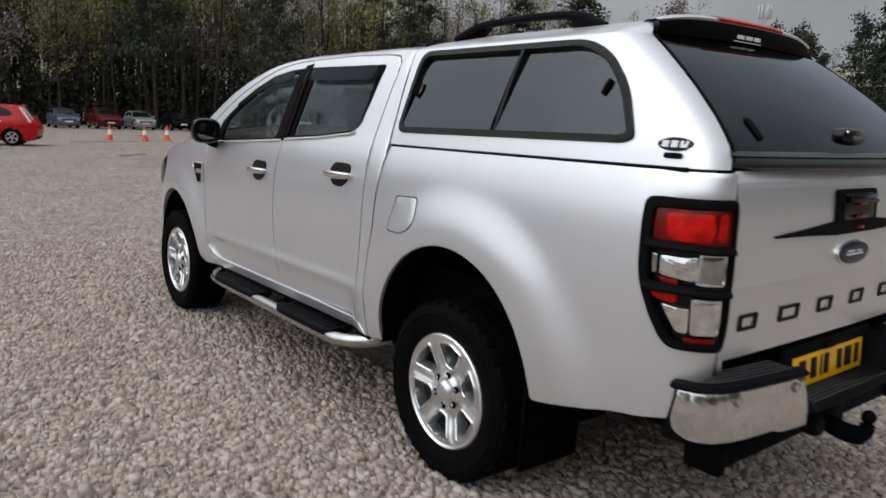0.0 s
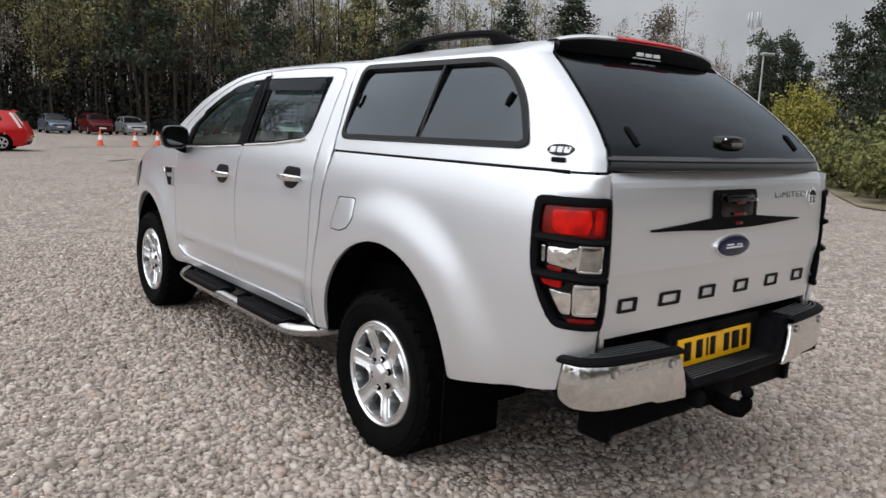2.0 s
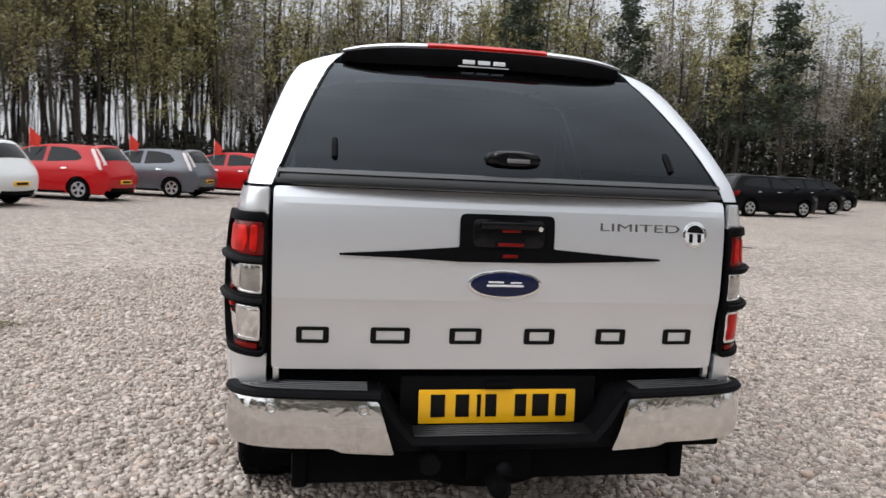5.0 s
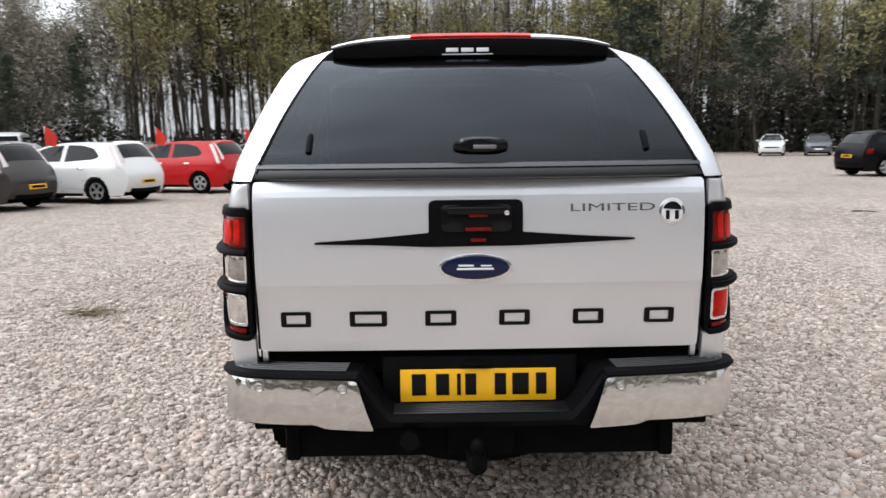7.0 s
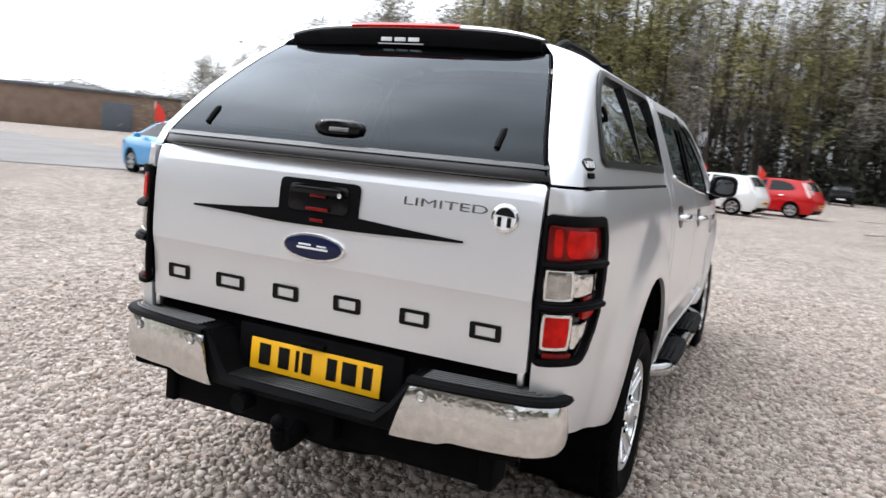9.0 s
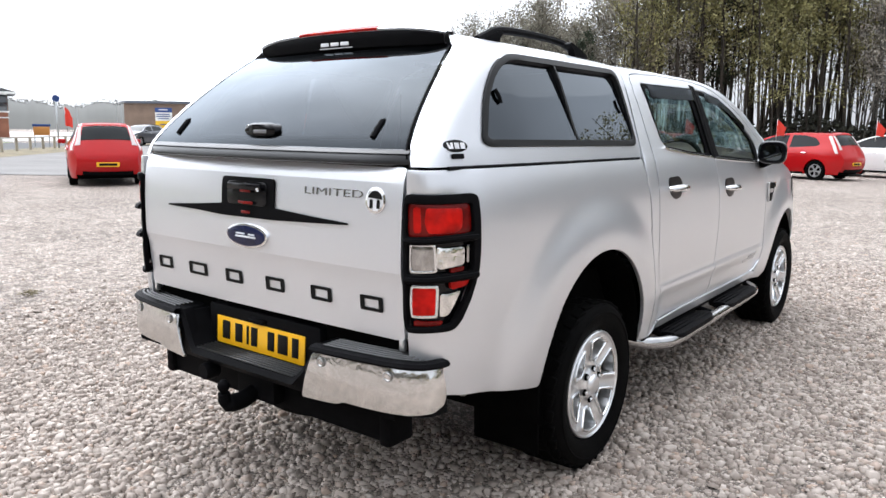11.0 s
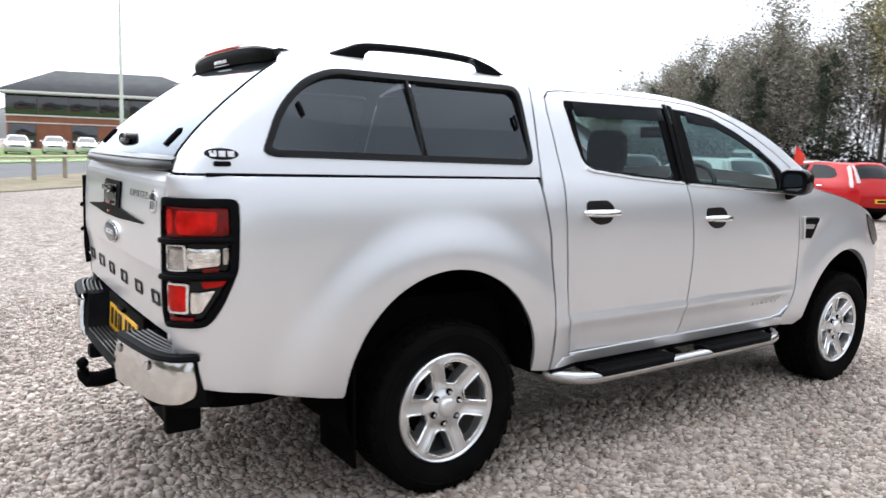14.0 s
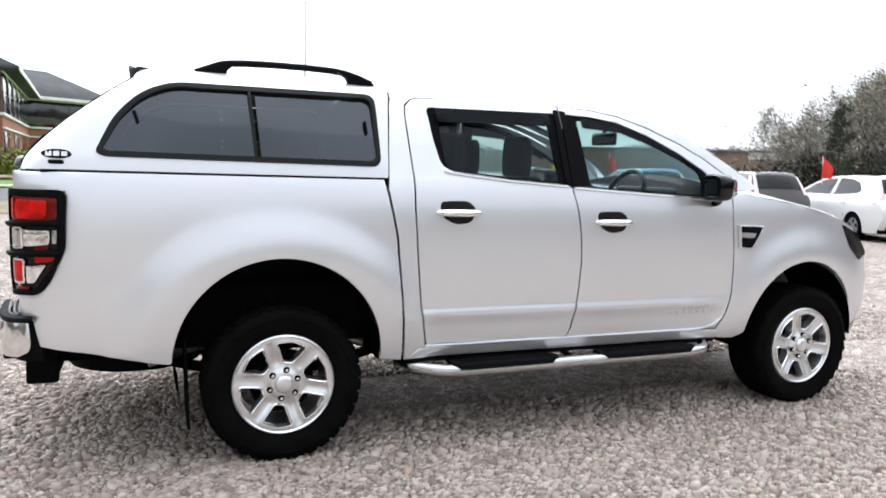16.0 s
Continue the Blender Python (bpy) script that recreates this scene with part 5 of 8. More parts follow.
    part("tow_neck", tube(smooth_path([(-0.018, -1.09, 0.455), (-0.018, -1.19, 0.430), (-0.018, -1.255, 0.44), (-0.018, -1.265, 0.48)], 5), [0.034] * 10 + [0.024] * 6, 10), STEEL_BLACK, tow)
    part("tow_ball", moved(lathe([(0.0, 0.025), (0.012, 0.022), (0.021, 0.012), (0.025, 0.0), (0.021, -0.012), (0.013, -0.021), (0.013, -0.035)], 18, "z"), Matrix.Translation((-0.018, -1.265, 0.508))), STEEL_BLACK, tow, "black tow ball cap")
    part("tow_socket", moved(lathe([(0.0, 0.0), (0.034, 0.0), (0.036, 0.045), (0.03, 0.06), (0.0, 0.06)], 16, "z"), Matrix.Translation((-0.235, -1.145, 0.50)) @ pose(0, 0, 0, 90)), BLACK, tow, "round black trailer socket")
    part("tow_end", block(0.640, -1.035, 0.466, 0.05, 0.13, 0.15, 0.012), STEEL_BLACK, tow)
    part("tow_end", block(-0.640, -1.035, 0.466, 0.05, 0.13, 0.15, 0.012), STEEL_BLACK, tow)
    for s in (1, -1):
        part("bumper_bracket", block(s * 0.60, -1.10, 0.555, 0.3, 0.2, 0.03, 0.01), UNDER, b)


def wheel(x, y):
    """Six-spoke alloy with a tall all-terrain tyre; outer face towards +x, turned about for the far side."""
    s = 1 if x > 0 else -1
    m = Matrix.Translation((x, y, 0.372)) @ (pose(0, 0, 0, 0, 0, 0) if s > 0 else pose(0, 0, 0, 0, 0, 180)) @ pose(0, 0, 0, -10, 0, 0)
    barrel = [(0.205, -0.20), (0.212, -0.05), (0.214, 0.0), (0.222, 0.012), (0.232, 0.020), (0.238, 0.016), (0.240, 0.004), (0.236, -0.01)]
    w = part("wheel", moved(lathe(barrel, 48), m), SHADED_ALLOY, truck, "six-spoke silver alloy wheel with black tyre")
    tyre = [(0.236, -0.215), (0.262, -0.238), (0.31, -0.246), (0.342, -0.240), (0.360, -0.226), (0.369, -0.20), (0.371, -0.10), (0.369, -0.01), (0.360, 0.018), (0.342, 0.034), (0.31, 0.038), (0.275, 0.030), (0.248, 0.018), (0.236, 0.004)]
    part("tyre", moved(lathe(tyre, 56), m), RUBBER, w, "black tyre")
    blocks = []
    for k in range(34):
        for row, (h, wdt, off) in enumerate(((-0.004, 0.045, 0.0), (-0.065, 0.05, 0.5), (-0.125, 0.05, 0.0), (-0.185, 0.045, 0.5))):
            a = 360 * (k + off) / 34
            bmk = block(h, 0, 0.3655, wdt, 0.055, 0.014, 0.004, 1, rot=(0, 0, 14 if row % 2 else -14))
            blocks.append(moved(bmk, pose(0, 0, 0, a, 0, 0)))
    for k in range(34):
        blocks.append(moved(block(0.0175, 0, 0.348, 0.010, 0.050, 0.018, 0.004, 1, rot=(0, 35, 0)), pose(0, 0, 0, 360 * k / 34, 0, 0)))
    part("tread", moved(join(*blocks), m), TREAD, w, "blocky tread")
    part("tyre_band", moved(lathe([(0.318, 0.0385), (0.321, 0.041), (0.326, 0.0405), (0.329, 0.0375)], 56), m), RUBBER, w)

    def dish(u, v):
        r = math.hypot(u, v)
        off = (math.degrees(math.atan2(v, u)) + 30) % 60 - 30
        across = r * abs(math.sin(radians(off)))
        # each spoke: raised edges with a shallow hollow between
        hollow = 0.007 * ease(0.024, 0.010, across) * ease(0.085, 0.11, r) * ease(0.222, 0.20, r)
        return m @ Vector((0.016 - 0.020 * ease(0.21, 0.10, r) + 0.016 * ease(0.085, 0.05, r) - hollow, u, v))

    holes = []
    for k in range(6):
        a0 = radians(60 * k + 30)
        pts = []
        for r, da in ((0.104, -13.5), (0.104, 13.5), (0.150, 18.0), (0.205, 21.0), (0.210, 0), (0.205, -21.0), (0.150, -18.0)):
            a = a0 + radians(da)
            pts.append((r * math.cos(a), r * math.sin(a), 0.016 if r != 0.150 and r != 0.203 else 0.0))
        holes.append(rounded(pts, 0.014, 4))
    rim = [(0.227 * math.cos(2 * math.pi * k / 60), 0.227 * math.sin(2 * math.pi * k / 60)) for k in range(60)]
    part("rim_lip", moved(lathe([(0.221, 0.012), (0.226, 0.018), (0.233, 0.023), (0.239, 0.018), (0.241, 0.004)], 56), m), ALLOY, w)
    part("rim", panel(rim, dish, 0.009, holes, 0.05, 0.011), ALLOY, w, "six-spoke alloy face")
    for hole in holes:
        ring = [m.inverted() @ dish(u, v) for u, v in hole]
        ring = [m @ (q + Vector((0.0045, 0, 0))) for q in ring]
        part("spoke_edge", tube(ring + [ring[0]], 0.0052, 6, ends=False), BRIGHT_RIM, w)
    part("brake_disc", moved(lathe([(0.0, -0.06), (0.15, -0.06), (0.155, -0.07), (0.155, -0.085), (0.0, -0.085)], 32), m), UNDER, w)
    part("centre_cap", moved(lathe([(0.0, 0.030), (0.026, 0.0295), (0.038, 0.026), (0.044, 0.018), (0.046, 0.004)], 28), m), ALLOY, w)
    for k in range(6):
        a = radians(60 * k + 30)
        hole = Matrix.Translation((0, 0.068 * math.cos(a), 0.068 * math.sin(a)))
        part("wheel_nut", moved(lathe([(0.0, 0.020), (0.0075, 0.020), (0.009, 0.016), (0.0095, 0.0)], 6), m @ hole), CHROME, w)
        # raised black disc stands for the shade in the nut's pocket
        part("nut_pocket", moved(lathe([(0.0, 0.0115), (0.0145, 0.0115), (0.0155, 0.004)], 14), m @ hole), UNDER, w)
    return w


def side_step(s):
    path = smooth_path([(s * 0.74, 0.60, 0.425), (s * 0.84, 0.66, 0.405), (s * 0.905, 0.78, 0.392), (s * 0.925, 0.95, 0.390), (s * 0.925, 1.6, 0.394), (s * 0.925, 2.2, 0.400), (s * 0.915, 2.38, 0.404), (s * 0.87, 2.46, 0.410), (s * 0.78, 2.49, 0.425)], 6)
    st = part("side_step", tube(path, 0.033, 14), STEP_STEEL, truck, "chrome tube side step with black treads")
    for y0, y1 in ((0.84, 1.44), (1.70, 2.34)):
        rows = []
        for k in range(15):
            y = y0 + (y1 - y0) * k / 14
            e = 1 - 0.5 * (abs(2 * k / 14 - 1) ** 10)
            z = 0.390 + 0.006 * (y - 0.9)
            rows.append([Vector((s * (0.918 + dx * e), y, z + dz)) for dx, dz in ((-0.115, 0.010), (-0.11, 0.034), (-0.05, 0.043), (0.018, 0.042), (0.040, 0.032), (0.046, 0.010), (0.0, 0.0), (-0.06, 0.0))])
        pad = part("step_tread", capped(rows), BLACK, st, "ribbed black step tread")
        for dx in (-0.075, -0.048, -0.021, 0.006):
            part("tread_rib", tube([(s * (0.918 + dx), y0 + 0.03, 0.432 + 0.006 * (y0 - 0.9)), (s * (0.918 + dx), y1 - 0.03, 0.432 + 0.006 * (y1 - 0.9))], 0.0045, 6), BLACK, pad)
    for y in (0.86, 1.55, 2.25):
        part("step_bracket", tube([(s * 0.90, y, 0.40), (s * 0.80, y, 0.42), (s * 0.66, y, 0.50)], 0.018, 8), BLACK, st)


def interior():
    def seat(x, y, wide, rear=False):
        rows = []
        for z, dy, k in ((0.86, 0.0, 0.96), (1.0, -0.03, 1.0), (1.15, -0.06, 0.98), (1.28, -0.09, 0.96), (1.37, -0.11, 0.80)):
            rows.append([Vector((x + wide * k * 0.5 * math.copysign(abs(math.cos(a)) ** 0.6, math.cos(a)), y + dy + 0.075 * math.copysign(abs(math.sin(a)) ** 0.7, math.sin(a)), z)) for a in [2 * math.pi * j / 20 for j in range(20)]])
        b = part("seat_back", capped(rows), SEAT, truck, "dark cloth seat")
        part("seat_cushion", block(x, y + 0.22, 0.82, wide, 0.5, 0.16, 0.05, 3), SEAT, b)
        for hx in ((x,) if not rear else (x - wide * 0.3, x + wide * 0.3)):
            rows = [[Vector((hx + 0.135 * k * math.copysign(abs(math.cos(a)) ** 0.55, math.cos(a)), y - 0.115 + 0.05 * math.copysign(abs(math.sin(a)) ** 0.7, math.sin(a)), z)) for a in [2 * math.pi * j / 16 for j in range(16)]]
                    for z, k in ((1.375, 0.85), (1.42, 1.0), (1.52, 1.0), (1.575, 0.9), (1.60, 0.6))]
            part("headrest", capped(rows), SEAT, b)
    seat(0.37, 1.54, 0.54)
    seat(-0.37, 1.54, 0.54)
    seat(0.0, 1.10, 1.40, True)
    rows = [[Vector((x, y, z)) for x in (-0.76, -0.4, 0.0, 0.4, 0.76)] for y, z in ((2.22, 0.95), (2.25, 1.16), (2.30, 1.245), (2.42, 1.265), (2.62, 1.265), (2.75, 1.265))]
    d = part("dashboard", grid_surface(rows), TRIM, truck, "dark grey dashboard")
    part("instrument_hood", block(0.38, 2.34, 1.285, 0.40, 0.2, 0.09, 0.03, 3), TRIM, d)
    m = Matrix.Translation((0.38, 2.17, 1.255)) @ pose(0, 0, 0, 66, 0, 0)
    ring = [m @ Vector((0.185 * math.cos(2 * math.pi * k / 32), 0.185 * math.sin(2 * math.pi * k / 32), 0)) for k in range(33)]
    sw = part("steering_wheel", tube(ring, 0.016, 8, ends=False), GLOSS_BLACK, truck, "black steering wheel")
    part("wheel_boss", moved(block(0, 0, 0.0, 0.13, 0.10, 0.05, 0.02), m), TRIM, sw)
    for a in (0, 180, 270):
        part("wheel_spoke", tube([m @ Vector((0.05 * math.cos(radians(a)), 0.05 * math.sin(radians(a)), 0)), m @ Vector((0.18 * math.cos(radians(a)), 0.18 * math.sin(radians(a)), 0))], 0.012, 6), TRIM, sw)
    rv = part("rear_view_mirror", block(0.06, 2.22, 1.63, 0.26, 0.04, 0.085, 0.018, 3), GLOSS_BLACK, truck, "black rear-view mirror")
    part("mirror_stalk", tube([(0, 2.23, 1.65), (0, 2.28, 1.70)], 0.012, 6), GLOSS_BLACK, rv)
    for s in (1, -1):
        part("door_card", panel([(0.70, 0.60), (2.55, 0.60), (2.50, 1.285), (1.5, 1.315), (0.74, 1.37)], lambda y, z, s=s: Vector((s * (body_x(y, z) - 0.06), y, z)), 0.1, flange=0, flip=s > 0), TRIM, truck)


cab()
canopy()
tailgate()
rear_bumper()
for wx, wy in ((0.868, 0.0), (-0.868, 0.0), (0.862, 3.22), (-0.862, 3.22)):
    wheel(wx, wy)
side_step(1)
side_step(-1)
interior()


# ---- materials of the place ----
APRON = material("worn_tarmac", (0.185, 0.175, 0.168), 0.9, vary=0.15, scale=0.5, fine=0.2, bump_scale=50)
CONCRETE = material("pale_concrete", (0.55, 0.55, 0.54), 0.9, vary=0.1, scale=0.2)
ASPHALT = material("asphalt", (0.09, 0.09, 0.092), 0.9, vary=0.2, scale=0.6, fine=0.2, bump_scale=60)
GRASS = material("verge_grass", (0.14, 0.118, 0.060), 0.95, vary=0.35, scale=1.2, fine=0.3, bump_scale=30, mottle=(0.22, 0.18, 0.12))
LAWN = material("lawn", (0.12, 0.19, 0.04), 0.95, vary=0.3, scale=0.5, fine=0.3, bump_scale=20)
BRICK = material("red_brick", (0.30, 0.125, 0.075), 0.85, vary=0.2, scale=0.9, fine=0.2, bump_scale=22, bump=0.2)
BRICK_DULL = material("dull_brick", (0.215, 0.150, 0.112), 0.9, vary=0.2, scale=0.9, fine=0.2, bump_scale=22)
SLATE = material("slate_roof", (0.062, 0.064, 0.066), 0.85, vary=0.2, scale=0.8, spec=0.2, fine=0.15, bump_scale=12)
CLAD = material("grey_cladding", (0.10, 0.115, 0.14), 0.5, vary=0.1, scale=0.5)
WHITE_PAINT = material("white_paint", (0.78, 0.78, 0.76), 0.5, vary=0.06, scale=2)
FENCE_WOOD = material("weathered_wood", (0.42, 0.37, 0.30), 0.85, vary=0.2, scale=6, fine=0.15, bump_scale=60, each=0.15)
GALV = material("galvanised_steel", (0.45, 0.46, 0.47), 0.5, 0.6, vary=0.1, scale=5)
PANE = material("office_glass", (0.02, 0.025, 0.032), 0.08, coat=1.0, spec=0.8)
CAR_GLASS = material("car_glass", (0.006, 0.008, 0.009), 0.06, spec=0.22)
CAR_RED = material("red_paint", (0.44, 0.004, 0.006), 0.45, coat=0.6, coat_rough=0.03, vary=0.03, spec=0.12)
CAR_DARKRED = material("dark_red_paint", (0.09, 0.005, 0.007), 0.4, coat=0.4, vary=0.03, spec=0.15)
CAR_WHITE = material("white_car_paint", (0.74, 0.75, 0.74), 0.3, coat=1.0, vary=0.02)
CAR_GREY = material("grey_paint", (0.105, 0.112, 0.128), 0.3, 0.4, coat=0.45, vary=0.03)
CAR_BROWN = material("bronze_grey_paint", (0.042, 0.038, 0.035), 0.3, 0.4, coat=0.45, vary=0.03)
CAR_BLACK = material("black_car_paint", (0.003, 0.003, 0.004), 0.3, spec=0.08, coat=0.10)
CAR_BLUE = material("bright_blue_paint", (0.04, 0.30, 0.62), 0.3, coat=1.0)
CAR_SILVER = material("pale_silver_paint", (0.36, 0.37, 0.38), 0.3, 0.4, coat=0.4)
CAR_STEEL = material("blue_grey_paint", (0.12, 0.15, 0.20), 0.3, 0.4, coat=0.4)
CAR_RIM = material("car_rim", (0.62, 0.63, 0.64), 0.3, 0.7)
FLAG = material("red_flag_cloth", (0.75, 0.05, 0.03), 0.8, vary=0.1, scale=10)
CONE_ORANGE = material("cone_orange", (0.75, 0.11, 0.03), 0.5, vary=0.1, scale=8)
SIGN_BLUE = material("sign_blue", (0.02, 0.06, 0.22), 0.5)
SIGN_YELLOW = material("sign_yellow", (0.75, 0.45, 0.02), 0.5)
SIGN_ORANGE = material("sign_orange", (0.60, 0.25, 0.06), 0.5)
BARK = material("bark", (0.042, 0.033, 0.025), 0.95, vary=0.4, scale=3, fine=0.3, bump_scale=30, each=0.35)
BARK_PALE = material("pale_bark", (0.10, 0.092, 0.080), 0.9, vary=0.4, scale=2, fine=0.3, bump_scale=25, each=0.25)
LEAF_GREEN = material("young_leaves", (0.255, 0.235, 0.095), 0.7, island=0.4, each=0.25)
LEAF_BLOSSOM = material("pale_blossom", (0.345, 0.312, 0.262), 0.8, island=0.5, each=0.2)
LEAF_BUD = material("brown_buds", (0.165, 0.130, 0.088), 0.8, island=0.5, each=0.25)
LEAF_PINE = material("pine_needles", (0.030, 0.042, 0.022), 0.8, island=0.5, each=0.2)
LEAF_BUSH = material("yellow_green_leaves", (0.235, 0.215, 0.036), 0.7, island=0.5)
# near black: shade at the wood's foot is put into this leaf colour
LEAF_SHADED = material("shaded_undergrowth", (0.022, 0.022, 0.014), 0.9, island=0.6)
LEAF_DEEP = material("deep_wood_twigs", (0.150, 0.125, 0.072), 0.9, island=0.6)
# lightened leaf colour, with distance haze mixed in
THICKET_HAZED = material("hazed_thicket_leaves", (0.29, 0.27, 0.215), 0.9, island=0.25)
LEAF_RUST = material("red_brown_buds", (0.100, 0.072, 0.054), 0.8, island=0.4)
LEAF_HEDGE = material("hedge_leaves", (0.105, 0.110, 0.026), 0.7, island=0.45)
LEAF_CLIPPED = material("clipped_leaves", (0.150, 0.170, 0.024), 0.7, island=0.4)
# grey base colour carries the haze that lies before the far trees
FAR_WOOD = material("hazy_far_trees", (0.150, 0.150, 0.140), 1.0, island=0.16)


# ---- ground ----
def ground():
    pts = []
    for i in range(41):
        r = 0.0 if i == 0 else 2.0 * (1.21 ** i)
        pts.append([Vector((r * math.cos(2 * math.pi * k / 48), r * math.sin(2 * math.pi * k / 48), 0)) for k in range(48)])
    bm = grid_surface(pts, close_v=True)
    bmesh.ops.remove_doubles(bm, verts=bm.verts[:], dist=1e-4)
    bmesh.ops.recalc_face_normals(bm, faces=bm.faces[:])
    tagged(part("ground", bm, GRAVEL, None), "pale grey crushed-stone car park surface", "ground", kind="structure")


def sheet(name, left, right, z, mat, label):
    """A flat strip of ground between two lines."""
    bm = grid_surface([[Vector((*a, z)), Vector((*b, z))] for a, b in zip(left, right)])
    bmesh.ops.recalc_face_normals(bm, faces=bm.faces[:])
    for f in bm.faces:
        if f.normal.z < 0:
            f.normal_flip()
    tagged(part(name, bm, mat, None), label, name, kind="structure")


def raw_mesh(name, verts, faces, mat, smooth=False):
    me = bpy.data.meshes.new(name)
    verts, faces = np.asarray(verts, np.float32), np.asarray(faces, np.int32)
    k = faces.shape[1]
    me.vertices.add(len(verts))
    me.vertices.foreach_set("co", verts.ravel())
    me.loops.add(faces.size)
    me.loops.foreach_set("vertex_index", faces.ravel())
    me.polygons.add(len(faces))
    me.polygons.foreach_set("loop_start", np.arange(0, faces.size, k, dtype=np.int32))
    me.polygons.foreach_set("loop_total", np.full(len(faces), k, np.int32))
    me.polygons.foreach_set("use_smooth", np.full(len(faces), smooth))
    me.materials.append(mat)
    me.update(calc_edges=True)
    me.validate()
    return me


def loose_stones():
    """Angular stones, 15 to 45 mm, thick round the pickup and thinning outwards."""
    rng = np.random.default_rng(7)
    pts = []
    for x0, x1, y0, y1 in ((-4.6, -0.35, -3.2, 7.0), (0.35, 4.6, -3.2, 6.6), (-1.6, 1.6, -3.2, -0.1)):
        n = int((x1 - x0) * (y1 - y0) * 1900)
        p = np.stack([rng.uniform(x0, x1, n), rng.uniform(y0, y1, n)], 1)
        pts.append(p)
    p = np.concatenate(pts)
    dx = np.maximum(np.abs(p[:, 0]) - 0.9, 0)
    dy = np.maximum(np.maximum(-1.3 - p[:, 1], p[:, 1] - 3.6), 0)
    d = np.hypot(dx, dy)
    keep = rng.uniform(0, 1, len(p)) < np.clip(1.15 - d / 3.2, 0.0, 1.0) ** 1.3
    keep &= ~((np.abs(p[:, 0]) < 1.6) & (p[:, 1] < -0.3) & (np.abs(p[:, 0]) > 0.35) & (rng.uniform(0, 1, len(p)) < 0.45))
    p = p[keep]
    n = len(p)
    cube = np.array([[x, y, z] for x in (-1, 1) for y in (-1, 1) for z in (-1, 1)], float)
    tris = np.array([[0, 1, 3], [0, 3, 2], [4, 6, 7], [4, 7, 5], [0, 4, 5], [0, 5, 1], [2, 3, 7], [2, 7, 6], [1, 5, 7], [1, 7, 3]])
    v = cube[None] * (1 + rng.uniform(-0.42, 0.30, (n, 8, 3)))
    size = np.clip(rng.lognormal(math.log(0.0112), 0.32, n), 0.006, 0.024)
    scale = np.stack([size * rng.uniform(0.9, 1.35, n), size * rng.uniform(0.75, 1.05, n), size * rng.uniform(0.55, 0.9, n)], 1)
    v *= scale[:, None, :] * 0.82
    a, b = rng.uniform(0, 2 * math.pi, n), rng.normal(0, 0.35, n)
    c, s = np.cos(b)[:, None], np.sin(b)[:, None]
    y, z = v[..., 1] * c - v[..., 2] * s, v[..., 1] * s + v[..., 2] * c
    c, s = np.cos(a)[:, None], np.sin(a)[:, None]
    x, y = v[..., 0] * c - y * s, v[..., 0] * s + y * c
    out = np.stack([x + p[:, 0:1], y + p[:, 1:2], z + (scale[:, 2] * 0.45)[:, None]], 2)
    f = (tris[None] + (np.arange(n) * 8)[:, None, None]).reshape(-1, 3)
    # farther out: scattered stones of which only the tops stand out of the packed surface
    n = 62000
    ang, far = rng.uniform(0, 2 * math.pi, n), 2.2 + 12.0 * rng.uniform(0, 1, n) ** 1.25
    q = np.column_stack([np.cos(ang) * (far + 0.5), 1.0 + np.sin(ang) * (far + 1.6)])
    near = np.hypot(np.maximum(np.abs(q[:, 0]) - 0.9, 0), np.maximum(np.maximum(-1.3 - q[:, 1], q[:, 1] - 3.6), 0))
    q = q[(near > rng.uniform(1.2, 3.2, n)) & (q[:, 1] > -4.5)]
    n = len(q)
    size = np.clip(rng.lognormal(math.log(0.018), 0.33, n), 0.009, 0.036)[:, None]
    turn = rng.uniform(0, 2 * math.pi, (n, 1)) + np.array([0, 1.57, 3.14, 4.71]) + rng.uniform(-0.4, 0.4, (n, 4))
    rim = size * rng.uniform(0.65, 1.2, (n, 4))
    foot = np.stack([q[:, 0:1] + np.cos(turn) * rim, q[:, 1:2] + np.sin(turn) * rim * 0.85, np.full((n, 4), 0.001)], 2)
    peak = np.column_stack([q + rng.normal(0, 0.25, (n, 2)) * size, size[:, 0] * rng.uniform(0.35, 0.75, n)])[:, None]
    four = np.array([[0, 1, 4], [1, 2, 4], [2, 3, 4], [3, 0, 4]])
    f = np.concatenate([f, (four[None] + (np.arange(n) * 5)[:, None, None]).reshape(-1, 3) + out.shape[0] * 8])
    out = np.concatenate([out.reshape(-1, 3), np.concatenate([foot, peak], 1).reshape(-1, 3)])
    ob = new("loose_gravel", raw_mesh("loose_gravel", out.reshape(-1, 3), f, STONE, True))
    tagged(ob, "loose pale grey angular gravel stones on the ground", "gravel", kind="stuff")


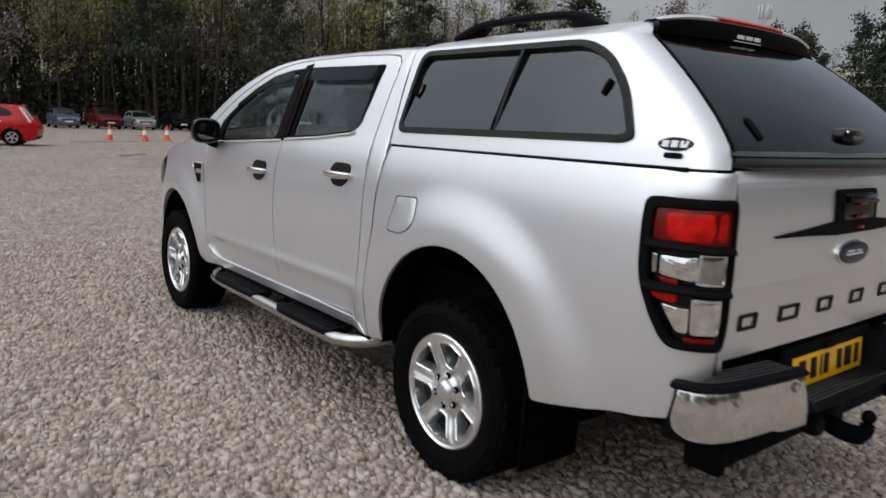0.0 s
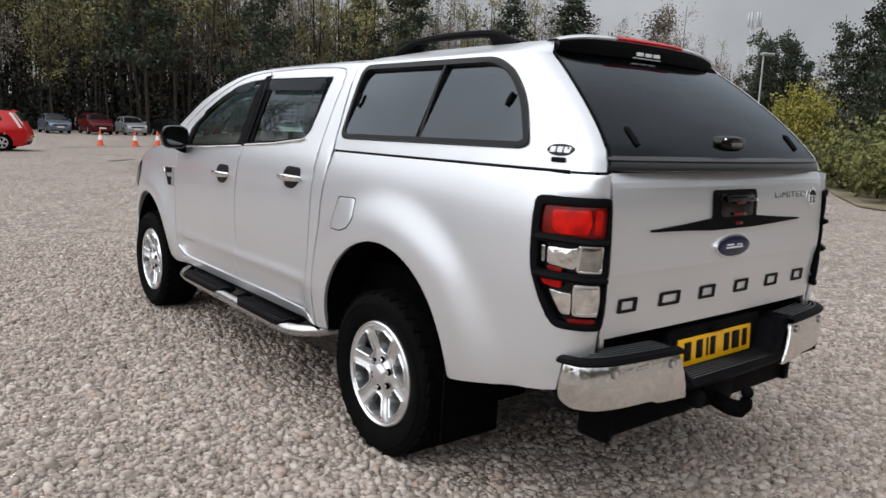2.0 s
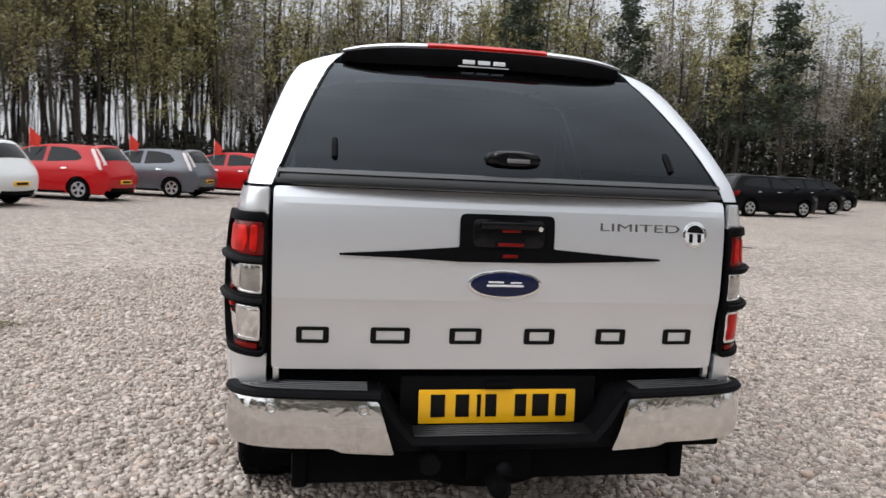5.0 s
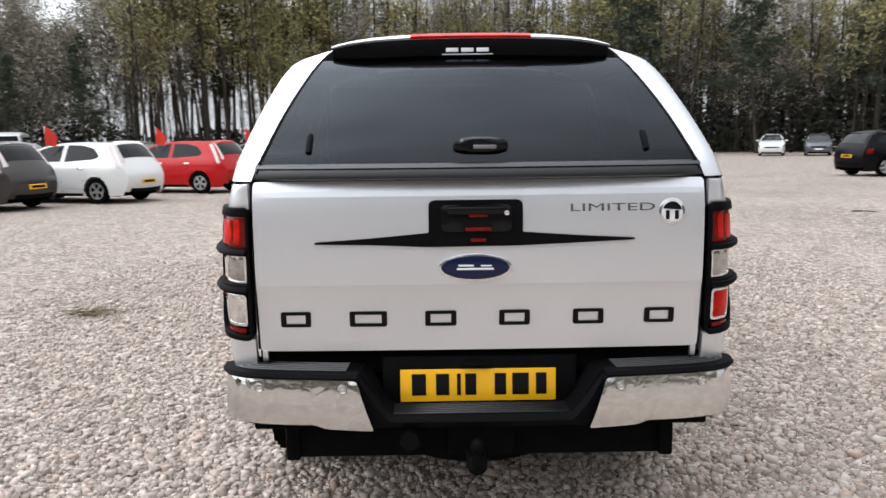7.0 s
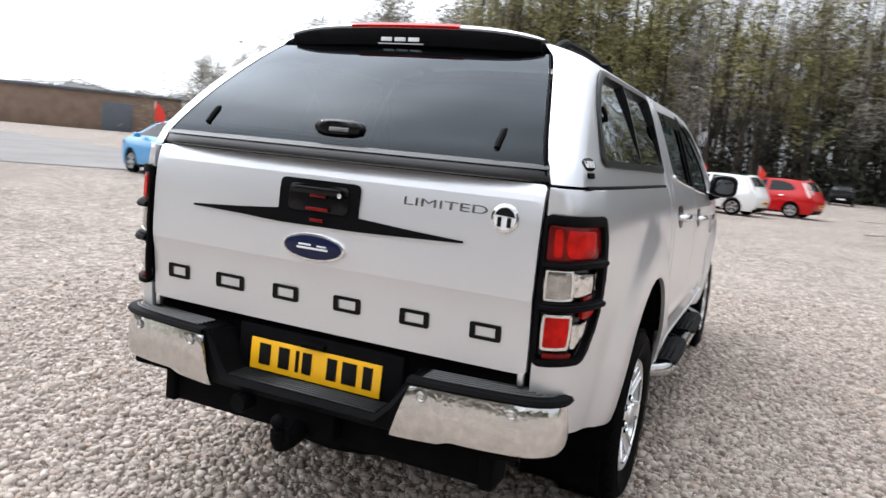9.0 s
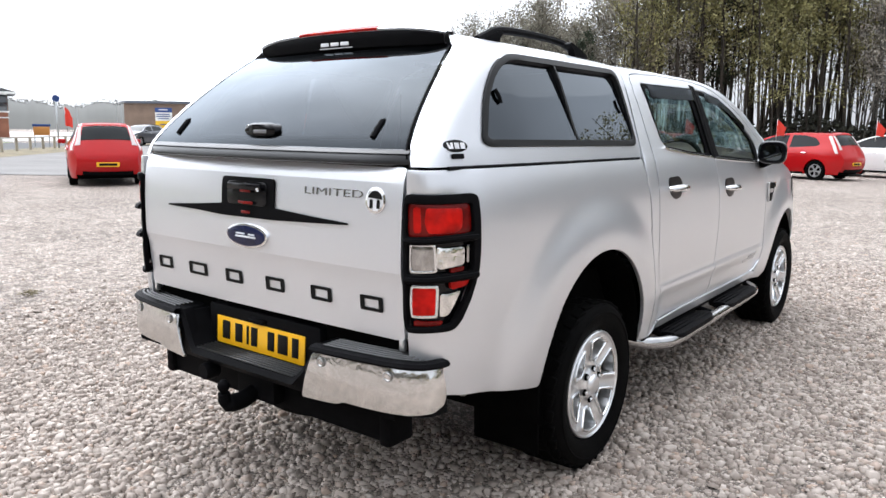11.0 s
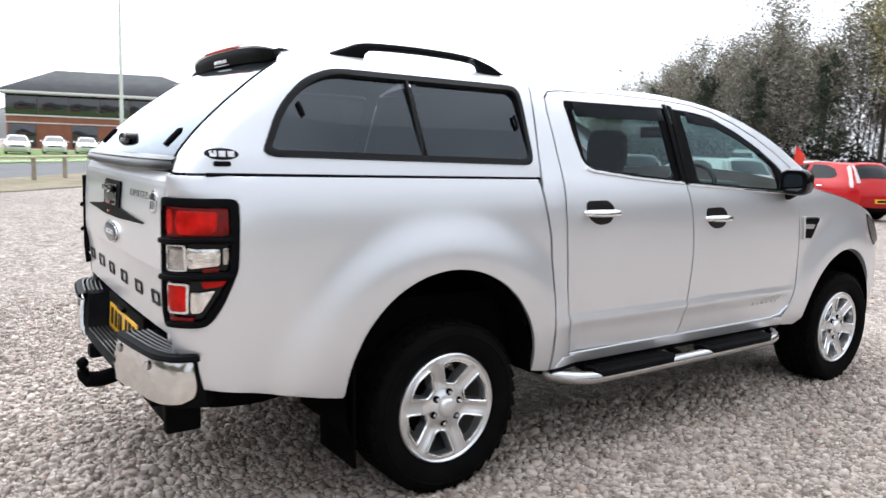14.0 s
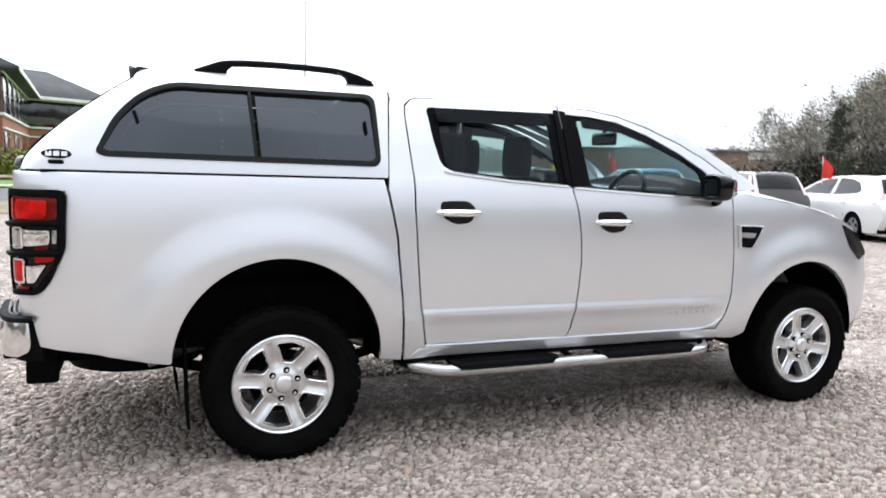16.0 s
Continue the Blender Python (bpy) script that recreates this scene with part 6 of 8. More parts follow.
# ---- parked cars ----
class Shape:
    """Outline and width of a car body; forward is +y."""

    def __init__(self, top, half, belt, roof_x, arch, wheel_r, glass, pillar, rear_glass, front_glass):
        self.top, self.half, self.belt, self.roof_x = top, half, belt, roof_x
        self.arch, self.wheel_r, self.glass, self.pillar = arch, wheel_r, glass, pillar
        self.rear_glass, self.front_glass = rear_glass, front_glass
        zt = max(p[1] for p in top)
        self.prof = Curve((0.15, half - 0.07), (0.32, half - 0.02), (0.50, half - 0.002), (0.70, half), (belt - 0.12, half - 0.01), (belt, half - 0.055), (belt + 0.10, half - 0.115), (zt - 0.05, roof_x), (zt + 0.02, roof_x - 0.05))
        self.y0, self.y1 = min(p[0] for p in top), max(p[0] for p in top)

    def x(self, y, z):
        w = self.prof(z)
        for end in (self.y0, self.y1):
            d = abs(y - end)
            if d < 0.75:
                w -= 0.19 * (1 - d / 0.75) ** 2.6
        return max(w, 0.3)


LEAF = Shape([(-2.10, 0.30), (-2.16, 0.42), (-2.20, 0.56), (-2.20, 0.72), (-2.13, 0.86), (-2.06, 0.98), (-1.99, 1.10), (-1.89, 1.25), (-1.78, 1.40), (-1.70, 1.475), (-1.62, 1.50), (-1.2, 1.525), (-0.7, 1.54), (-0.2, 1.53),
              (0.2, 1.48), (0.55, 1.375), (0.9, 1.22), (1.2, 1.08), (1.5, 1.01), (1.85, 0.92), (2.08, 0.80), (2.20, 0.62), (2.20, 0.42), (2.14, 0.28)],
             0.875, 0.98, 0.57, (-1.36, 1.34), 0.316, [(1.08, 1.04), (0.62, 1.26), (0.22, 1.405), (-0.30, 1.455), (-0.85, 1.445), (-1.22, 1.36), (-1.42, 1.17), (-1.30, 1.10), (-0.5, 1.045)], (-0.38, -0.29), (6.2, 8.6), (14.3, 17.2))
SUV = Shape([(-2.10, 0.34), (-2.16, 0.48), (-2.18, 0.75), (-2.12, 0.98), (-2.04, 1.12), (-1.88, 1.36), (-1.76, 1.50), (-1.5, 1.57), (-0.8, 1.60), (-0.1, 1.585), (0.25, 1.52), (0.65, 1.34), (1.02, 1.14), (1.35, 1.06), (1.8, 0.99),
             (2.06, 0.88), (2.17, 0.70), (2.17, 0.44), (2.1, 0.32)],
            0.90, 1.06, 0.60, (-1.32, 1.33), 0.345, [(0.92, 1.12), (0.58, 1.30), (0.22, 1.445), (-0.30, 1.505), (-0.95, 1.495), (-1.40, 1.42), (-1.66, 1.22), (-1.3, 1.17), (-0.4, 1.12)], (-0.36, -0.27), (4.2, 6.3), (9.6, 12.2))
HATCH = Shape([(-1.95, 0.28), (-2.0, 0.42), (-2.03, 0.66), (-1.97, 0.86), (-1.92, 0.98), (-1.72, 1.26), (-1.58, 1.38), (-1.3, 1.44), (-0.7, 1.46), (-0.1, 1.44), (0.25, 1.37), (0.65, 1.17), (0.98, 1.0), (1.3, 0.93), (1.8, 0.85),
               (2.08, 0.74), (2.18, 0.58), (2.18, 0.40), (2.1, 0.26)],
              0.865, 0.95, 0.56, (-1.30, 1.34), 0.312, [(0.86, 0.99), (0.55, 1.17), (0.22, 1.31), (-0.30, 1.375), (-0.9, 1.365), (-1.28, 1.28), (-1.48, 1.10), (-1.2, 1.05), (-0.4, 1.01)], (-0.36, -0.27), (4.2, 6.3), (9.6, 12.2))


def strip_point(sh, path, i, v, lift=0.0, crown=0.07):
    """A place on the skin that runs over the car from tail to nose."""
    k = min(int(i), len(path) - 2)
    t = i - k
    a, b = Vector(path[k]), Vector(path[k + 1])
    p = a.lerp(b, t)
    nrm = Vector((-(b - a).y, (b - a).x)).normalized()
    c = crown * (0.45 if abs(nrm.y) > 0.8 else 1.0)
    w = 1 - abs(v) ** 2.6
    return Vector((v * sh.x(p.x, p.y), p.x + nrm.x * (c * w + lift), p.y + nrm.y * (c * w + lift)))


def car(name, sh, paint, label, flag=False, leaf=False):
    root = tagged(new(name), label, "car", group="parked cars")
    lower = [(p[0], p[1] - 0.03 if p[1] > 0.6 else p[1]) for p in sh.top]
    r = sh.wheel_r + 0.05
    sill = 0.20
    bottom = []
    for cy in reversed(sh.arch):
        h = math.degrees(math.asin((sill - sh.wheel_r) / r))
        bottom += arc(cy, sh.wheel_r, r, h, 180 - h, 10)
    outline = lower + [(lower[-1][0] - 0.05, sill)] + bottom + [(lower[0][0] + 0.05, sill)]
    body = None
    for s in (1, -1):
        f = lambda o: (lambda y, z: Vector((s * (sh.x(y, z) + o), y, z)))
        bm = panel(outline, f(0.0), 0.11, flange=0.03, bevel=0, flip=s < 0)
        pb = part("body_side", bm, paint, root)
        body = body or pb
        g = rounded(sh.glass, 0.05, 3)
        a, b = sh.pillar
        front = [p for p in dense(g, 0.06) if p[0] >= b]
        rear = [p for p in dense(g, 0.06) if p[0] <= a]
        for nm, pts in (("front_side_window", front), ("rear_side_window", rear)):
            k = max(range(len(pts)), key=lambda i: (Vector(pts[i]) - Vector(pts[i - 1])).length)
            part(nm, panel(pts[k:] + pts[:k], f(0.006), 0.15, flange=0, flip=s < 0), CAR_GLASS, root)
        for y in (0.0, -0.95):
            z = sh.belt - 0.10
            part("door_handle", tube([f(0.012)(y - 0.09, z), f(0.03)(y, z), f(0.012)(y + 0.09, z)], 0.016, 6), CHROME, root)
        for y in (0.68, -0.34, -1.0 if leaf else -1.05):
            part("door_gap", tube([f(0.001)(y, 0.30), f(0.001)(y, 0.6), f(0.001)(y - 0.02, sh.belt - 0.02)], 0.006, 4), BLACK_SATIN, root)
        m = part("door_mirror", moved(block(0, 0, 0, 0.20, 0.11, 0.13, 0.04, 2), Matrix.Translation((s * (sh.half + 0.08), 0.78, sh.belt + 0.07))), paint, root)
        part("sill_moulding", panel([(-0.95, 0.19), (0.95, 0.19), (0.95, 0.26), (-0.95, 0.26)], f(0.006), 0.3, flange=0.02, bevel=0, flip=s < 0), BLACK, root)
        if leaf:
            lamp = rounded([(-1.66, 1.45), (-1.73, 1.40), (-1.93, 1.08), (-2.04, 0.88), (-1.96, 0.88), (-1.82, 1.10), (-1.60, 1.42)], 0.02)
            part("tail_lamp", panel(lamp, f(0.010), 0.05, flange=0.02, bevel=0, flip=s < 0), CAR_LAMP, root, "tall pale tail lamp")
            rows = [[strip_point(sh, lower, 5.3 + 3.4 * i / 8, s * (0.985 - w * (0.17 - 0.08 * i / 8)), 0.010 + 0.012 * math.sin(math.pi * w)) for w in (0, 0.33, 0.66, 1)] for i in range(9)]
            part("rear_lamp", grid_surface(rows, flip=s > 0), CAR_LAMP, root, "tall pale tail lamp")
        else:
            part("tail_lamp", panel(rounded([(-1.85, 1.0), (-2.06, 0.98), (-2.08, 0.80), (-1.88, 0.82)], 0.03), f(0.010), 0.05, flange=0.02, bevel=0, flip=s < 0), RED_DARK, root, "red tail lamp")
        part("headlamp", panel(rounded([(1.62, 0.86), (1.98, 0.80), (2.10, 0.68), (1.85, 0.70)], 0.03), f(0.010), 0.05, flange=0.02, bevel=0, flip=s < 0), CLEAR_LENS, root, "clear headlamp")
        for cy in sh.arch:
            m = Matrix.Translation((s * (sh.half - 0.10), cy, sh.wheel_r)) @ (Matrix() if s > 0 else pose(0, 0, 0, 0, 0, 180))
            R = sh.wheel_r
            ty = part("wheel", moved(lathe([(R * 0.66, -0.10), (R * 0.8, -0.115), (R * 0.95, -0.11), (R, -0.085), (R, 0.055), (R * 0.95, 0.08), (R * 0.8, 0.085), (R * 0.68, 0.072), (R * 0.64, 0.05)], 24), m), RUBBER, root, "dark tyre on a bright alloy wheel")
            spokes = []
            for k in range(5):
                a0 = radians(72 * k + 18)
                spokes.append([(rr * R * math.cos(a0 + radians(da)), rr * R * math.sin(a0 + radians(da))) for rr, da in ((0.22, -24), (0.22, 24), (0.56, 21), (0.58, 0), (0.56, -21))])
            ring = [(0.66 * R * math.cos(2 * math.pi * k / 28), 0.66 * R * math.sin(2 * math.pi * k / 28)) for k in range(28)]
            part("alloy_rim", panel(ring, lambda u, v: m @ Vector((0.062, u, v)), 0.08, spokes, 0.02, 0), CAR_RIM, ty)
            part("wheel_well", moved(lathe([(0.0, -0.02), (R * 0.64, -0.02)], 20), m), UNDER, ty)
    path = lower
    n = len(path) - 1
    vs = [math.sin(math.pi / 2 * (j / 8 - 1)) for j in range(17)]
    part("body_shell", grid_surface([[strip_point(sh, path, min(i * 0.5, n - 1e-4), v) for v in vs] for i in range(2 * n + 1)]), paint, root)
    for nm, (a, b), wide in (("rear_window", sh.rear_glass, 0.84), ("windscreen", sh.front_glass, 0.92)):
        part(nm, grid_surface([[strip_point(sh, path, a + (b - a) * i / 5, v * wide, 0.008) for v in vs] for i in range(6)]), CAR_GLASS, root)
    part("underside", block(0, 0, 0.26, 1.45, 3.9, 0.16, 0.05), UNDER, root)
    for cy in sh.arch:
        part("axle_well", block(0, cy, 0.42, 1.40, 0.62, 0.34, 0.1), UNDER, root)
    back = strip_point(sh, path, 1.9 if leaf else 2.4, 0.0, 0.012)
    pl = part("rear_plate", block(back.x, back.y, 0.54 if leaf else 0.72, 0.52, 0.02, 0.11, 0.006, rot=(-6, 0, 0)), YELLOW, root, "yellow number plate")
    part("plate_bar", block(back.x, back.y - 0.011, 0.54 if leaf else 0.72, 0.40, 0.004, 0.06, 0.002, rot=(-6, 0, 0)), INK, pl)
    nose = strip_point(sh, path, n - 1.6, 0.0, 0.012)
    pl = part("front_plate", block(nose.x, nose.y, 0.50, 0.52, 0.02, 0.11, 0.006), PLATE_WHITE, root, "white number plate")
    part("grille", block(nose.x, nose.y - 0.02, 0.64, 1.0, 0.04, 0.10, 0.02), BLACK, root)
    part("rear_bumper_insert", grid_surface([[strip_point(sh, path, (0.02 if leaf else 0.2) + (0.8 if leaf else 1.0) * i / 3, v * 0.8, 0.008) for v in vs] for i in range(4)]), BLACK, root)
    part("roof_spoiler", grid_surface([[strip_point(sh, path, (8.55 if leaf else 6.3) + 1.2 * i / 3, v * 0.86, 0.02 + 0.012 * i) for v in vs] for i in range(4)]), paint, root)
    if flag:
        fl = part("flag_pole", tube([(-sh.half + 0.08, 0.10, sh.belt + 0.30), (-sh.half + 0.02, 0.06, 1.98)], 0.008, 6), WHITE_PAINT, root)
        rows = []
        for i in range(7):
            t = i / 6
            rows.append([Vector((-sh.half + 0.03 + 0.03 * math.sin(5 * t) + 0.20 * t, 0.07 - 0.24 * t * (1 - 0.3 * k), 1.96 - 0.50 * k - 0.24 * t * (1 - k) - 0.05 * t)) for k in (0, 0.25, 0.5, 0.75, 1.0)])
        part("flag", grid_surface(rows), FLAG, fl, "small red pennant flag")
    return root


CAR_LAMP = material("pale_tail_lamp", (0.60, 0.52, 0.50), 0.2, coat=1.0)


def recolour(root, old, paint):
    """Gives a copied car its own paint, held by the objects rather than by the shared meshes."""
    for o in root.children_recursive:
        if o.type == "MESH" and o.data.materials[0] == old:
            o.material_slots[0].link = "OBJECT"
            o.material_slots[0].material = paint


def park(proto, old, spots):
    for x, y, turn, paint, label in spots:
        c = copy_thing(proto, pose(x, y, 0, 0, 0, turn))
        tagged(c, label)
        recolour(c, old, paint)


def parked_cars():
    leaf = car("hatchback_car", LEAF, CAR_RED, "red electric hatchback with a red flag, parked on gravel", flag=True, leaf=True)
    leaf.matrix_basis = pose(0.72, 30.6, 0, 0, 0, 72)
    words = "%s electric hatchback with a red flag on its window"
    park(leaf, CAR_RED, [(-1.3, 27.6, 72, CAR_WHITE, words % "white"), (-3.9, 24.9, 72, CAR_RED, words % "red"), (-6.2, 22.55, 72, CAR_GREY, words % "grey"), (-8.05, 19.4, 72, CAR_RED, words % "red"),
                         (-9.6, 16.1, 73, CAR_WHITE, words % "white"), (-11.4, 14.0, 76, CAR_BROWN, words % "bronze-grey"), (-13.5, 12.3, 73, CAR_BLUE, words % "bright blue"), (-17.3, 7.45, 65, CAR_RED, words % "red")])
    suv = car("suv_car", SUV, CAR_BLACK, "black crossover car parked on gravel")
    suv.matrix_basis = pose(16.95, 23.6, 0, 0, 0, -80)
    park(suv, CAR_BLACK, [(12.5, 60.5, 180, CAR_DARKRED, "dark red crossover facing out from the trees"), (5.6, 61.5, 176, CAR_BLACK, "black crossover facing out from the trees"),
                          (28.4, 51.6, 154, CAR_GREY, "dark grey crossover facing out from the trees"), (25.4, 52.6, 155, CAR_WHITE, "white crossover facing out from the trees"),
                          (24.7, 16.4, 57, CAR_BLACK, "black crossover beside the verge"), (21.0, 27.2, -80, CAR_BLACK, "black crossover in the far row"), (24.9, 31.2, -80, CAR_BLACK, "black crossover at the end of the far row"), (26.2, 18.75, 57, CAR_BLACK, "black crossover beside another black car"), (-16.5, 26.0, 252, CAR_GREY, "grey crossover behind the flagged cars"),
                          (-13.2, 30.0, 252, CAR_WHITE, "white crossover behind the flagged cars"), (-52.0, 29.0, 205, CAR_GREY, "dark grey car near the fence's far end"), (32.2, 31.6, 140, CAR_BLACK, "black crossover near the trees")])
    hatch = car("small_hatchback_car", HATCH, CAR_STEEL, "blue-grey hatchback facing out from the trees")
    hatch.matrix_basis = pose(9.6, 60.6, 0, 0, 0, 180)
    park(hatch, CAR_STEEL, [(15.2, 60.6, 178, CAR_SILVER, "pale silver hatchback facing out from the trees"), (18.3, 61.0, 178, CAR_BLACK, "black hatchback facing out from the trees"), (21.6, 58.6, 174, CAR_DARKRED, "dark red hatchback facing out from the trees"),
                            (27.7, 21.1, 57, CAR_BLACK, "black hatchback beside the verge"), (36.6, 33.0, 140, CAR_GREY, "grey hatchback near the trees"), (-10.6, 33.6, 252, CAR_RED, "red hatchback behind the flagged cars"),
                            (-19.8, 22.6, 252, CAR_SILVER, "silver hatchback behind the flagged cars"), (-59.2, 1.2, -95, CAR_RED, "red hatchback parked by the offices"), (-61.5, 4.0, -95, CAR_WHITE, "white hatchback parked by the offices"),
                            (-57.0, -4.5, 20, CAR_BLACK, "black hatchback parked by the offices"), (-64.5, 6.9, -96, CAR_WHITE, "white hatchback facing the road by the offices"), (-67.7, 9.8, -97, CAR_WHITE, "white hatchback facing the road by the offices")])


def minibus(x, y, turn):
    root = tagged(new("minibus"), "white minibus parked behind the cars", "minibus", group="parked cars")
    rows = []
    for yy, zt, w in ((-2.9, 2.1, 0.93), (-2.8, 2.35, 0.97), (-2.0, 2.42, 1.0), (1.2, 2.42, 1.0), (1.9, 2.2, 0.98), (2.4, 1.35, 0.95), (2.95, 1.15, 0.9), (3.05, 0.7, 0.88)):
        rows.append([Vector((sx * w * k, yy, z)) for sx, k, z in ((-1, 1, 0.35), (-1, 1.0, 1.1 if zt > 1.3 else zt * 0.8), (-1, 0.88, zt - 0.12), (-1, 0.7, zt), (1, 0.7, zt), (1, 0.88, zt - 0.12), (1, 1.0, 1.1 if zt > 1.3 else zt * 0.8), (1, 1, 0.35))])
    part("body", capped(rows), CAR_WHITE, root)
    for s in (1, -1):
        for a, b in ((-2.5, -1.3), (-1.2, 0.0), (0.1, 1.3)):
            part("side_window", panel(rounded([(a, 1.4), (b, 1.4), (b, 2.05), (a, 2.05)], 0.08), lambda u, v: Vector((s * (1.0 - 0.12 * (v - 1.1) / 1.2 + 0.012), u, v)), 0.3, flange=0.02, bevel=0, flip=s < 0), CAR_GLASS, root)
        for yy in (-1.8, 2.0):
            part("wheel", moved(lathe([(0.0, 0.05), (0.2, 0.05), (0.34, 0.04), (0.35, -0.1), (0.2, -0.12)], 20), Matrix.Translation((s * 0.9, yy, 0.35)) @ (Matrix() if s > 0 else pose(0, 0, 0, 0, 0, 180))), RUBBER, root)
    part("rear_window", block(0, -2.87, 1.75, 1.5, 0.04, 0.55, 0.05), CAR_GLASS, root)
    part("windscreen", block(0, 2.17, 1.78, 1.6, 0.04, 0.78, 0.05, rot=(-32, 0, 0)), CAR_GLASS, root)
    root.matrix_basis = pose(x, y, 0, 0, 0, turn)


def cones():
    root = tagged(new("traffic_cone"), "orange and white traffic cone on the gravel", "traffic cone", group="traffic cones")
    part("base", block(0, 0, 0.02, 0.40, 0.40, 0.04, 0.015), CONE_ORANGE, root)
    prof = Curve((0.04, 0.145), (0.75, 0.028))
    for nm, a, b, mat in (("lower_band", 0.04, 0.28, CONE_ORANGE), ("white_band", 0.28, 0.52, WHITE_PAINT), ("upper_band", 0.52, 0.75, CONE_ORANGE)):
        part(nm, lathe([(prof(a), a), (prof((a + b) / 2), (a + b) / 2), (prof(b), b)] + ([(0.0, b)] if b > 0.7 else []), 20, "z"), mat, root)
    root.matrix_basis = pose(6.95, 36.5, 0)
    for x, y in ((8.65, 36.7), (10.05, 37.6), (12.4, 33.0)):
        copy_thing(root, pose(x, y, 0, 0, 0, x * 30))


OLD_RUBBER = material("dusty_rubber", (0.10, 0.09, 0.08), 0.9, vary=0.3, scale=3)


def litter():
    """Rubber strips by the cones, a dry weed and a few twigs on the gravel."""
    for (x0, y0), (x1, y1) in (((4.6, 33.5), (8.4, 35.4)), ((3.9, 23.0), (5.0, 24.3)), ((9.4, 33.7), (11.9, 33.2)), ((8.5, 35.9), (9.9, 36.2))):
        strip = tagged(new("rubber_strip"), "long flat dusty rubber strip lying on the gravel", "strip", group="rubber strips")
        part("strip", block((x0 + x1) / 2, (y0 + y1) / 2, 0.008, math.hypot(x1 - x0, y1 - y0), 0.16, 0.016, 0.006, rot=(0, 0, math.degrees(math.atan2(y1 - y0, x1 - x0)))), OLD_RUBBER, strip)
    g = np.random.default_rng(31)
    for nm, lab, cx, cy, n, reach in (("dry_weed", "flattened dry weed stems on the gravel", -3.15, 2.8, 60, 0.30), ("dry_weed", "small patch of dry weeds in the gravel", -4.4, -0.1, 22, 0.18)):
        V, F = [], []
        for _ in range(n):
            a = g.uniform(0, 2 * math.pi)
            r = reach * g.uniform(0.4, 1.0)
            q = g.normal(0, 0.05, 2)
            limb(V, F, [np.array([q[0], q[1], 0.008]), np.array([q[0] + r * 0.5 * math.cos(a), q[1] + r * 0.35 * math.sin(a), 0.035]), np.array([q[0] + r * math.cos(a), q[1] + r * 0.6 * math.sin(a), 0.014])], 0.004, 0.002, 4)
        ob = tagged(new(nm, raw_mesh(nm, V, F, LEAF_DEEP)), lab, "weed", kind="stuff")
        ob.matrix_basis = pose(cx, cy, 0.01)
    V, F = [], []
    limb(V, F, [np.array([0, 0, 0.012]), np.array([0.18, -0.06, 0.02]), np.array([0.36, -0.2, 0.012])], 0.014, 0.009, 6)
    ob = tagged(new("stick", raw_mesh("stick", V, F, BARK)), "short broken stick lying on the gravel", "stick")
    ob.matrix_basis = pose(7.95, 10.7, 0)


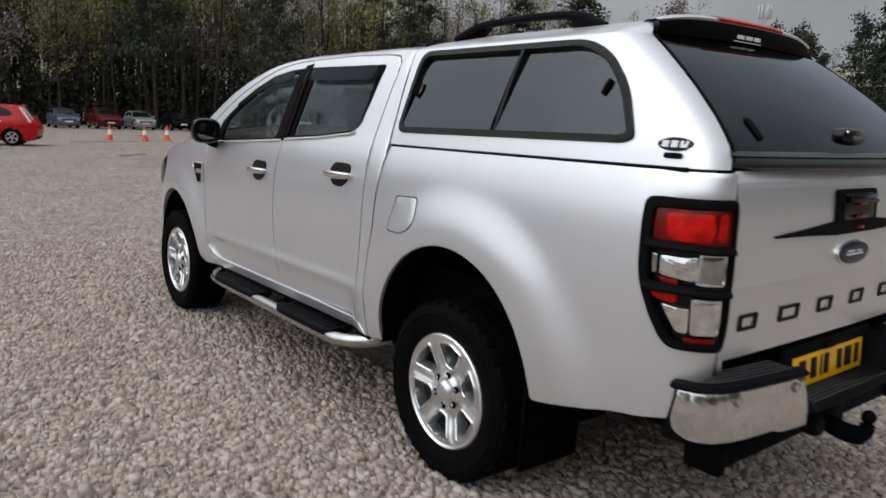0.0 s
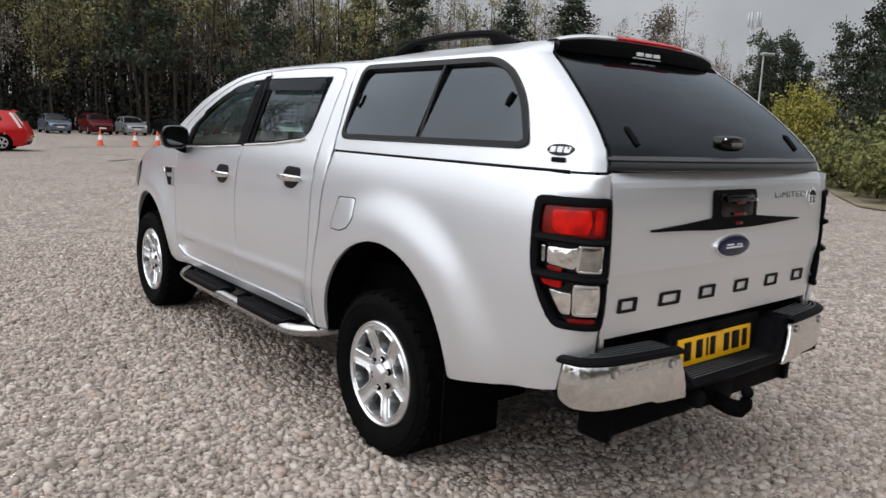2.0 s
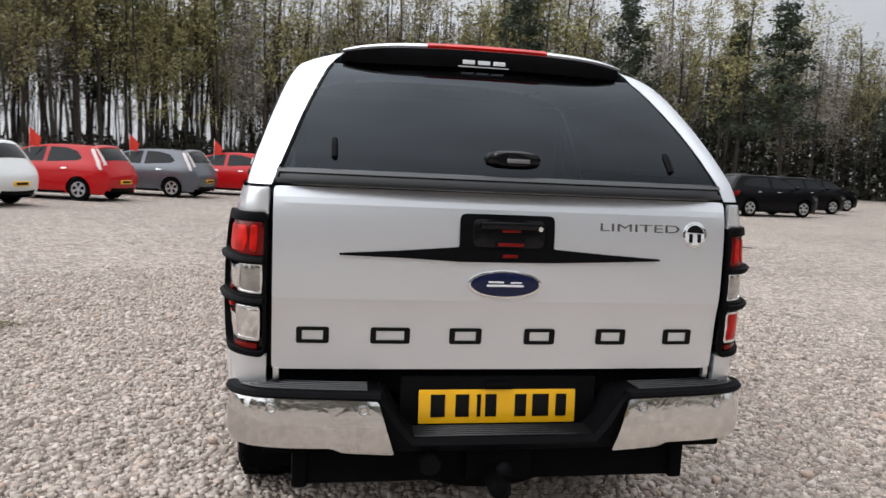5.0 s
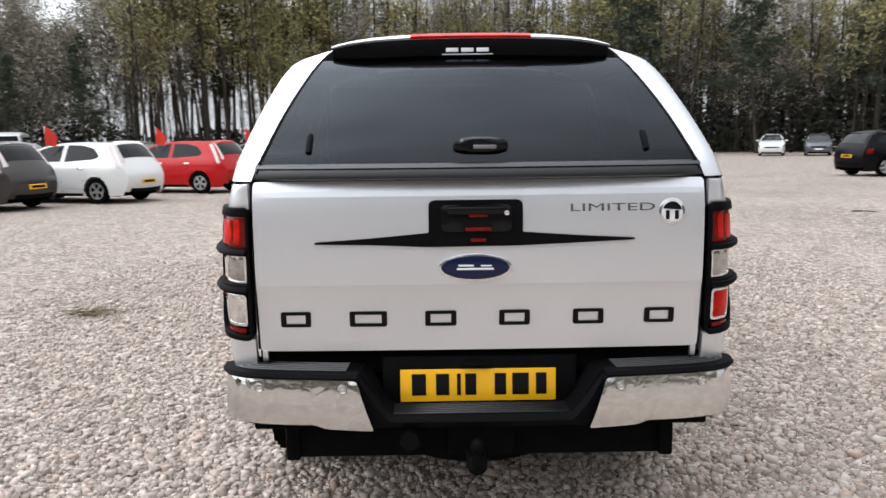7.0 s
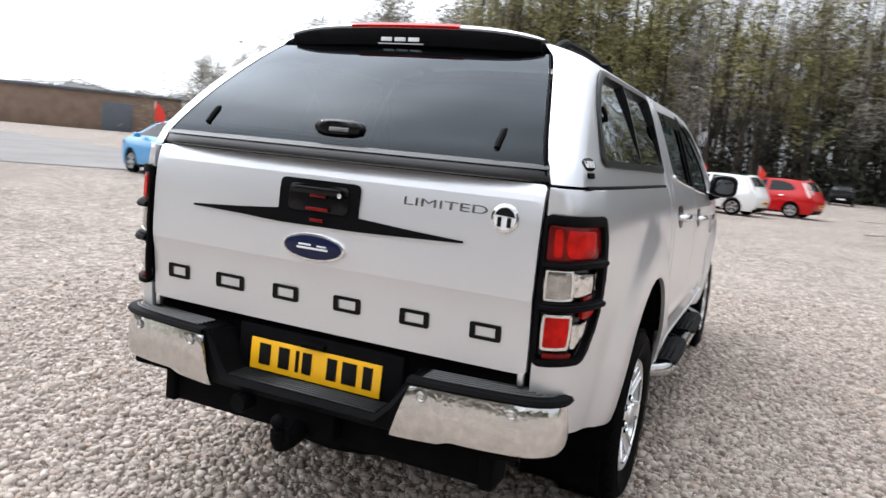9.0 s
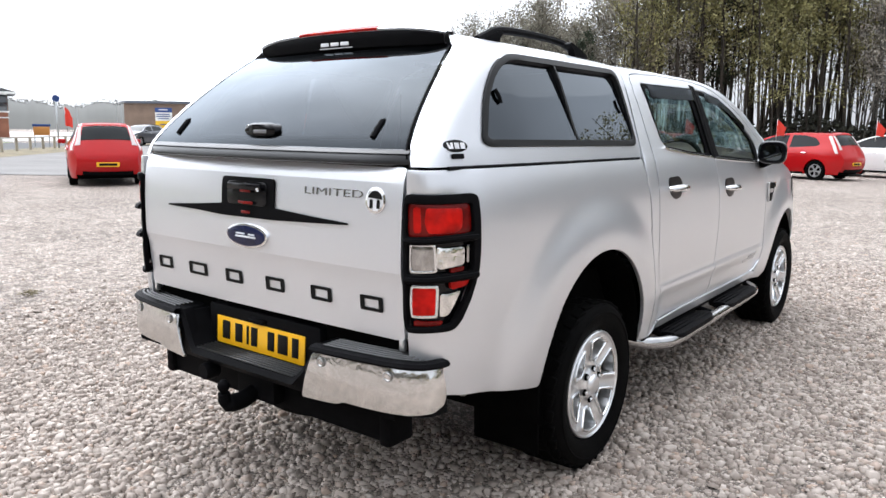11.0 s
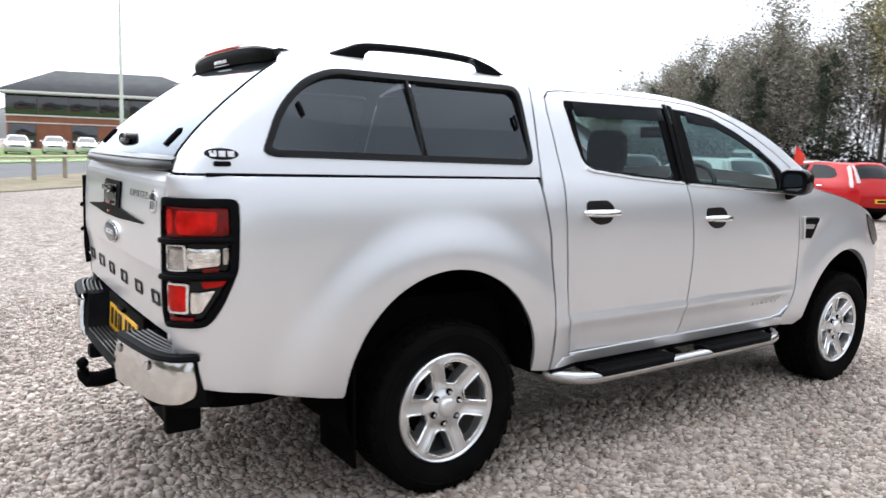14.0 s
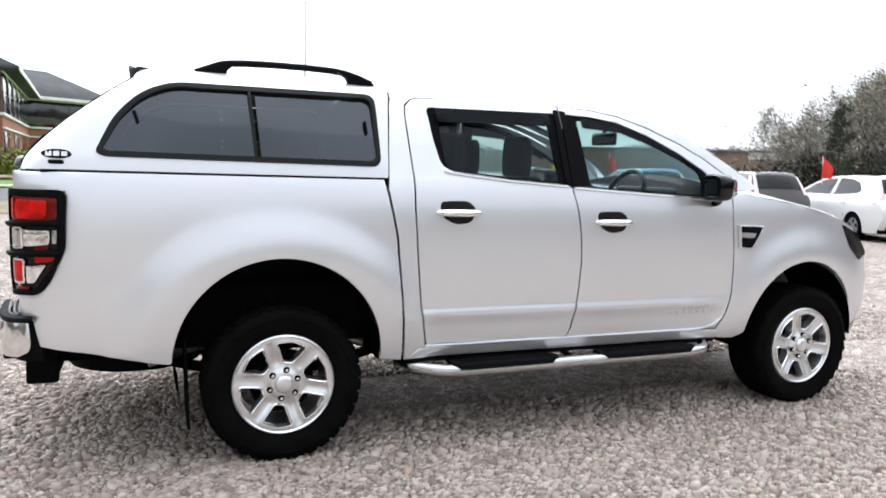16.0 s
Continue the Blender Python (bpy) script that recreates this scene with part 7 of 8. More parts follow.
# ---- buildings, fence, signs ----
def office(name, left, right, depth, eave, rise, label, hips=None):
    """Two storeys of brick with a glazed upper band and a hipped slate roof; its front runs from left to right."""
    a, b = Vector((*left, 0)), Vector((*right, 0))
    w = (b - a).length
    ang = math.degrees(math.atan2((b - a).y, (b - a).x))
    root = tagged(new(name), label, "building", group="offices")
    part("wall", block(w / 2, depth / 2, eave / 2, w, depth, eave, 0.03), BRICK, root, "red brick walls")
    up = eave * 0.60
    n = max(2, int(w / 3.2))
    for k in range(n):
        x = (k + 0.5) * w / n
        part("upper_window", block(x, -0.03, (up + eave) / 2, w / n - 0.04, 0.10, (eave - up) - 0.14, 0.02), PANE, root, "dark glazed upper window")
        if k % 2 == 0:
            part("lower_window", block(x, -0.03, eave * 0.24, w / n - 0.5, 0.10, eave * 0.40, 0.02), PANE, root, "dark ground-floor window")
    for z, h in ((up, 0.16), (eave * 0.47, 0.12), (eave - 0.02, 0.18)):
        part("band", block(w / 2, -0.05, z, w + 0.06, 0.14, h, 0.02), WHITE_PAINT, root, "white band course")
    m = int(depth / 3.2)
    for k in range(m):
        for xx in (-0.03, w + 0.03):
            part("end_window", block(xx, (k + 0.5) * depth / m, (up + eave) / 2, 0.10, depth / m - 0.10, (eave - up) - 0.14, 0.02), PANE, root)
    for xx in (-0.05, w + 0.05):
        part("band", block(xx, depth / 2, up, 0.14, depth, 0.16, 0.02), WHITE_PAINT, root)
    o = 0.9
    h, g = hips or (min(w, depth) / 2, min(w, depth) / 2)
    lo = [(-o, -o), (w + o, -o), (w + o, depth + o), (-o, depth + o)]
    bm = bmesh.new()
    base = [bm.verts.new((x, y, eave)) for x, y in lo]
    upv = [bm.verts.new((x, y, eave + 0.22)) for x, y in lo]
    rl = [bm.verts.new((h, depth / 2, eave + rise)), bm.verts.new((w - g, depth / 2, eave + rise))] if w > depth else [bm.verts.new((w / 2, h, eave + rise)), bm.verts.new((w / 2, depth - h, eave + rise))]
    for i in range(4):
        bm.faces.new((base[i], base[(i + 1) % 4], upv[(i + 1) % 4], upv[i]))
    bm.faces.new(base[::-1])
    if w > depth:
        for f in ((upv[0], upv[1], rl[1], rl[0]), (upv[1], upv[2], rl[1]), (upv[2], upv[3], rl[0], rl[1]), (upv[3], upv[0], rl[0])):
            bm.faces.new(f)
    else:
        for f in ((upv[0], upv[1], rl[0]), (upv[1], upv[2], rl[1], rl[0]), (upv[2], upv[3], rl[1]), (upv[3], upv[0], rl[0], rl[1])):
            bm.faces.new(f)
    part("roof", bm, SLATE, root, "hipped slate roof", crease=10)
    part("fascia", block(w / 2, -o - 0.02, eave + 0.10, w + 2 * o, 0.06, 0.26, 0.01), WHITE_PAINT, root)
    root.matrix_basis = pose(a.x, a.y, 0, 0, 0, ang)


def buildings():
    office("office_building", (-92.9, 5.8), (-84.9, 26.9), 10.4, 6.1, 3.05, "two-storey red brick offices with a hipped slate roof", (4.0, 6.8))
    office("office_wing", (-88.4, 26.1), (-85.7, 33.2), 7, 4.8, 2.2, "lower brick office wing with a hipped slate roof", (0.4, 5.4))
    office("low_office", (-88.0, -13.0), (-90.0, -2.2), 8, 3.7, 2.4, "low brick building with a slate roof beyond the offices")
    office("office_building", (-59.2, -19.0), (-68.0, -4.6), 7, 5.75, 2.7, "nearer two-storey brick offices with a slate roof")
    office("office_wing", (-42.0, -8.3), (-64.0, -10.2), 9, 5.75, 2.9, "long brick office wing that projects toward the car park", (4.5, 0.5))
    # long low brick unit with a sign at its end
    a, b = Vector((-81.2, 44.1, 0)), Vector((-52.0, 76.0, 0))
    w = (b - a).length
    root = tagged(new("brick_unit"), "long low brick unit with a flat roof", "building")
    part("wall", block(w / 2, 5, 2.1, w, 10, 4.2, 0.03), BRICK_DULL, root, "dull brown brick wall")
    part("roof", block(w / 2, 5, 4.3, w + 0.6, 10.6, 0.3, 0.05), CLAD, root, "flat dark roof")
    part("sign_panel", block(w * 0.65, -0.06, 3.9, 3.6, 0.1, 1.1, 0.02), WHITE_PAINT, root, "white sign panel")
    part("door", block(w * 0.45, -0.05, 1.6, 3.2, 0.1, 3.2, 0.03), CLAD, root, "grey roller door")
    root.matrix_basis = pose(a.x, a.y, 0, 0, 0, math.degrees(math.atan2((b - a).y, (b - a).x)))
    s = tagged(new("sign_board"), "blue, white and yellow sign board on posts", "sign")
    for nm, z, h, mat in (("blue_panel", 3.27, 0.50, SIGN_BLUE), ("white_panel", 2.56, 0.90, WHITE_PAINT), ("yellow_panel", 1.62, 0.96, SIGN_YELLOW)):
        part(nm, block(0, 0, z, 1.75, 0.08, h, 0.01), mat, s)
    for z, wd in ((3.3, 0.9), (2.82, 1.3), (2.58, 1.4), (2.34, 1.1), (1.7, 0.8)):
        part("writing_bar", block(-0.05, -0.06, z, wd, 0.03, 0.10, 0.005), SIGN_BLUE if z < 3.1 else WHITE_PAINT, s)
    for x in (-0.80, 0.80):
        part("post", block(x, 0.08, 1.75, 0.1, 0.1, 3.5, 0.01), GALV, s)
    s.matrix_basis = pose(-72.0, 43.5, 0, 0, 0, 55)
    s = tagged(new("direction_board"), "blue-topped orange board on posts beside the road", "sign")
    part("blue_panel", block(0, 0, 1.98, 1.5, 0.06, 0.22, 0.01), SIGN_BLUE, s)
    part("orange_panel", block(0, 0, 1.46, 1.35, 0.06, 0.80, 0.01), SIGN_ORANGE, s)
    for x in (-0.6, 0.6):
        part("post", block(x, 0.06, 1.0, 0.08, 0.08, 2.0, 0.01), GALV, s)
    s.matrix_basis = pose(-50.9, 21.0, 0, 0, 0, 65) @ Matrix.Scale(0.74, 4)
    s = tagged(new("round_road_sign"), "round blue sign on a tall grey pole", "sign")
    part("pole", tube([(0, 0, 0), (0, 0, 3.0)], 0.05, 8), GALV, s)
    part("disc", moved(lathe([(0.0, 0.03), (0.22, 0.03), (0.22, -0.03), (0.0, -0.03)], 20, "z"), Matrix.Translation((0, 0, 3.2)) @ pose(0, 0, 0, 90)), SIGN_BLUE, s)
    s.matrix_basis = pose(-47.5, 20.5, 0, 0, 0, 65)


def street_lamps():
    root = tagged(new("street_lamp"), "slim grey street lamp post", "street lamp", group="street lamps")
    part("post", tube([(0, 0, 0), (0, 0, 1.2), (0, 0, 6.0)], [0.09, 0.06, 0.04], 10), GALV, root)
    part("lamp_head", moved(block(0, 0, 0, 0.75, 0.30, 0.14, 0.06, 2), Matrix.Translation((0.25, 0, 6.03))), GALV, root, "flat lamp head")
    root.matrix_basis = pose(33.2, 17.1, 0, 0, 0, -20) @ Matrix.Scale(0.96, 4)
    for x, y, k in ((-66.0, 17.0, 1.1), (-74.0, 35.0, 0.65), (-78.0, 42.0, 0.72), (-60.0, 31.5, 0.6)):
        copy_thing(root, pose(x, y, 0, 0, 0, 70) @ Matrix.Scale(k, 4))
    tall = tagged(new("lamp_post"), "very tall slim pale pole beside the offices", "lamp post")
    part("post", tube([(0, 0, 0), (0, 0, 3.0), (0, 0, 21.0)], [0.22, 0.16, 0.10], 10), WHITE_PAINT, tall)
    part("base_plate", block(0, 0, 0.03, 0.6, 0.6, 0.06, 0.01), GALV, tall)
    tall.matrix_basis = pose(-70.0, 13.2, 0)
    mast = tagged(new("radio_mast"), "grey lattice radio mast behind the trees", "mast")
    for k in range(3):
        a = 2 * math.pi * k / 3
        part("leg", tube([(0.9 * math.cos(a), 0.9 * math.sin(a), 0), (0.35 * math.cos(a), 0.35 * math.sin(a), 22)], 0.10, 6), GALV, mast)
    for z in range(1, 22, 3):
        r0, r1 = 0.9 - 0.025 * z, 0.9 - 0.025 * (z + 3)
        for k in range(3):
            a, b = 2 * math.pi * k / 3, 2 * math.pi * (k + 1) / 3
            part("brace", tube([(r0 * math.cos(a), r0 * math.sin(a), z), (r1 * math.cos(b), r1 * math.sin(b), z + 3)], 0.05, 5), GALV, mast)
    for k in range(6):
        a = 2 * math.pi * k / 6
        part("antenna", block(0.9 * math.cos(a), 0.9 * math.sin(a), 21.3, 0.3, 0.3, 2.2, 0.05), GALV, mast)
    mast.matrix_basis = pose(118.3, 66.2, 0) @ Matrix.Scale(1.02, 4)


FENCE_LINE = [(-13.0, -11.5), (-19.5, -3.1), (-24.0, 1.1), (-34.5, 8.0), (-40.0, 13.2), (-47.0, 20.0), (-58.0, 31.0)]


def along(line, step):
    out = []
    for p, q in zip(line, line[1:]):
        p, q = Vector(p), Vector(q)
        n = max(1, round((q - p).length / step))
        out += [p.lerp(q, k / n) for k in range(n)]
    return out + [Vector(line[-1])]


def fence():
    root = tagged(new("fence"), "low weathered timber post-and-rail fence along the verge", "fence", kind="structure")
    pts = along(FENCE_LINE, 2.0)
    for p in pts:
        part("post", block(p.x, p.y, 0.36, 0.13, 0.13, 0.72, 0.015, 1), FENCE_WOOD, root)
    for p, q in zip(pts, pts[1:]):
        m = (p + q) / 2
        a = math.degrees(math.atan2((q - p).y, (q - p).x))
        part("rail", block(m.x, m.y, 0.755, (q - p).length - 0.01, 0.16, 0.07, 0.012, 1, rot=(0, 0, a)), FENCE_WOOD, root)


def shifted(line, d):
    out = []
    for i, p in enumerate(line):
        a, b = Vector(line[max(i - 1, 0)]), Vector(line[min(i + 1, len(line) - 1)])
        t = (b - a).normalized()
        out.append((p[0] + t.y * d, p[1] - t.x * d))
    return out


def outskirts():
    sheet("verge", shifted(FENCE_LINE, 3.0), shifted(FENCE_LINE, -1.2), 0.02, GRASS, "rough brown-green grass verge along the fence")
    sheet("road", shifted(FENCE_LINE, -1.2), shifted(FENCE_LINE, -8.5), 0.016, ASPHALT, "grey tarmac road beyond the fence")
    sheet("kerb", shifted(FENCE_LINE, -8.5), shifted(FENCE_LINE, -8.8), 0.12, WHITE_PAINT, "pale kerb stones along the road")
    sheet("lawn", shifted(FENCE_LINE, -8.8), shifted(FENCE_LINE, -60), 0.03, LAWN, "mown grass before the offices")
    near = [(-26.4, 3.0), (-22.3, 6.0), (-19.5, 8.0), (-15.5, 12.5), (-12.0, 17.5)]
    sheet("apron", near, [(-27.0, 4.0), (-33.0, 9.5), (-38.2, 14.8), (-45.2, 21.6), (-56.0, 32.5)], 0.010, APRON, "worn grey tarmac apron at the edge of the gravel")
    sheet("tarmac_edge", shifted(near, 0.05), shifted(near, -0.07), 0.016, ASPHALT, "dark joint along the edge of the tarmac")
    sheet("yard", [(-72.0, 24.0), (-62.0, 37.0)], [(-165.0, 62.0), (-140.0, 92.0)], 0.06, CONCRETE, "pale concrete yard beyond the road")
    east = [(11.0, -4.0), (16.3, 5.0), (21.9, 8.3), (26.4, 13.8), (34.0, 21.0), (46.0, 30.0)]
    sheet("bank", east, shifted(east, 40), 0.03, GRASS, "rough grass bank beside the car park")


# ---- trees ----
def leaf_quads(rng, centres, size, jitter):
    """Small crumpled leaf clumps as quads round the given places."""
    n = len(centres)
    u = rng.normal(size=(n, 3))
    u /= np.linalg.norm(u, axis=1)[:, None]
    w = np.cross(u, rng.normal(size=(n, 3)))
    w /= np.linalg.norm(w, axis=1)[:, None]
    s = size * rng.uniform(0.55, 1.3, n)[:, None]
    c = centres + rng.normal(0, jitter, (n, 3))
    k = np.cross(u, w) * s * 0.25
    v = np.stack([c - u * s, c - w * s * 0.55 + k, c + u * s, c + w * s * 0.55 - k], 1).reshape(-1, 3)
    f = np.arange(4 * n).reshape(-1, 4)
    return v, f


def limb(verts, faces, path, r0, r1, seg):
    base = len(verts)
    n = len(path)
    for i, p in enumerate(path):
        d = (path[min(i + 1, n - 1)] - path[max(i - 1, 0)])
        d = d / (np.linalg.norm(d) + 1e-9)
        a = np.cross(d, (0.31, 0.77, 0.2))
        a /= np.linalg.norm(a) + 1e-9
        b = np.cross(d, a)
        r = r0 + (r1 - r0) * i / (n - 1)
        for k in range(seg):
            t = 2 * math.pi * k / seg
            verts.append(p + (a * math.cos(t) + b * math.sin(t)) * r)
    for i in range(n - 1):
        for k in range(seg):
            faces.append((base + i * seg + k, base + i * seg + (k + 1) % seg, base + (i + 1) * seg + (k + 1) % seg, base + (i + 1) * seg + k))


def tree(name, seed, height, leaf_mat, bark, leaves, label, crown_from=0.35, spread=1.9, leaf_size=0.095, limbs=30, pine=False, stems=1):
    """Tapered leaning trunk, limbs and twigs, and a crown of many small clumps with gaps."""
    rng = np.random.default_rng(seed)
    root = tagged(new(name), label, "tree", group="trees at the edge")
    V, F, tips = [], [], []
    for st in range(stems):
        lean = rng.normal(0, 0.035, 2) + (rng.normal(0, 0.06, 2) if st else 0)
        off = rng.normal(0, 0.75, 2) if st else np.zeros(2)
        h = height * (1 if st == 0 else rng.uniform(0.7, 0.95))
        n = 9
        bend = rng.normal(0, 0.10, (n, 2)).cumsum(0) * 0.5
        trunk = [np.array([off[0] + lean[0] * h * k / (n - 1) + bend[k, 0], off[1] + lean[1] * h * k / (n - 1) + bend[k, 1], h * k / (n - 1)]) for k in range(n)]
        r0 = (0.011 if pine else 0.0064) * height * rng.uniform(0.75, 1.2)
        limb(V, F, trunk, r0, 0.02, 7)
        for _ in range(limbs // stems):
            t = rng.uniform(crown_from * 0.7, 0.97)
            k = t * (n - 1)
            i = min(int(k), n - 2)
            p = trunk[i] + (trunk[i + 1] - trunk[i]) * (k - i)
            a = rng.uniform(0, 2 * math.pi)
            reach = spread * (1.15 - t) * rng.uniform(0.6, 1.3) + 0.25
            if pine:
                reach = spread * (1.08 - t) * rng.uniform(0.7, 1.15) + 0.2
            up = reach * (rng.uniform(-0.1, 0.25) if pine else rng.uniform(0.8, 1.8))
            path = [p + np.array([math.cos(a) * reach * s, math.sin(a) * reach * s, up * s ** 1.2]) + rng.normal(0, 0.05, 3) * s for s in (0, 0.33, 0.66, 1.0)]
            limb(V, F, path, r0 * 0.32 * (1.1 - t), 0.008, 4)
            for _ in range(7):
                s = rng.uniform(0.25, 1.0)
                q = path[0] + (path[-1] - path[0]) * s
                e = q + rng.normal(0, 0.32 if pine else 0.42, 3) + np.array([0, 0, 0.05 if pine else 0.30])
                limb(V, F, [q, e], 0.011, 0.004, 3)
                tips += [q, e, (q + e) / 2]
    part_ob = new("trunk", raw_mesh("trunk", V, F, bark, True))
    part_ob.parent = root
    tips = np.array(tips)
    c = tips[rng.integers(0, len(tips), int(leaves * 1.1))]
    v, f = leaf_quads(rng, c, leaf_size, 0.26 if not pine else 0.20)
    crown = new("crown", raw_mesh("crown", v, f, leaf_mat))
    crown.parent = root
    return root


SKYLINE = ((-48, -43, -40, -34, -28, -22, 16, 26, 34, 42, 50, 56, 59, 61, 75), (0.47, 0.56, 0.68, 0.86, 1.06, 1.20, 1.20, 1.05, 0.97, 0.84, 0.68, 0.60, 0.56, 0.46, 0.46))


def woods():
    """The belt of thin spring trees round two sides of the car park."""
    rng = random.Random(11)
    kinds = [tree("birch_tree", 1, 15.5, LEAF_GREEN, BARK, 2600, "tall thin trees from one root with sparse young green leaves", 0.42, 2.0, stems=3),
             tree("birch_tree", 2, 14.0, LEAF_BLOSSOM, BARK_PALE, 2400, "tall thin tree with pale blossom and bare twigs", 0.30, 2.0, 0.080, stems=2),
             tree("birch_tree", 3, 16.5, LEAF_BUD, BARK, 1200, "tall thin trees from one root with brown buds and bare twigs", 0.40, 1.9, 0.085, stems=3),
             tree("birch_tree", 4, 13.0, LEAF_GREEN, BARK, 2600, "slim twin-stemmed tree with young green leaves", 0.32, 2.2, stems=2),
             tree("birch_tree", 5, 15.0, LEAF_BLOSSOM, BARK, 1900, "slim three-stemmed tree with thin pale blossom", 0.35, 1.8, 0.085, stems=3),
             tree("pine_tree", 6, 15.0, LEAF_PINE, BARK, 4800, "dark green pine with a bare lower trunk", 0.42, 4.2, 0.135, 46, True),
             tree("pine_tree", 7, 12.0, LEAF_PINE, BARK, 3400, "dark green bushy pine", 0.25, 2.8, 0.125, 36, True),
             tree("young_tree", 8, 9.0, THICKET_HAZED, BARK, 6000, "dense rounded young tree with brown-green leaves", 0.14, 2.9, 0.085, 60),
             tree("young_tree", 9, 9.0, THICKET_HAZED, BARK_PALE, 4000, "thin young tree with brown buds and fine twigs", 0.18, 2.6, 0.075, 56),
             tree("brown_tree", 10, 11.0, LEAF_RUST, BARK, 6500, "rounded tree with dense red-brown buds", 0.22, 2.9, 0.10, 54)]
    front = [(-51.0, 53.5), (-47.0, 56.0), (-38.0, 61.0), (-20.0, 69.0), (0.0, 73.0), (18.0, 72.0), (34.0, 64.0), (48.0, 54.0), (58.0, 42.0), (62.0, 28.0), (58.0, 12.0)]
    used = set()
    for row, (d, step) in enumerate(((0.0, 2.3), (-3.0, 2.3), (-7.0, 2.8), (-12.0, 3.6))):
        for p in along(shifted(front, d), step):
            az = math.degrees(math.atan2(p.x, p.y + 2))
            pick = rng.random()
            if 38 < az < 75:
                if az < 54:
                    k = rng.choice((2, 2, 2, 3, 6, 0, 6, 2))
                elif az < 59.5:
                    k = rng.choice((1, 2, 4, 2))
                else:
                    k = rng.choice((2, 6, 6, 2, 5))
            elif az < -23:
                if row < 2 and pick > 0.45:
                    continue
                k = 6 if pick < 0.06 else rng.choice((7, 7, 7, 8, 8))
            else:
                k = 5 if pick < 0.035 else rng.choice((0, 0, 2, 1, 1, 3, 4, 3) if az > -6 else (0, 0, 0, 1, 0, 3, 3, 2))
            tall = float(np.interp(az, SKYLINE[0], SKYLINE[1]))
            m = pose(p.x + rng.uniform(-1.1, 1.1), p.y + rng.uniform(-1.1, 1.1), 0, 0, 0, rng.uniform(0, 360)) @ Matrix.Scale(tall * rng.uniform(0.82, 1.15) * (1.26 if k > 6 else 1.0), 4)
            if k not in used:
                kinds[k].matrix_basis = m
                used.add(k)
            else:
                copy_thing(kinds[k], m)
    # dark pines and a blossom tree that stand before the belt, beside the bank
    for x, y, k, s in ((40.8, 21.0, 6, 0.76), (42.8, 19.8, 6, 0.70), (35.0, 12.5, 6, 0.86), (36.2, 10.4, 6, 0.95), (40.5, 14.0, 5, 0.75), (41.8, 20.4, 6, 0.82), (39.9, 20.6, 6, 0.72), (42.0, 22.2, 6, 0.84), (43.6, 21.2, 6, 0.80), (34.0, 11.2, 6, 0.82), (37.6, 12.2, 6, 0.92), (33.6, 13.4, 6, 0.72), (38.0, 25.0, 1, 0.60), (41.5, 28.5, 1, 0.66)):
        copy_thing(kinds[k], pose(x, y, 0, 0, 0, x * 31) @ Matrix.Scale(s, 4))
    # pines and a brown tree that rise out of the belt
    for x, y, k, wide, high in ((27.5, 60.5, 5, 1.2, 1.08), (39.5, 56.0, 5, 1.3, 1.04), (46.5, 48.5, 5, 1.1, 0.88), (47.5, 41.0, 5, 1.4, 0.84), (49.0, 40.2, 6, 1.3, 1.0), (49.5, 36.0, 9, 1.0, 0.98), (17.5, 64.0, 5, 1.3, 1.12), (-42.5, 53.5, 6, 0.9, 0.80), (-38.5, 55.5, 6, 0.8, 0.92), (-35.0, 58.0, 6, 0.9, 0.96), (-30.0, 60.5, 6, 0.9, 1.08)):
        m = pose(x, y, 0, 0, 0, x * 31) @ Matrix.Diagonal((wide, wide, high, 1))
        if k not in used:
            kinds[k].matrix_basis = m
            used.add(k)
        else:
            copy_thing(kinds[k], m)
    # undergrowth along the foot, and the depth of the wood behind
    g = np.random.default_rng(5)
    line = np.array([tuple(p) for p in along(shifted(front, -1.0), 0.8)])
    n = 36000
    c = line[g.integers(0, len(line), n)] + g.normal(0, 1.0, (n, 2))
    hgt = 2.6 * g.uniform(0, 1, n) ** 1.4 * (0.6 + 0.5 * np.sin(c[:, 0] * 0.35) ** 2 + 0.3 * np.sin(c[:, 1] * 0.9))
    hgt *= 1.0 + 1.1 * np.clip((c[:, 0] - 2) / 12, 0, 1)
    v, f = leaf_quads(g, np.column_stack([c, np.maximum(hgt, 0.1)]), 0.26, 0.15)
    tagged(new("undergrowth", raw_mesh("undergrowth", v, f, LEAF_SHADED)), "brambles and scrub, shaded dark, at the foot of the trees", "undergrowth", kind="stuff")
    V, F = [], []
    back = np.array([tuple(p) for p in along(shifted(front, -11.0), 1.0)])
    for _ in range(2300):
        q = back[g.integers(0, len(back))] + g.normal(0, 5.5, 2)
        az = math.degrees(math.atan2(q[0], q[1] + 2))
        if az < -24 or (az < -5 and g.random() > 0.35):
            continue
        h = g.uniform(9, 16) * np.interp(az, *SKYLINE)
        e = g.normal(0, 0.8, 2)
        limb(V, F, [np.array([q[0], q[1], 0]), np.array([q[0] + e[0] * 0.4, q[1] + e[1] * 0.4, h * 0.5]), np.array([q[0] + e[0], q[1] + e[1], h])], g.uniform(0.03, 0.10), 0.02, 4)
    tagged(new("far_trunks", raw_mesh("far_trunks", V, F, BARK, True)), "close-set bare trunks deep in the wood", "far trees", kind="stuff")

    def belt(n, depth, wide, low, high, keep_az=-43.0, edge=front):
        """Places spread through the wood: its height there is a share of the ragged skyline, and open patches are left."""
        line = np.array([tuple(p) for p in along(shifted(edge, depth), 1.0)])
        c = line[g.integers(0, len(line), n)] + g.normal(0, wide, (n, 2))
        az = np.degrees(np.arctan2(c[:, 0], c[:, 1] + 2))
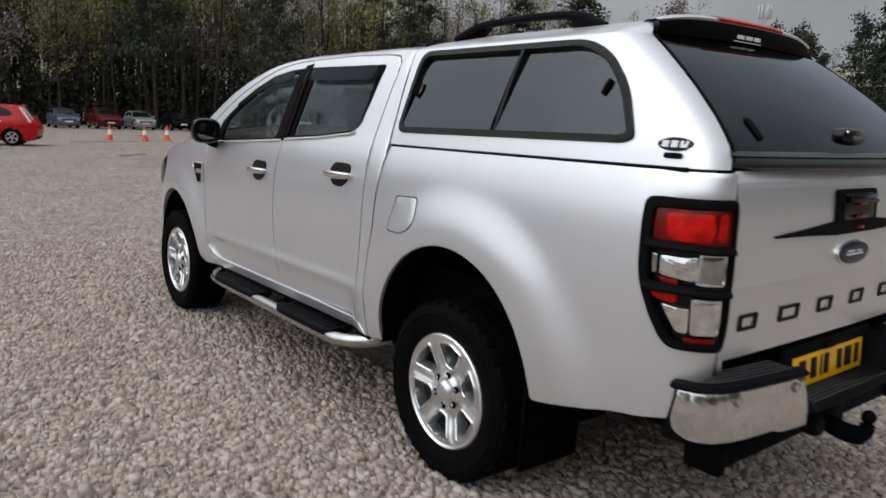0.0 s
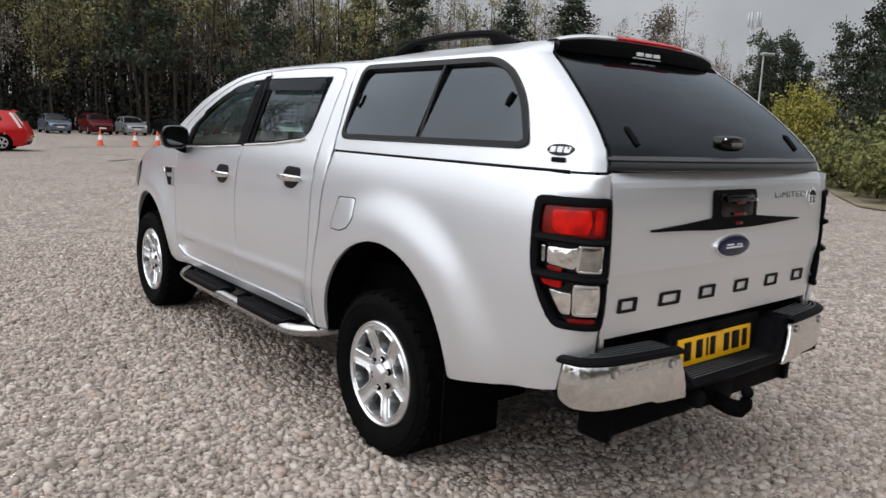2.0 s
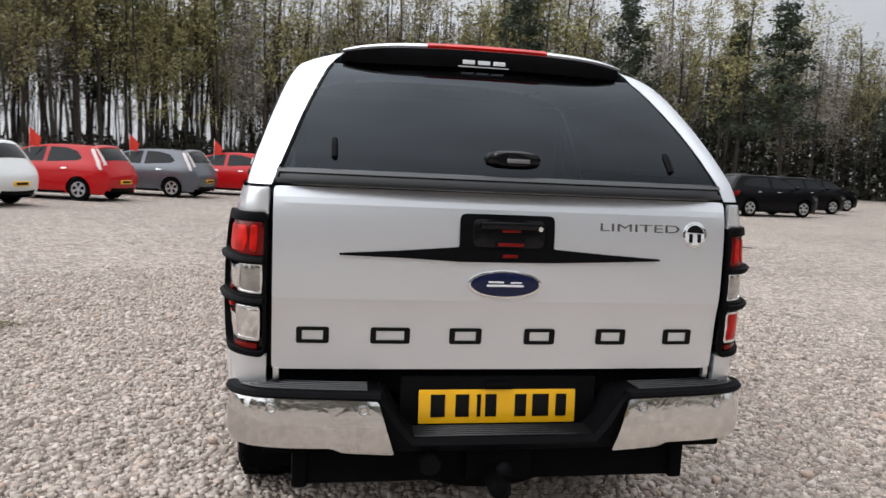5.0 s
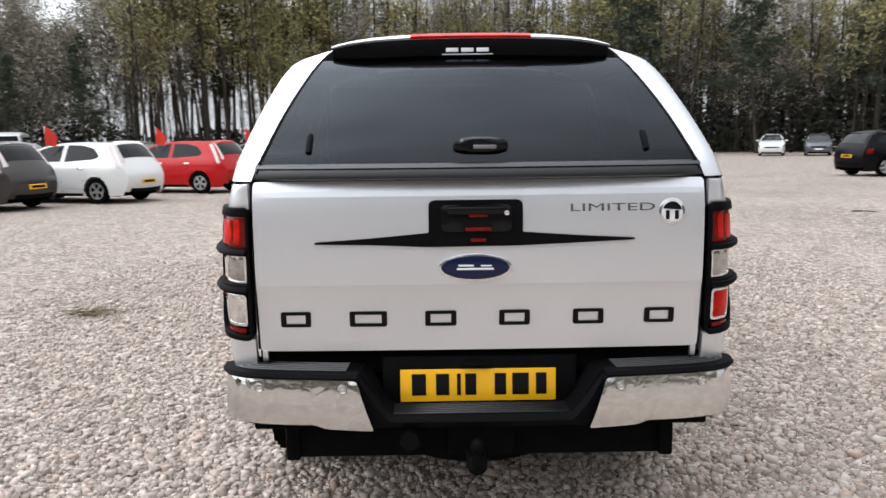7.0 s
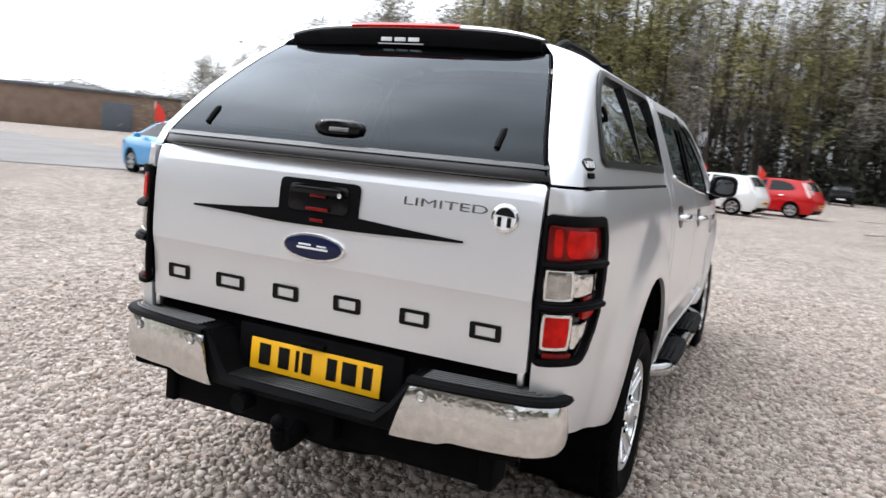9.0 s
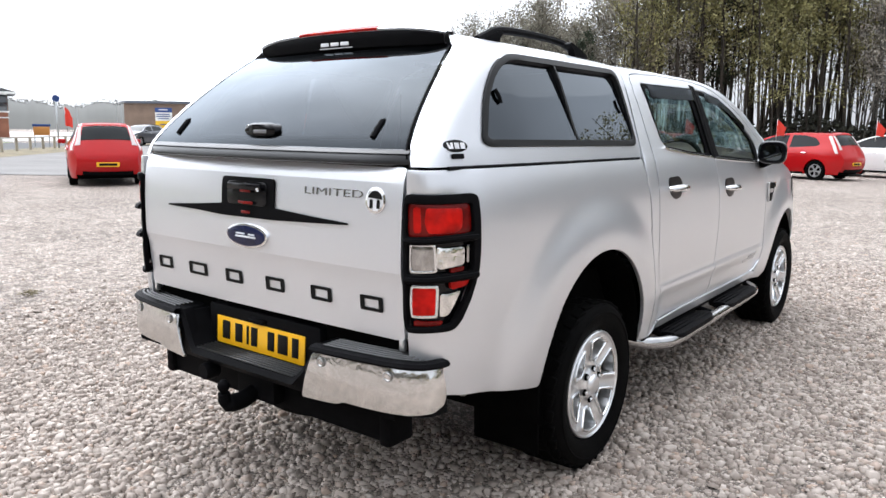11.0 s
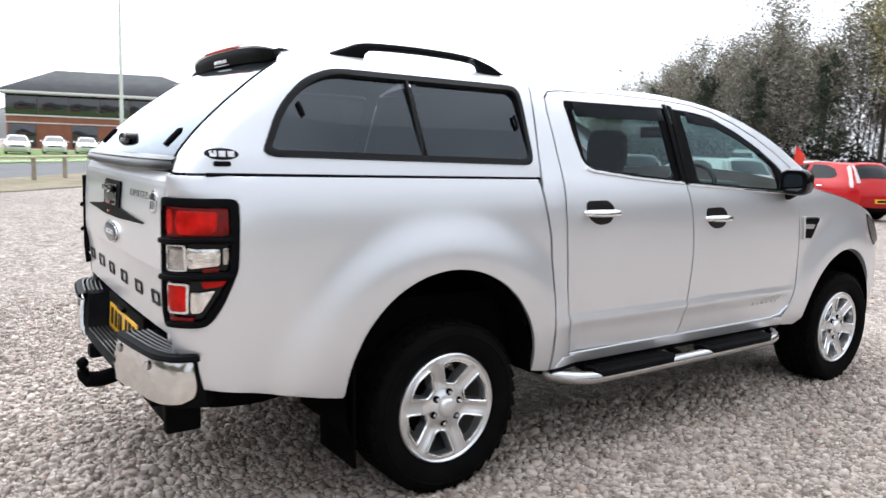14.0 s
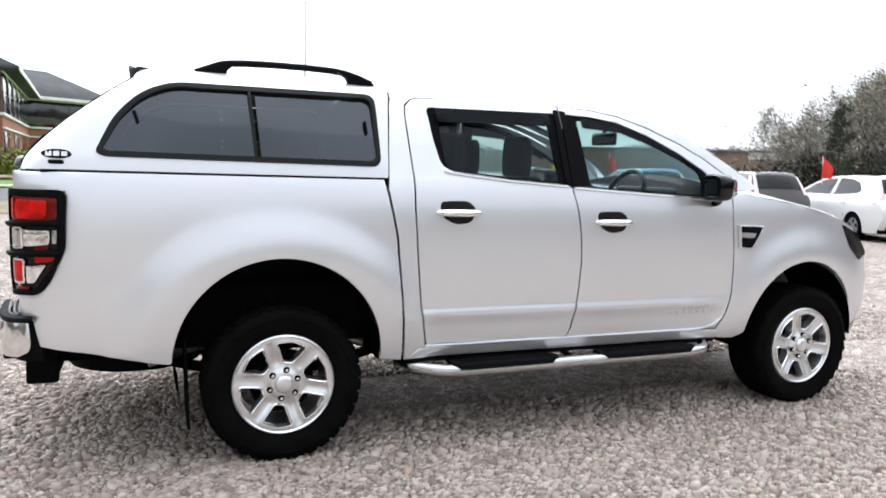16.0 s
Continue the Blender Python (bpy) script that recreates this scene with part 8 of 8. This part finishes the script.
        ragged = 0.86 + 0.10 * np.sin(az * 1.9) + 0.09 * np.sin(az * 4.7 + 1) + 0.06 * np.sin(az * 11.3)
        z = 15.5 * np.interp(az, *SKYLINE) * ragged * g.uniform(low, high, n)
        open_patch = np.sin(az * 2.3 + 0.7 * z) + np.sin(az * 5.1 - 1.1 * z + 2) + 0.8 * np.sin(1.7 * z + az)
        ok = (az > keep_az) & (open_patch > g.uniform(-2.2, 1.4, n))
        return np.column_stack([c, z])[ok]

    thin = lambda c, pts, w: c[g.uniform(0, 1, len(c)) < np.interp(np.degrees(np.arctan2(c[:, 0], c[:, 1] + 2)), pts, w)]
    # fine ascending twigs through the crowns
    c = belt(60000, -8.0, 5.0, 0.25, 1.0)
    n = len(c)
    up = g.normal(size=(n, 3)) * (0.55, 0.55, 0.35) + (0, 0, 0.8)
    up *= (g.uniform(0.25, 0.75, n) / np.linalg.norm(up, axis=1))[:, None]
    side = np.cross(up, g.normal(size=(n, 3)))
    side *= (g.uniform(0.010, 0.024, n) / np.linalg.norm(side, axis=1))[:, None]
    v = np.stack([c - up - side, c - up + side, c + up + side * 0.3, c + up - side * 0.3], 1).reshape(-1, 3)
    tagged(new("far_twigs", raw_mesh("far_twigs", v, np.arange(4 * n).reshape(-1, 4), BARK)), "fine bare twigs through the crowns of the wood", "far trees", kind="stuff")
    v, f = leaf_quads(g, thin(belt(98000, -11.0, 5.0, 0.45, 1.0), (-30, -5, 10, 18, 26), (0.12, 0.25, 1.0, 1.0, 0.6)), 0.20, 0.25)
    tagged(new("far_foliage", raw_mesh("far_foliage", v, f, LEAF_DEEP)), "thin brown twigs and leaves deep in the wood", "far trees", kind="stuff")
    # near-black scrub added for the shade low between the trunks
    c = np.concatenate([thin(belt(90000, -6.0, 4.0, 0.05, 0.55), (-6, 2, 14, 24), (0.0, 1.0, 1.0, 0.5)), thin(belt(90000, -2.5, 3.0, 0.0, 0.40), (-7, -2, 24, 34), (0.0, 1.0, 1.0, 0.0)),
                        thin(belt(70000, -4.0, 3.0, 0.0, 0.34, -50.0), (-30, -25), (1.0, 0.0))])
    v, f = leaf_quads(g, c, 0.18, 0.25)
    tagged(new("wood_scrub", raw_mesh("wood_scrub", v, f, LEAF_SHADED)), "scrub darkened for the shade between the trunks", "undergrowth", kind="stuff")
    # dense young growth at the western end, down to the ground
    c = belt(90000, -6.0, 4.0, 0.0, 0.90, -52.0, front[:5])
    c = c[np.degrees(np.arctan2(c[:, 0], c[:, 1] + 2)) < g.uniform(-29, -21, len(c))]
    v, f = leaf_quads(g, c, 0.10, 0.2)
    tagged(new("thicket", raw_mesh("thicket", v, f, THICKET_HAZED)), "dense brown-green young trees at the end of the wood", "thicket", kind="stuff")


def bush(name, x, y, r, h, mat, n, seed, label, size=0.07):
    g = np.random.default_rng(seed)
    root = tagged(new(name), label, "bush", group="bushes on the bank")
    V, F, tips = [], [], []
    for _ in range(26):
        a, t = g.uniform(0, 2 * math.pi), g.uniform(0.35, 1.0)
        e = np.array([math.cos(a) * r * t * 0.8, math.sin(a) * r * t * 0.8, h * g.uniform(0.55, 1.0) * (1.1 - 0.4 * t)])
        mid = e * np.array([0.45, 0.45, 0.6]) + g.normal(0, 0.06, 3)
        limb(V, F, [np.zeros(3), mid, e], 0.025, 0.006, 4)
        for s in np.linspace(0.35, 1.0, 9):
            q = mid + (e - mid) * s
            tips.append(q)
            w = q + g.normal(0, 0.22, 3)
            limb(V, F, [q, (q + w) / 2, w], 0.006, 0.003, 3)
            tips.append(w)
    stems = new("stem", raw_mesh("stem", V, F, BARK, True))
    stems.parent = root
    tips = np.array(tips)
    c = tips[g.integers(0, len(tips), n)]
    c[:, 2] = np.maximum(c[:, 2], 0.1)
    v, f = leaf_quads(g, c, size, 0.14)
    leaves = new("leaves", raw_mesh("leaves", v, f, mat))
    leaves.parent = root
    root.matrix_basis = pose(x, y, 0)
    return root


def bushes():
    b = bush("bush", 24.3, 10.5, 1.2, 4.2, LEAF_BUSH, 8200, 21, "tall yellow-green spring bush on the bank", 0.05)
    c = bush("low_bush", 18.2, 4.9, 1.3, 1.4, LEAF_HEDGE, 2600, 22, "low green bush on the bank")
    for x, y, k in ((25.4, 11.5, 0.72),):
        copy_thing(b, pose(x, y, 0, 0, 0, x * 40) @ Matrix.Scale(k, 4))
    for x, y, k in ((20.0, 6.0, 1.0), (21.8, 7.0, 1.05), (23.2, 8.3, 1.1), (24.8, 9.0, 1.1), (26.6, 11.6, 1.1), (28.4, 14.6, 1.1), (16.6, 3.0, 0.9), (31.5, 17.5, 1.2), (22.4, 5.4, 1.2), (35.0, 20.5, 1.2), (27.5, 9.0, 1.6), (30.0, 8.0, 1.8), (33.5, 18.5, 1.5), (29.8, 12.0, 1.5), (26.0, 6.5, 1.4)):
        copy_thing(c, pose(x, y, 0, 0, 0, x * 57) @ Matrix.Scale(k, 4))
    g = np.random.default_rng(9)
    n = 5200
    t = g.uniform(0, 1, n)
    c = np.column_stack([-39.5 + 2.5 * t + g.normal(0, 0.45, n), -5.0 - 10.0 * t + g.normal(0, 0.3, n), g.uniform(0.1, 1.5, n)])
    v, f = leaf_quads(g, c, 0.12, 0.08)
    tagged(new("hedge", raw_mesh("hedge", v, f, LEAF_CLIPPED)), "clipped bright green hedge before the offices", "hedge", kind="stuff")
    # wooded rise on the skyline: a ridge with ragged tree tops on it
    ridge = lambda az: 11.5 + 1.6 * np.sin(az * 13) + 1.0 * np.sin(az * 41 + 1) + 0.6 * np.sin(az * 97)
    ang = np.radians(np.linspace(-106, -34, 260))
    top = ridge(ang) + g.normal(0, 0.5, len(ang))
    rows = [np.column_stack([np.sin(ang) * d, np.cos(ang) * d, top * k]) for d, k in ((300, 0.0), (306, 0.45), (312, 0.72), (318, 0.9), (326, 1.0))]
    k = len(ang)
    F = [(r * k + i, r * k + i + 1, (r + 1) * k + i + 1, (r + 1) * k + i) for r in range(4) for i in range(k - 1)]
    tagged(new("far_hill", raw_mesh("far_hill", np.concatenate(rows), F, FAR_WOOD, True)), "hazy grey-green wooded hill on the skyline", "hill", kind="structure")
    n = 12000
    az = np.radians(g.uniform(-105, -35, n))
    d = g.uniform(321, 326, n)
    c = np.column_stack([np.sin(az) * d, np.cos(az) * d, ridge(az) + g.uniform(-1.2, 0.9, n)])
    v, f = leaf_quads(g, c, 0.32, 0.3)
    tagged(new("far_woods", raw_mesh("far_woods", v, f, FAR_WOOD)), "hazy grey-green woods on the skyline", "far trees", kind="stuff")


def unseen_trees():
    """An unseen line of trees added behind the path to block low sky light and darken reflections."""
    g = np.random.default_rng(17)
    n = 20000
    az = np.radians(g.uniform(112, 236, n))
    d = g.uniform(46, 54, n)
    top = 13.0 + 1.9 * np.sin(az * 17) + 1.0 * np.sin(az * 43 + 2)
    c = np.column_stack([np.sin(az) * d, np.cos(az) * d, top * g.uniform(0, 1, n) ** 0.8])
    v, f = leaf_quads(g, c, 0.55, 0.4)
    tagged(new("tree_line", raw_mesh("tree_line", v, f, LEAF_DEEP)), "unseen brown-green trees added to block low light behind the path", "far trees", kind="stuff")


unseen_trees()
parked_cars()
minibus(-32.0, 53.0, 200)
cones()
buildings()
street_lamps()
fence()
outskirts()
woods()
bushes()
litter()
ground()
loose_stones()
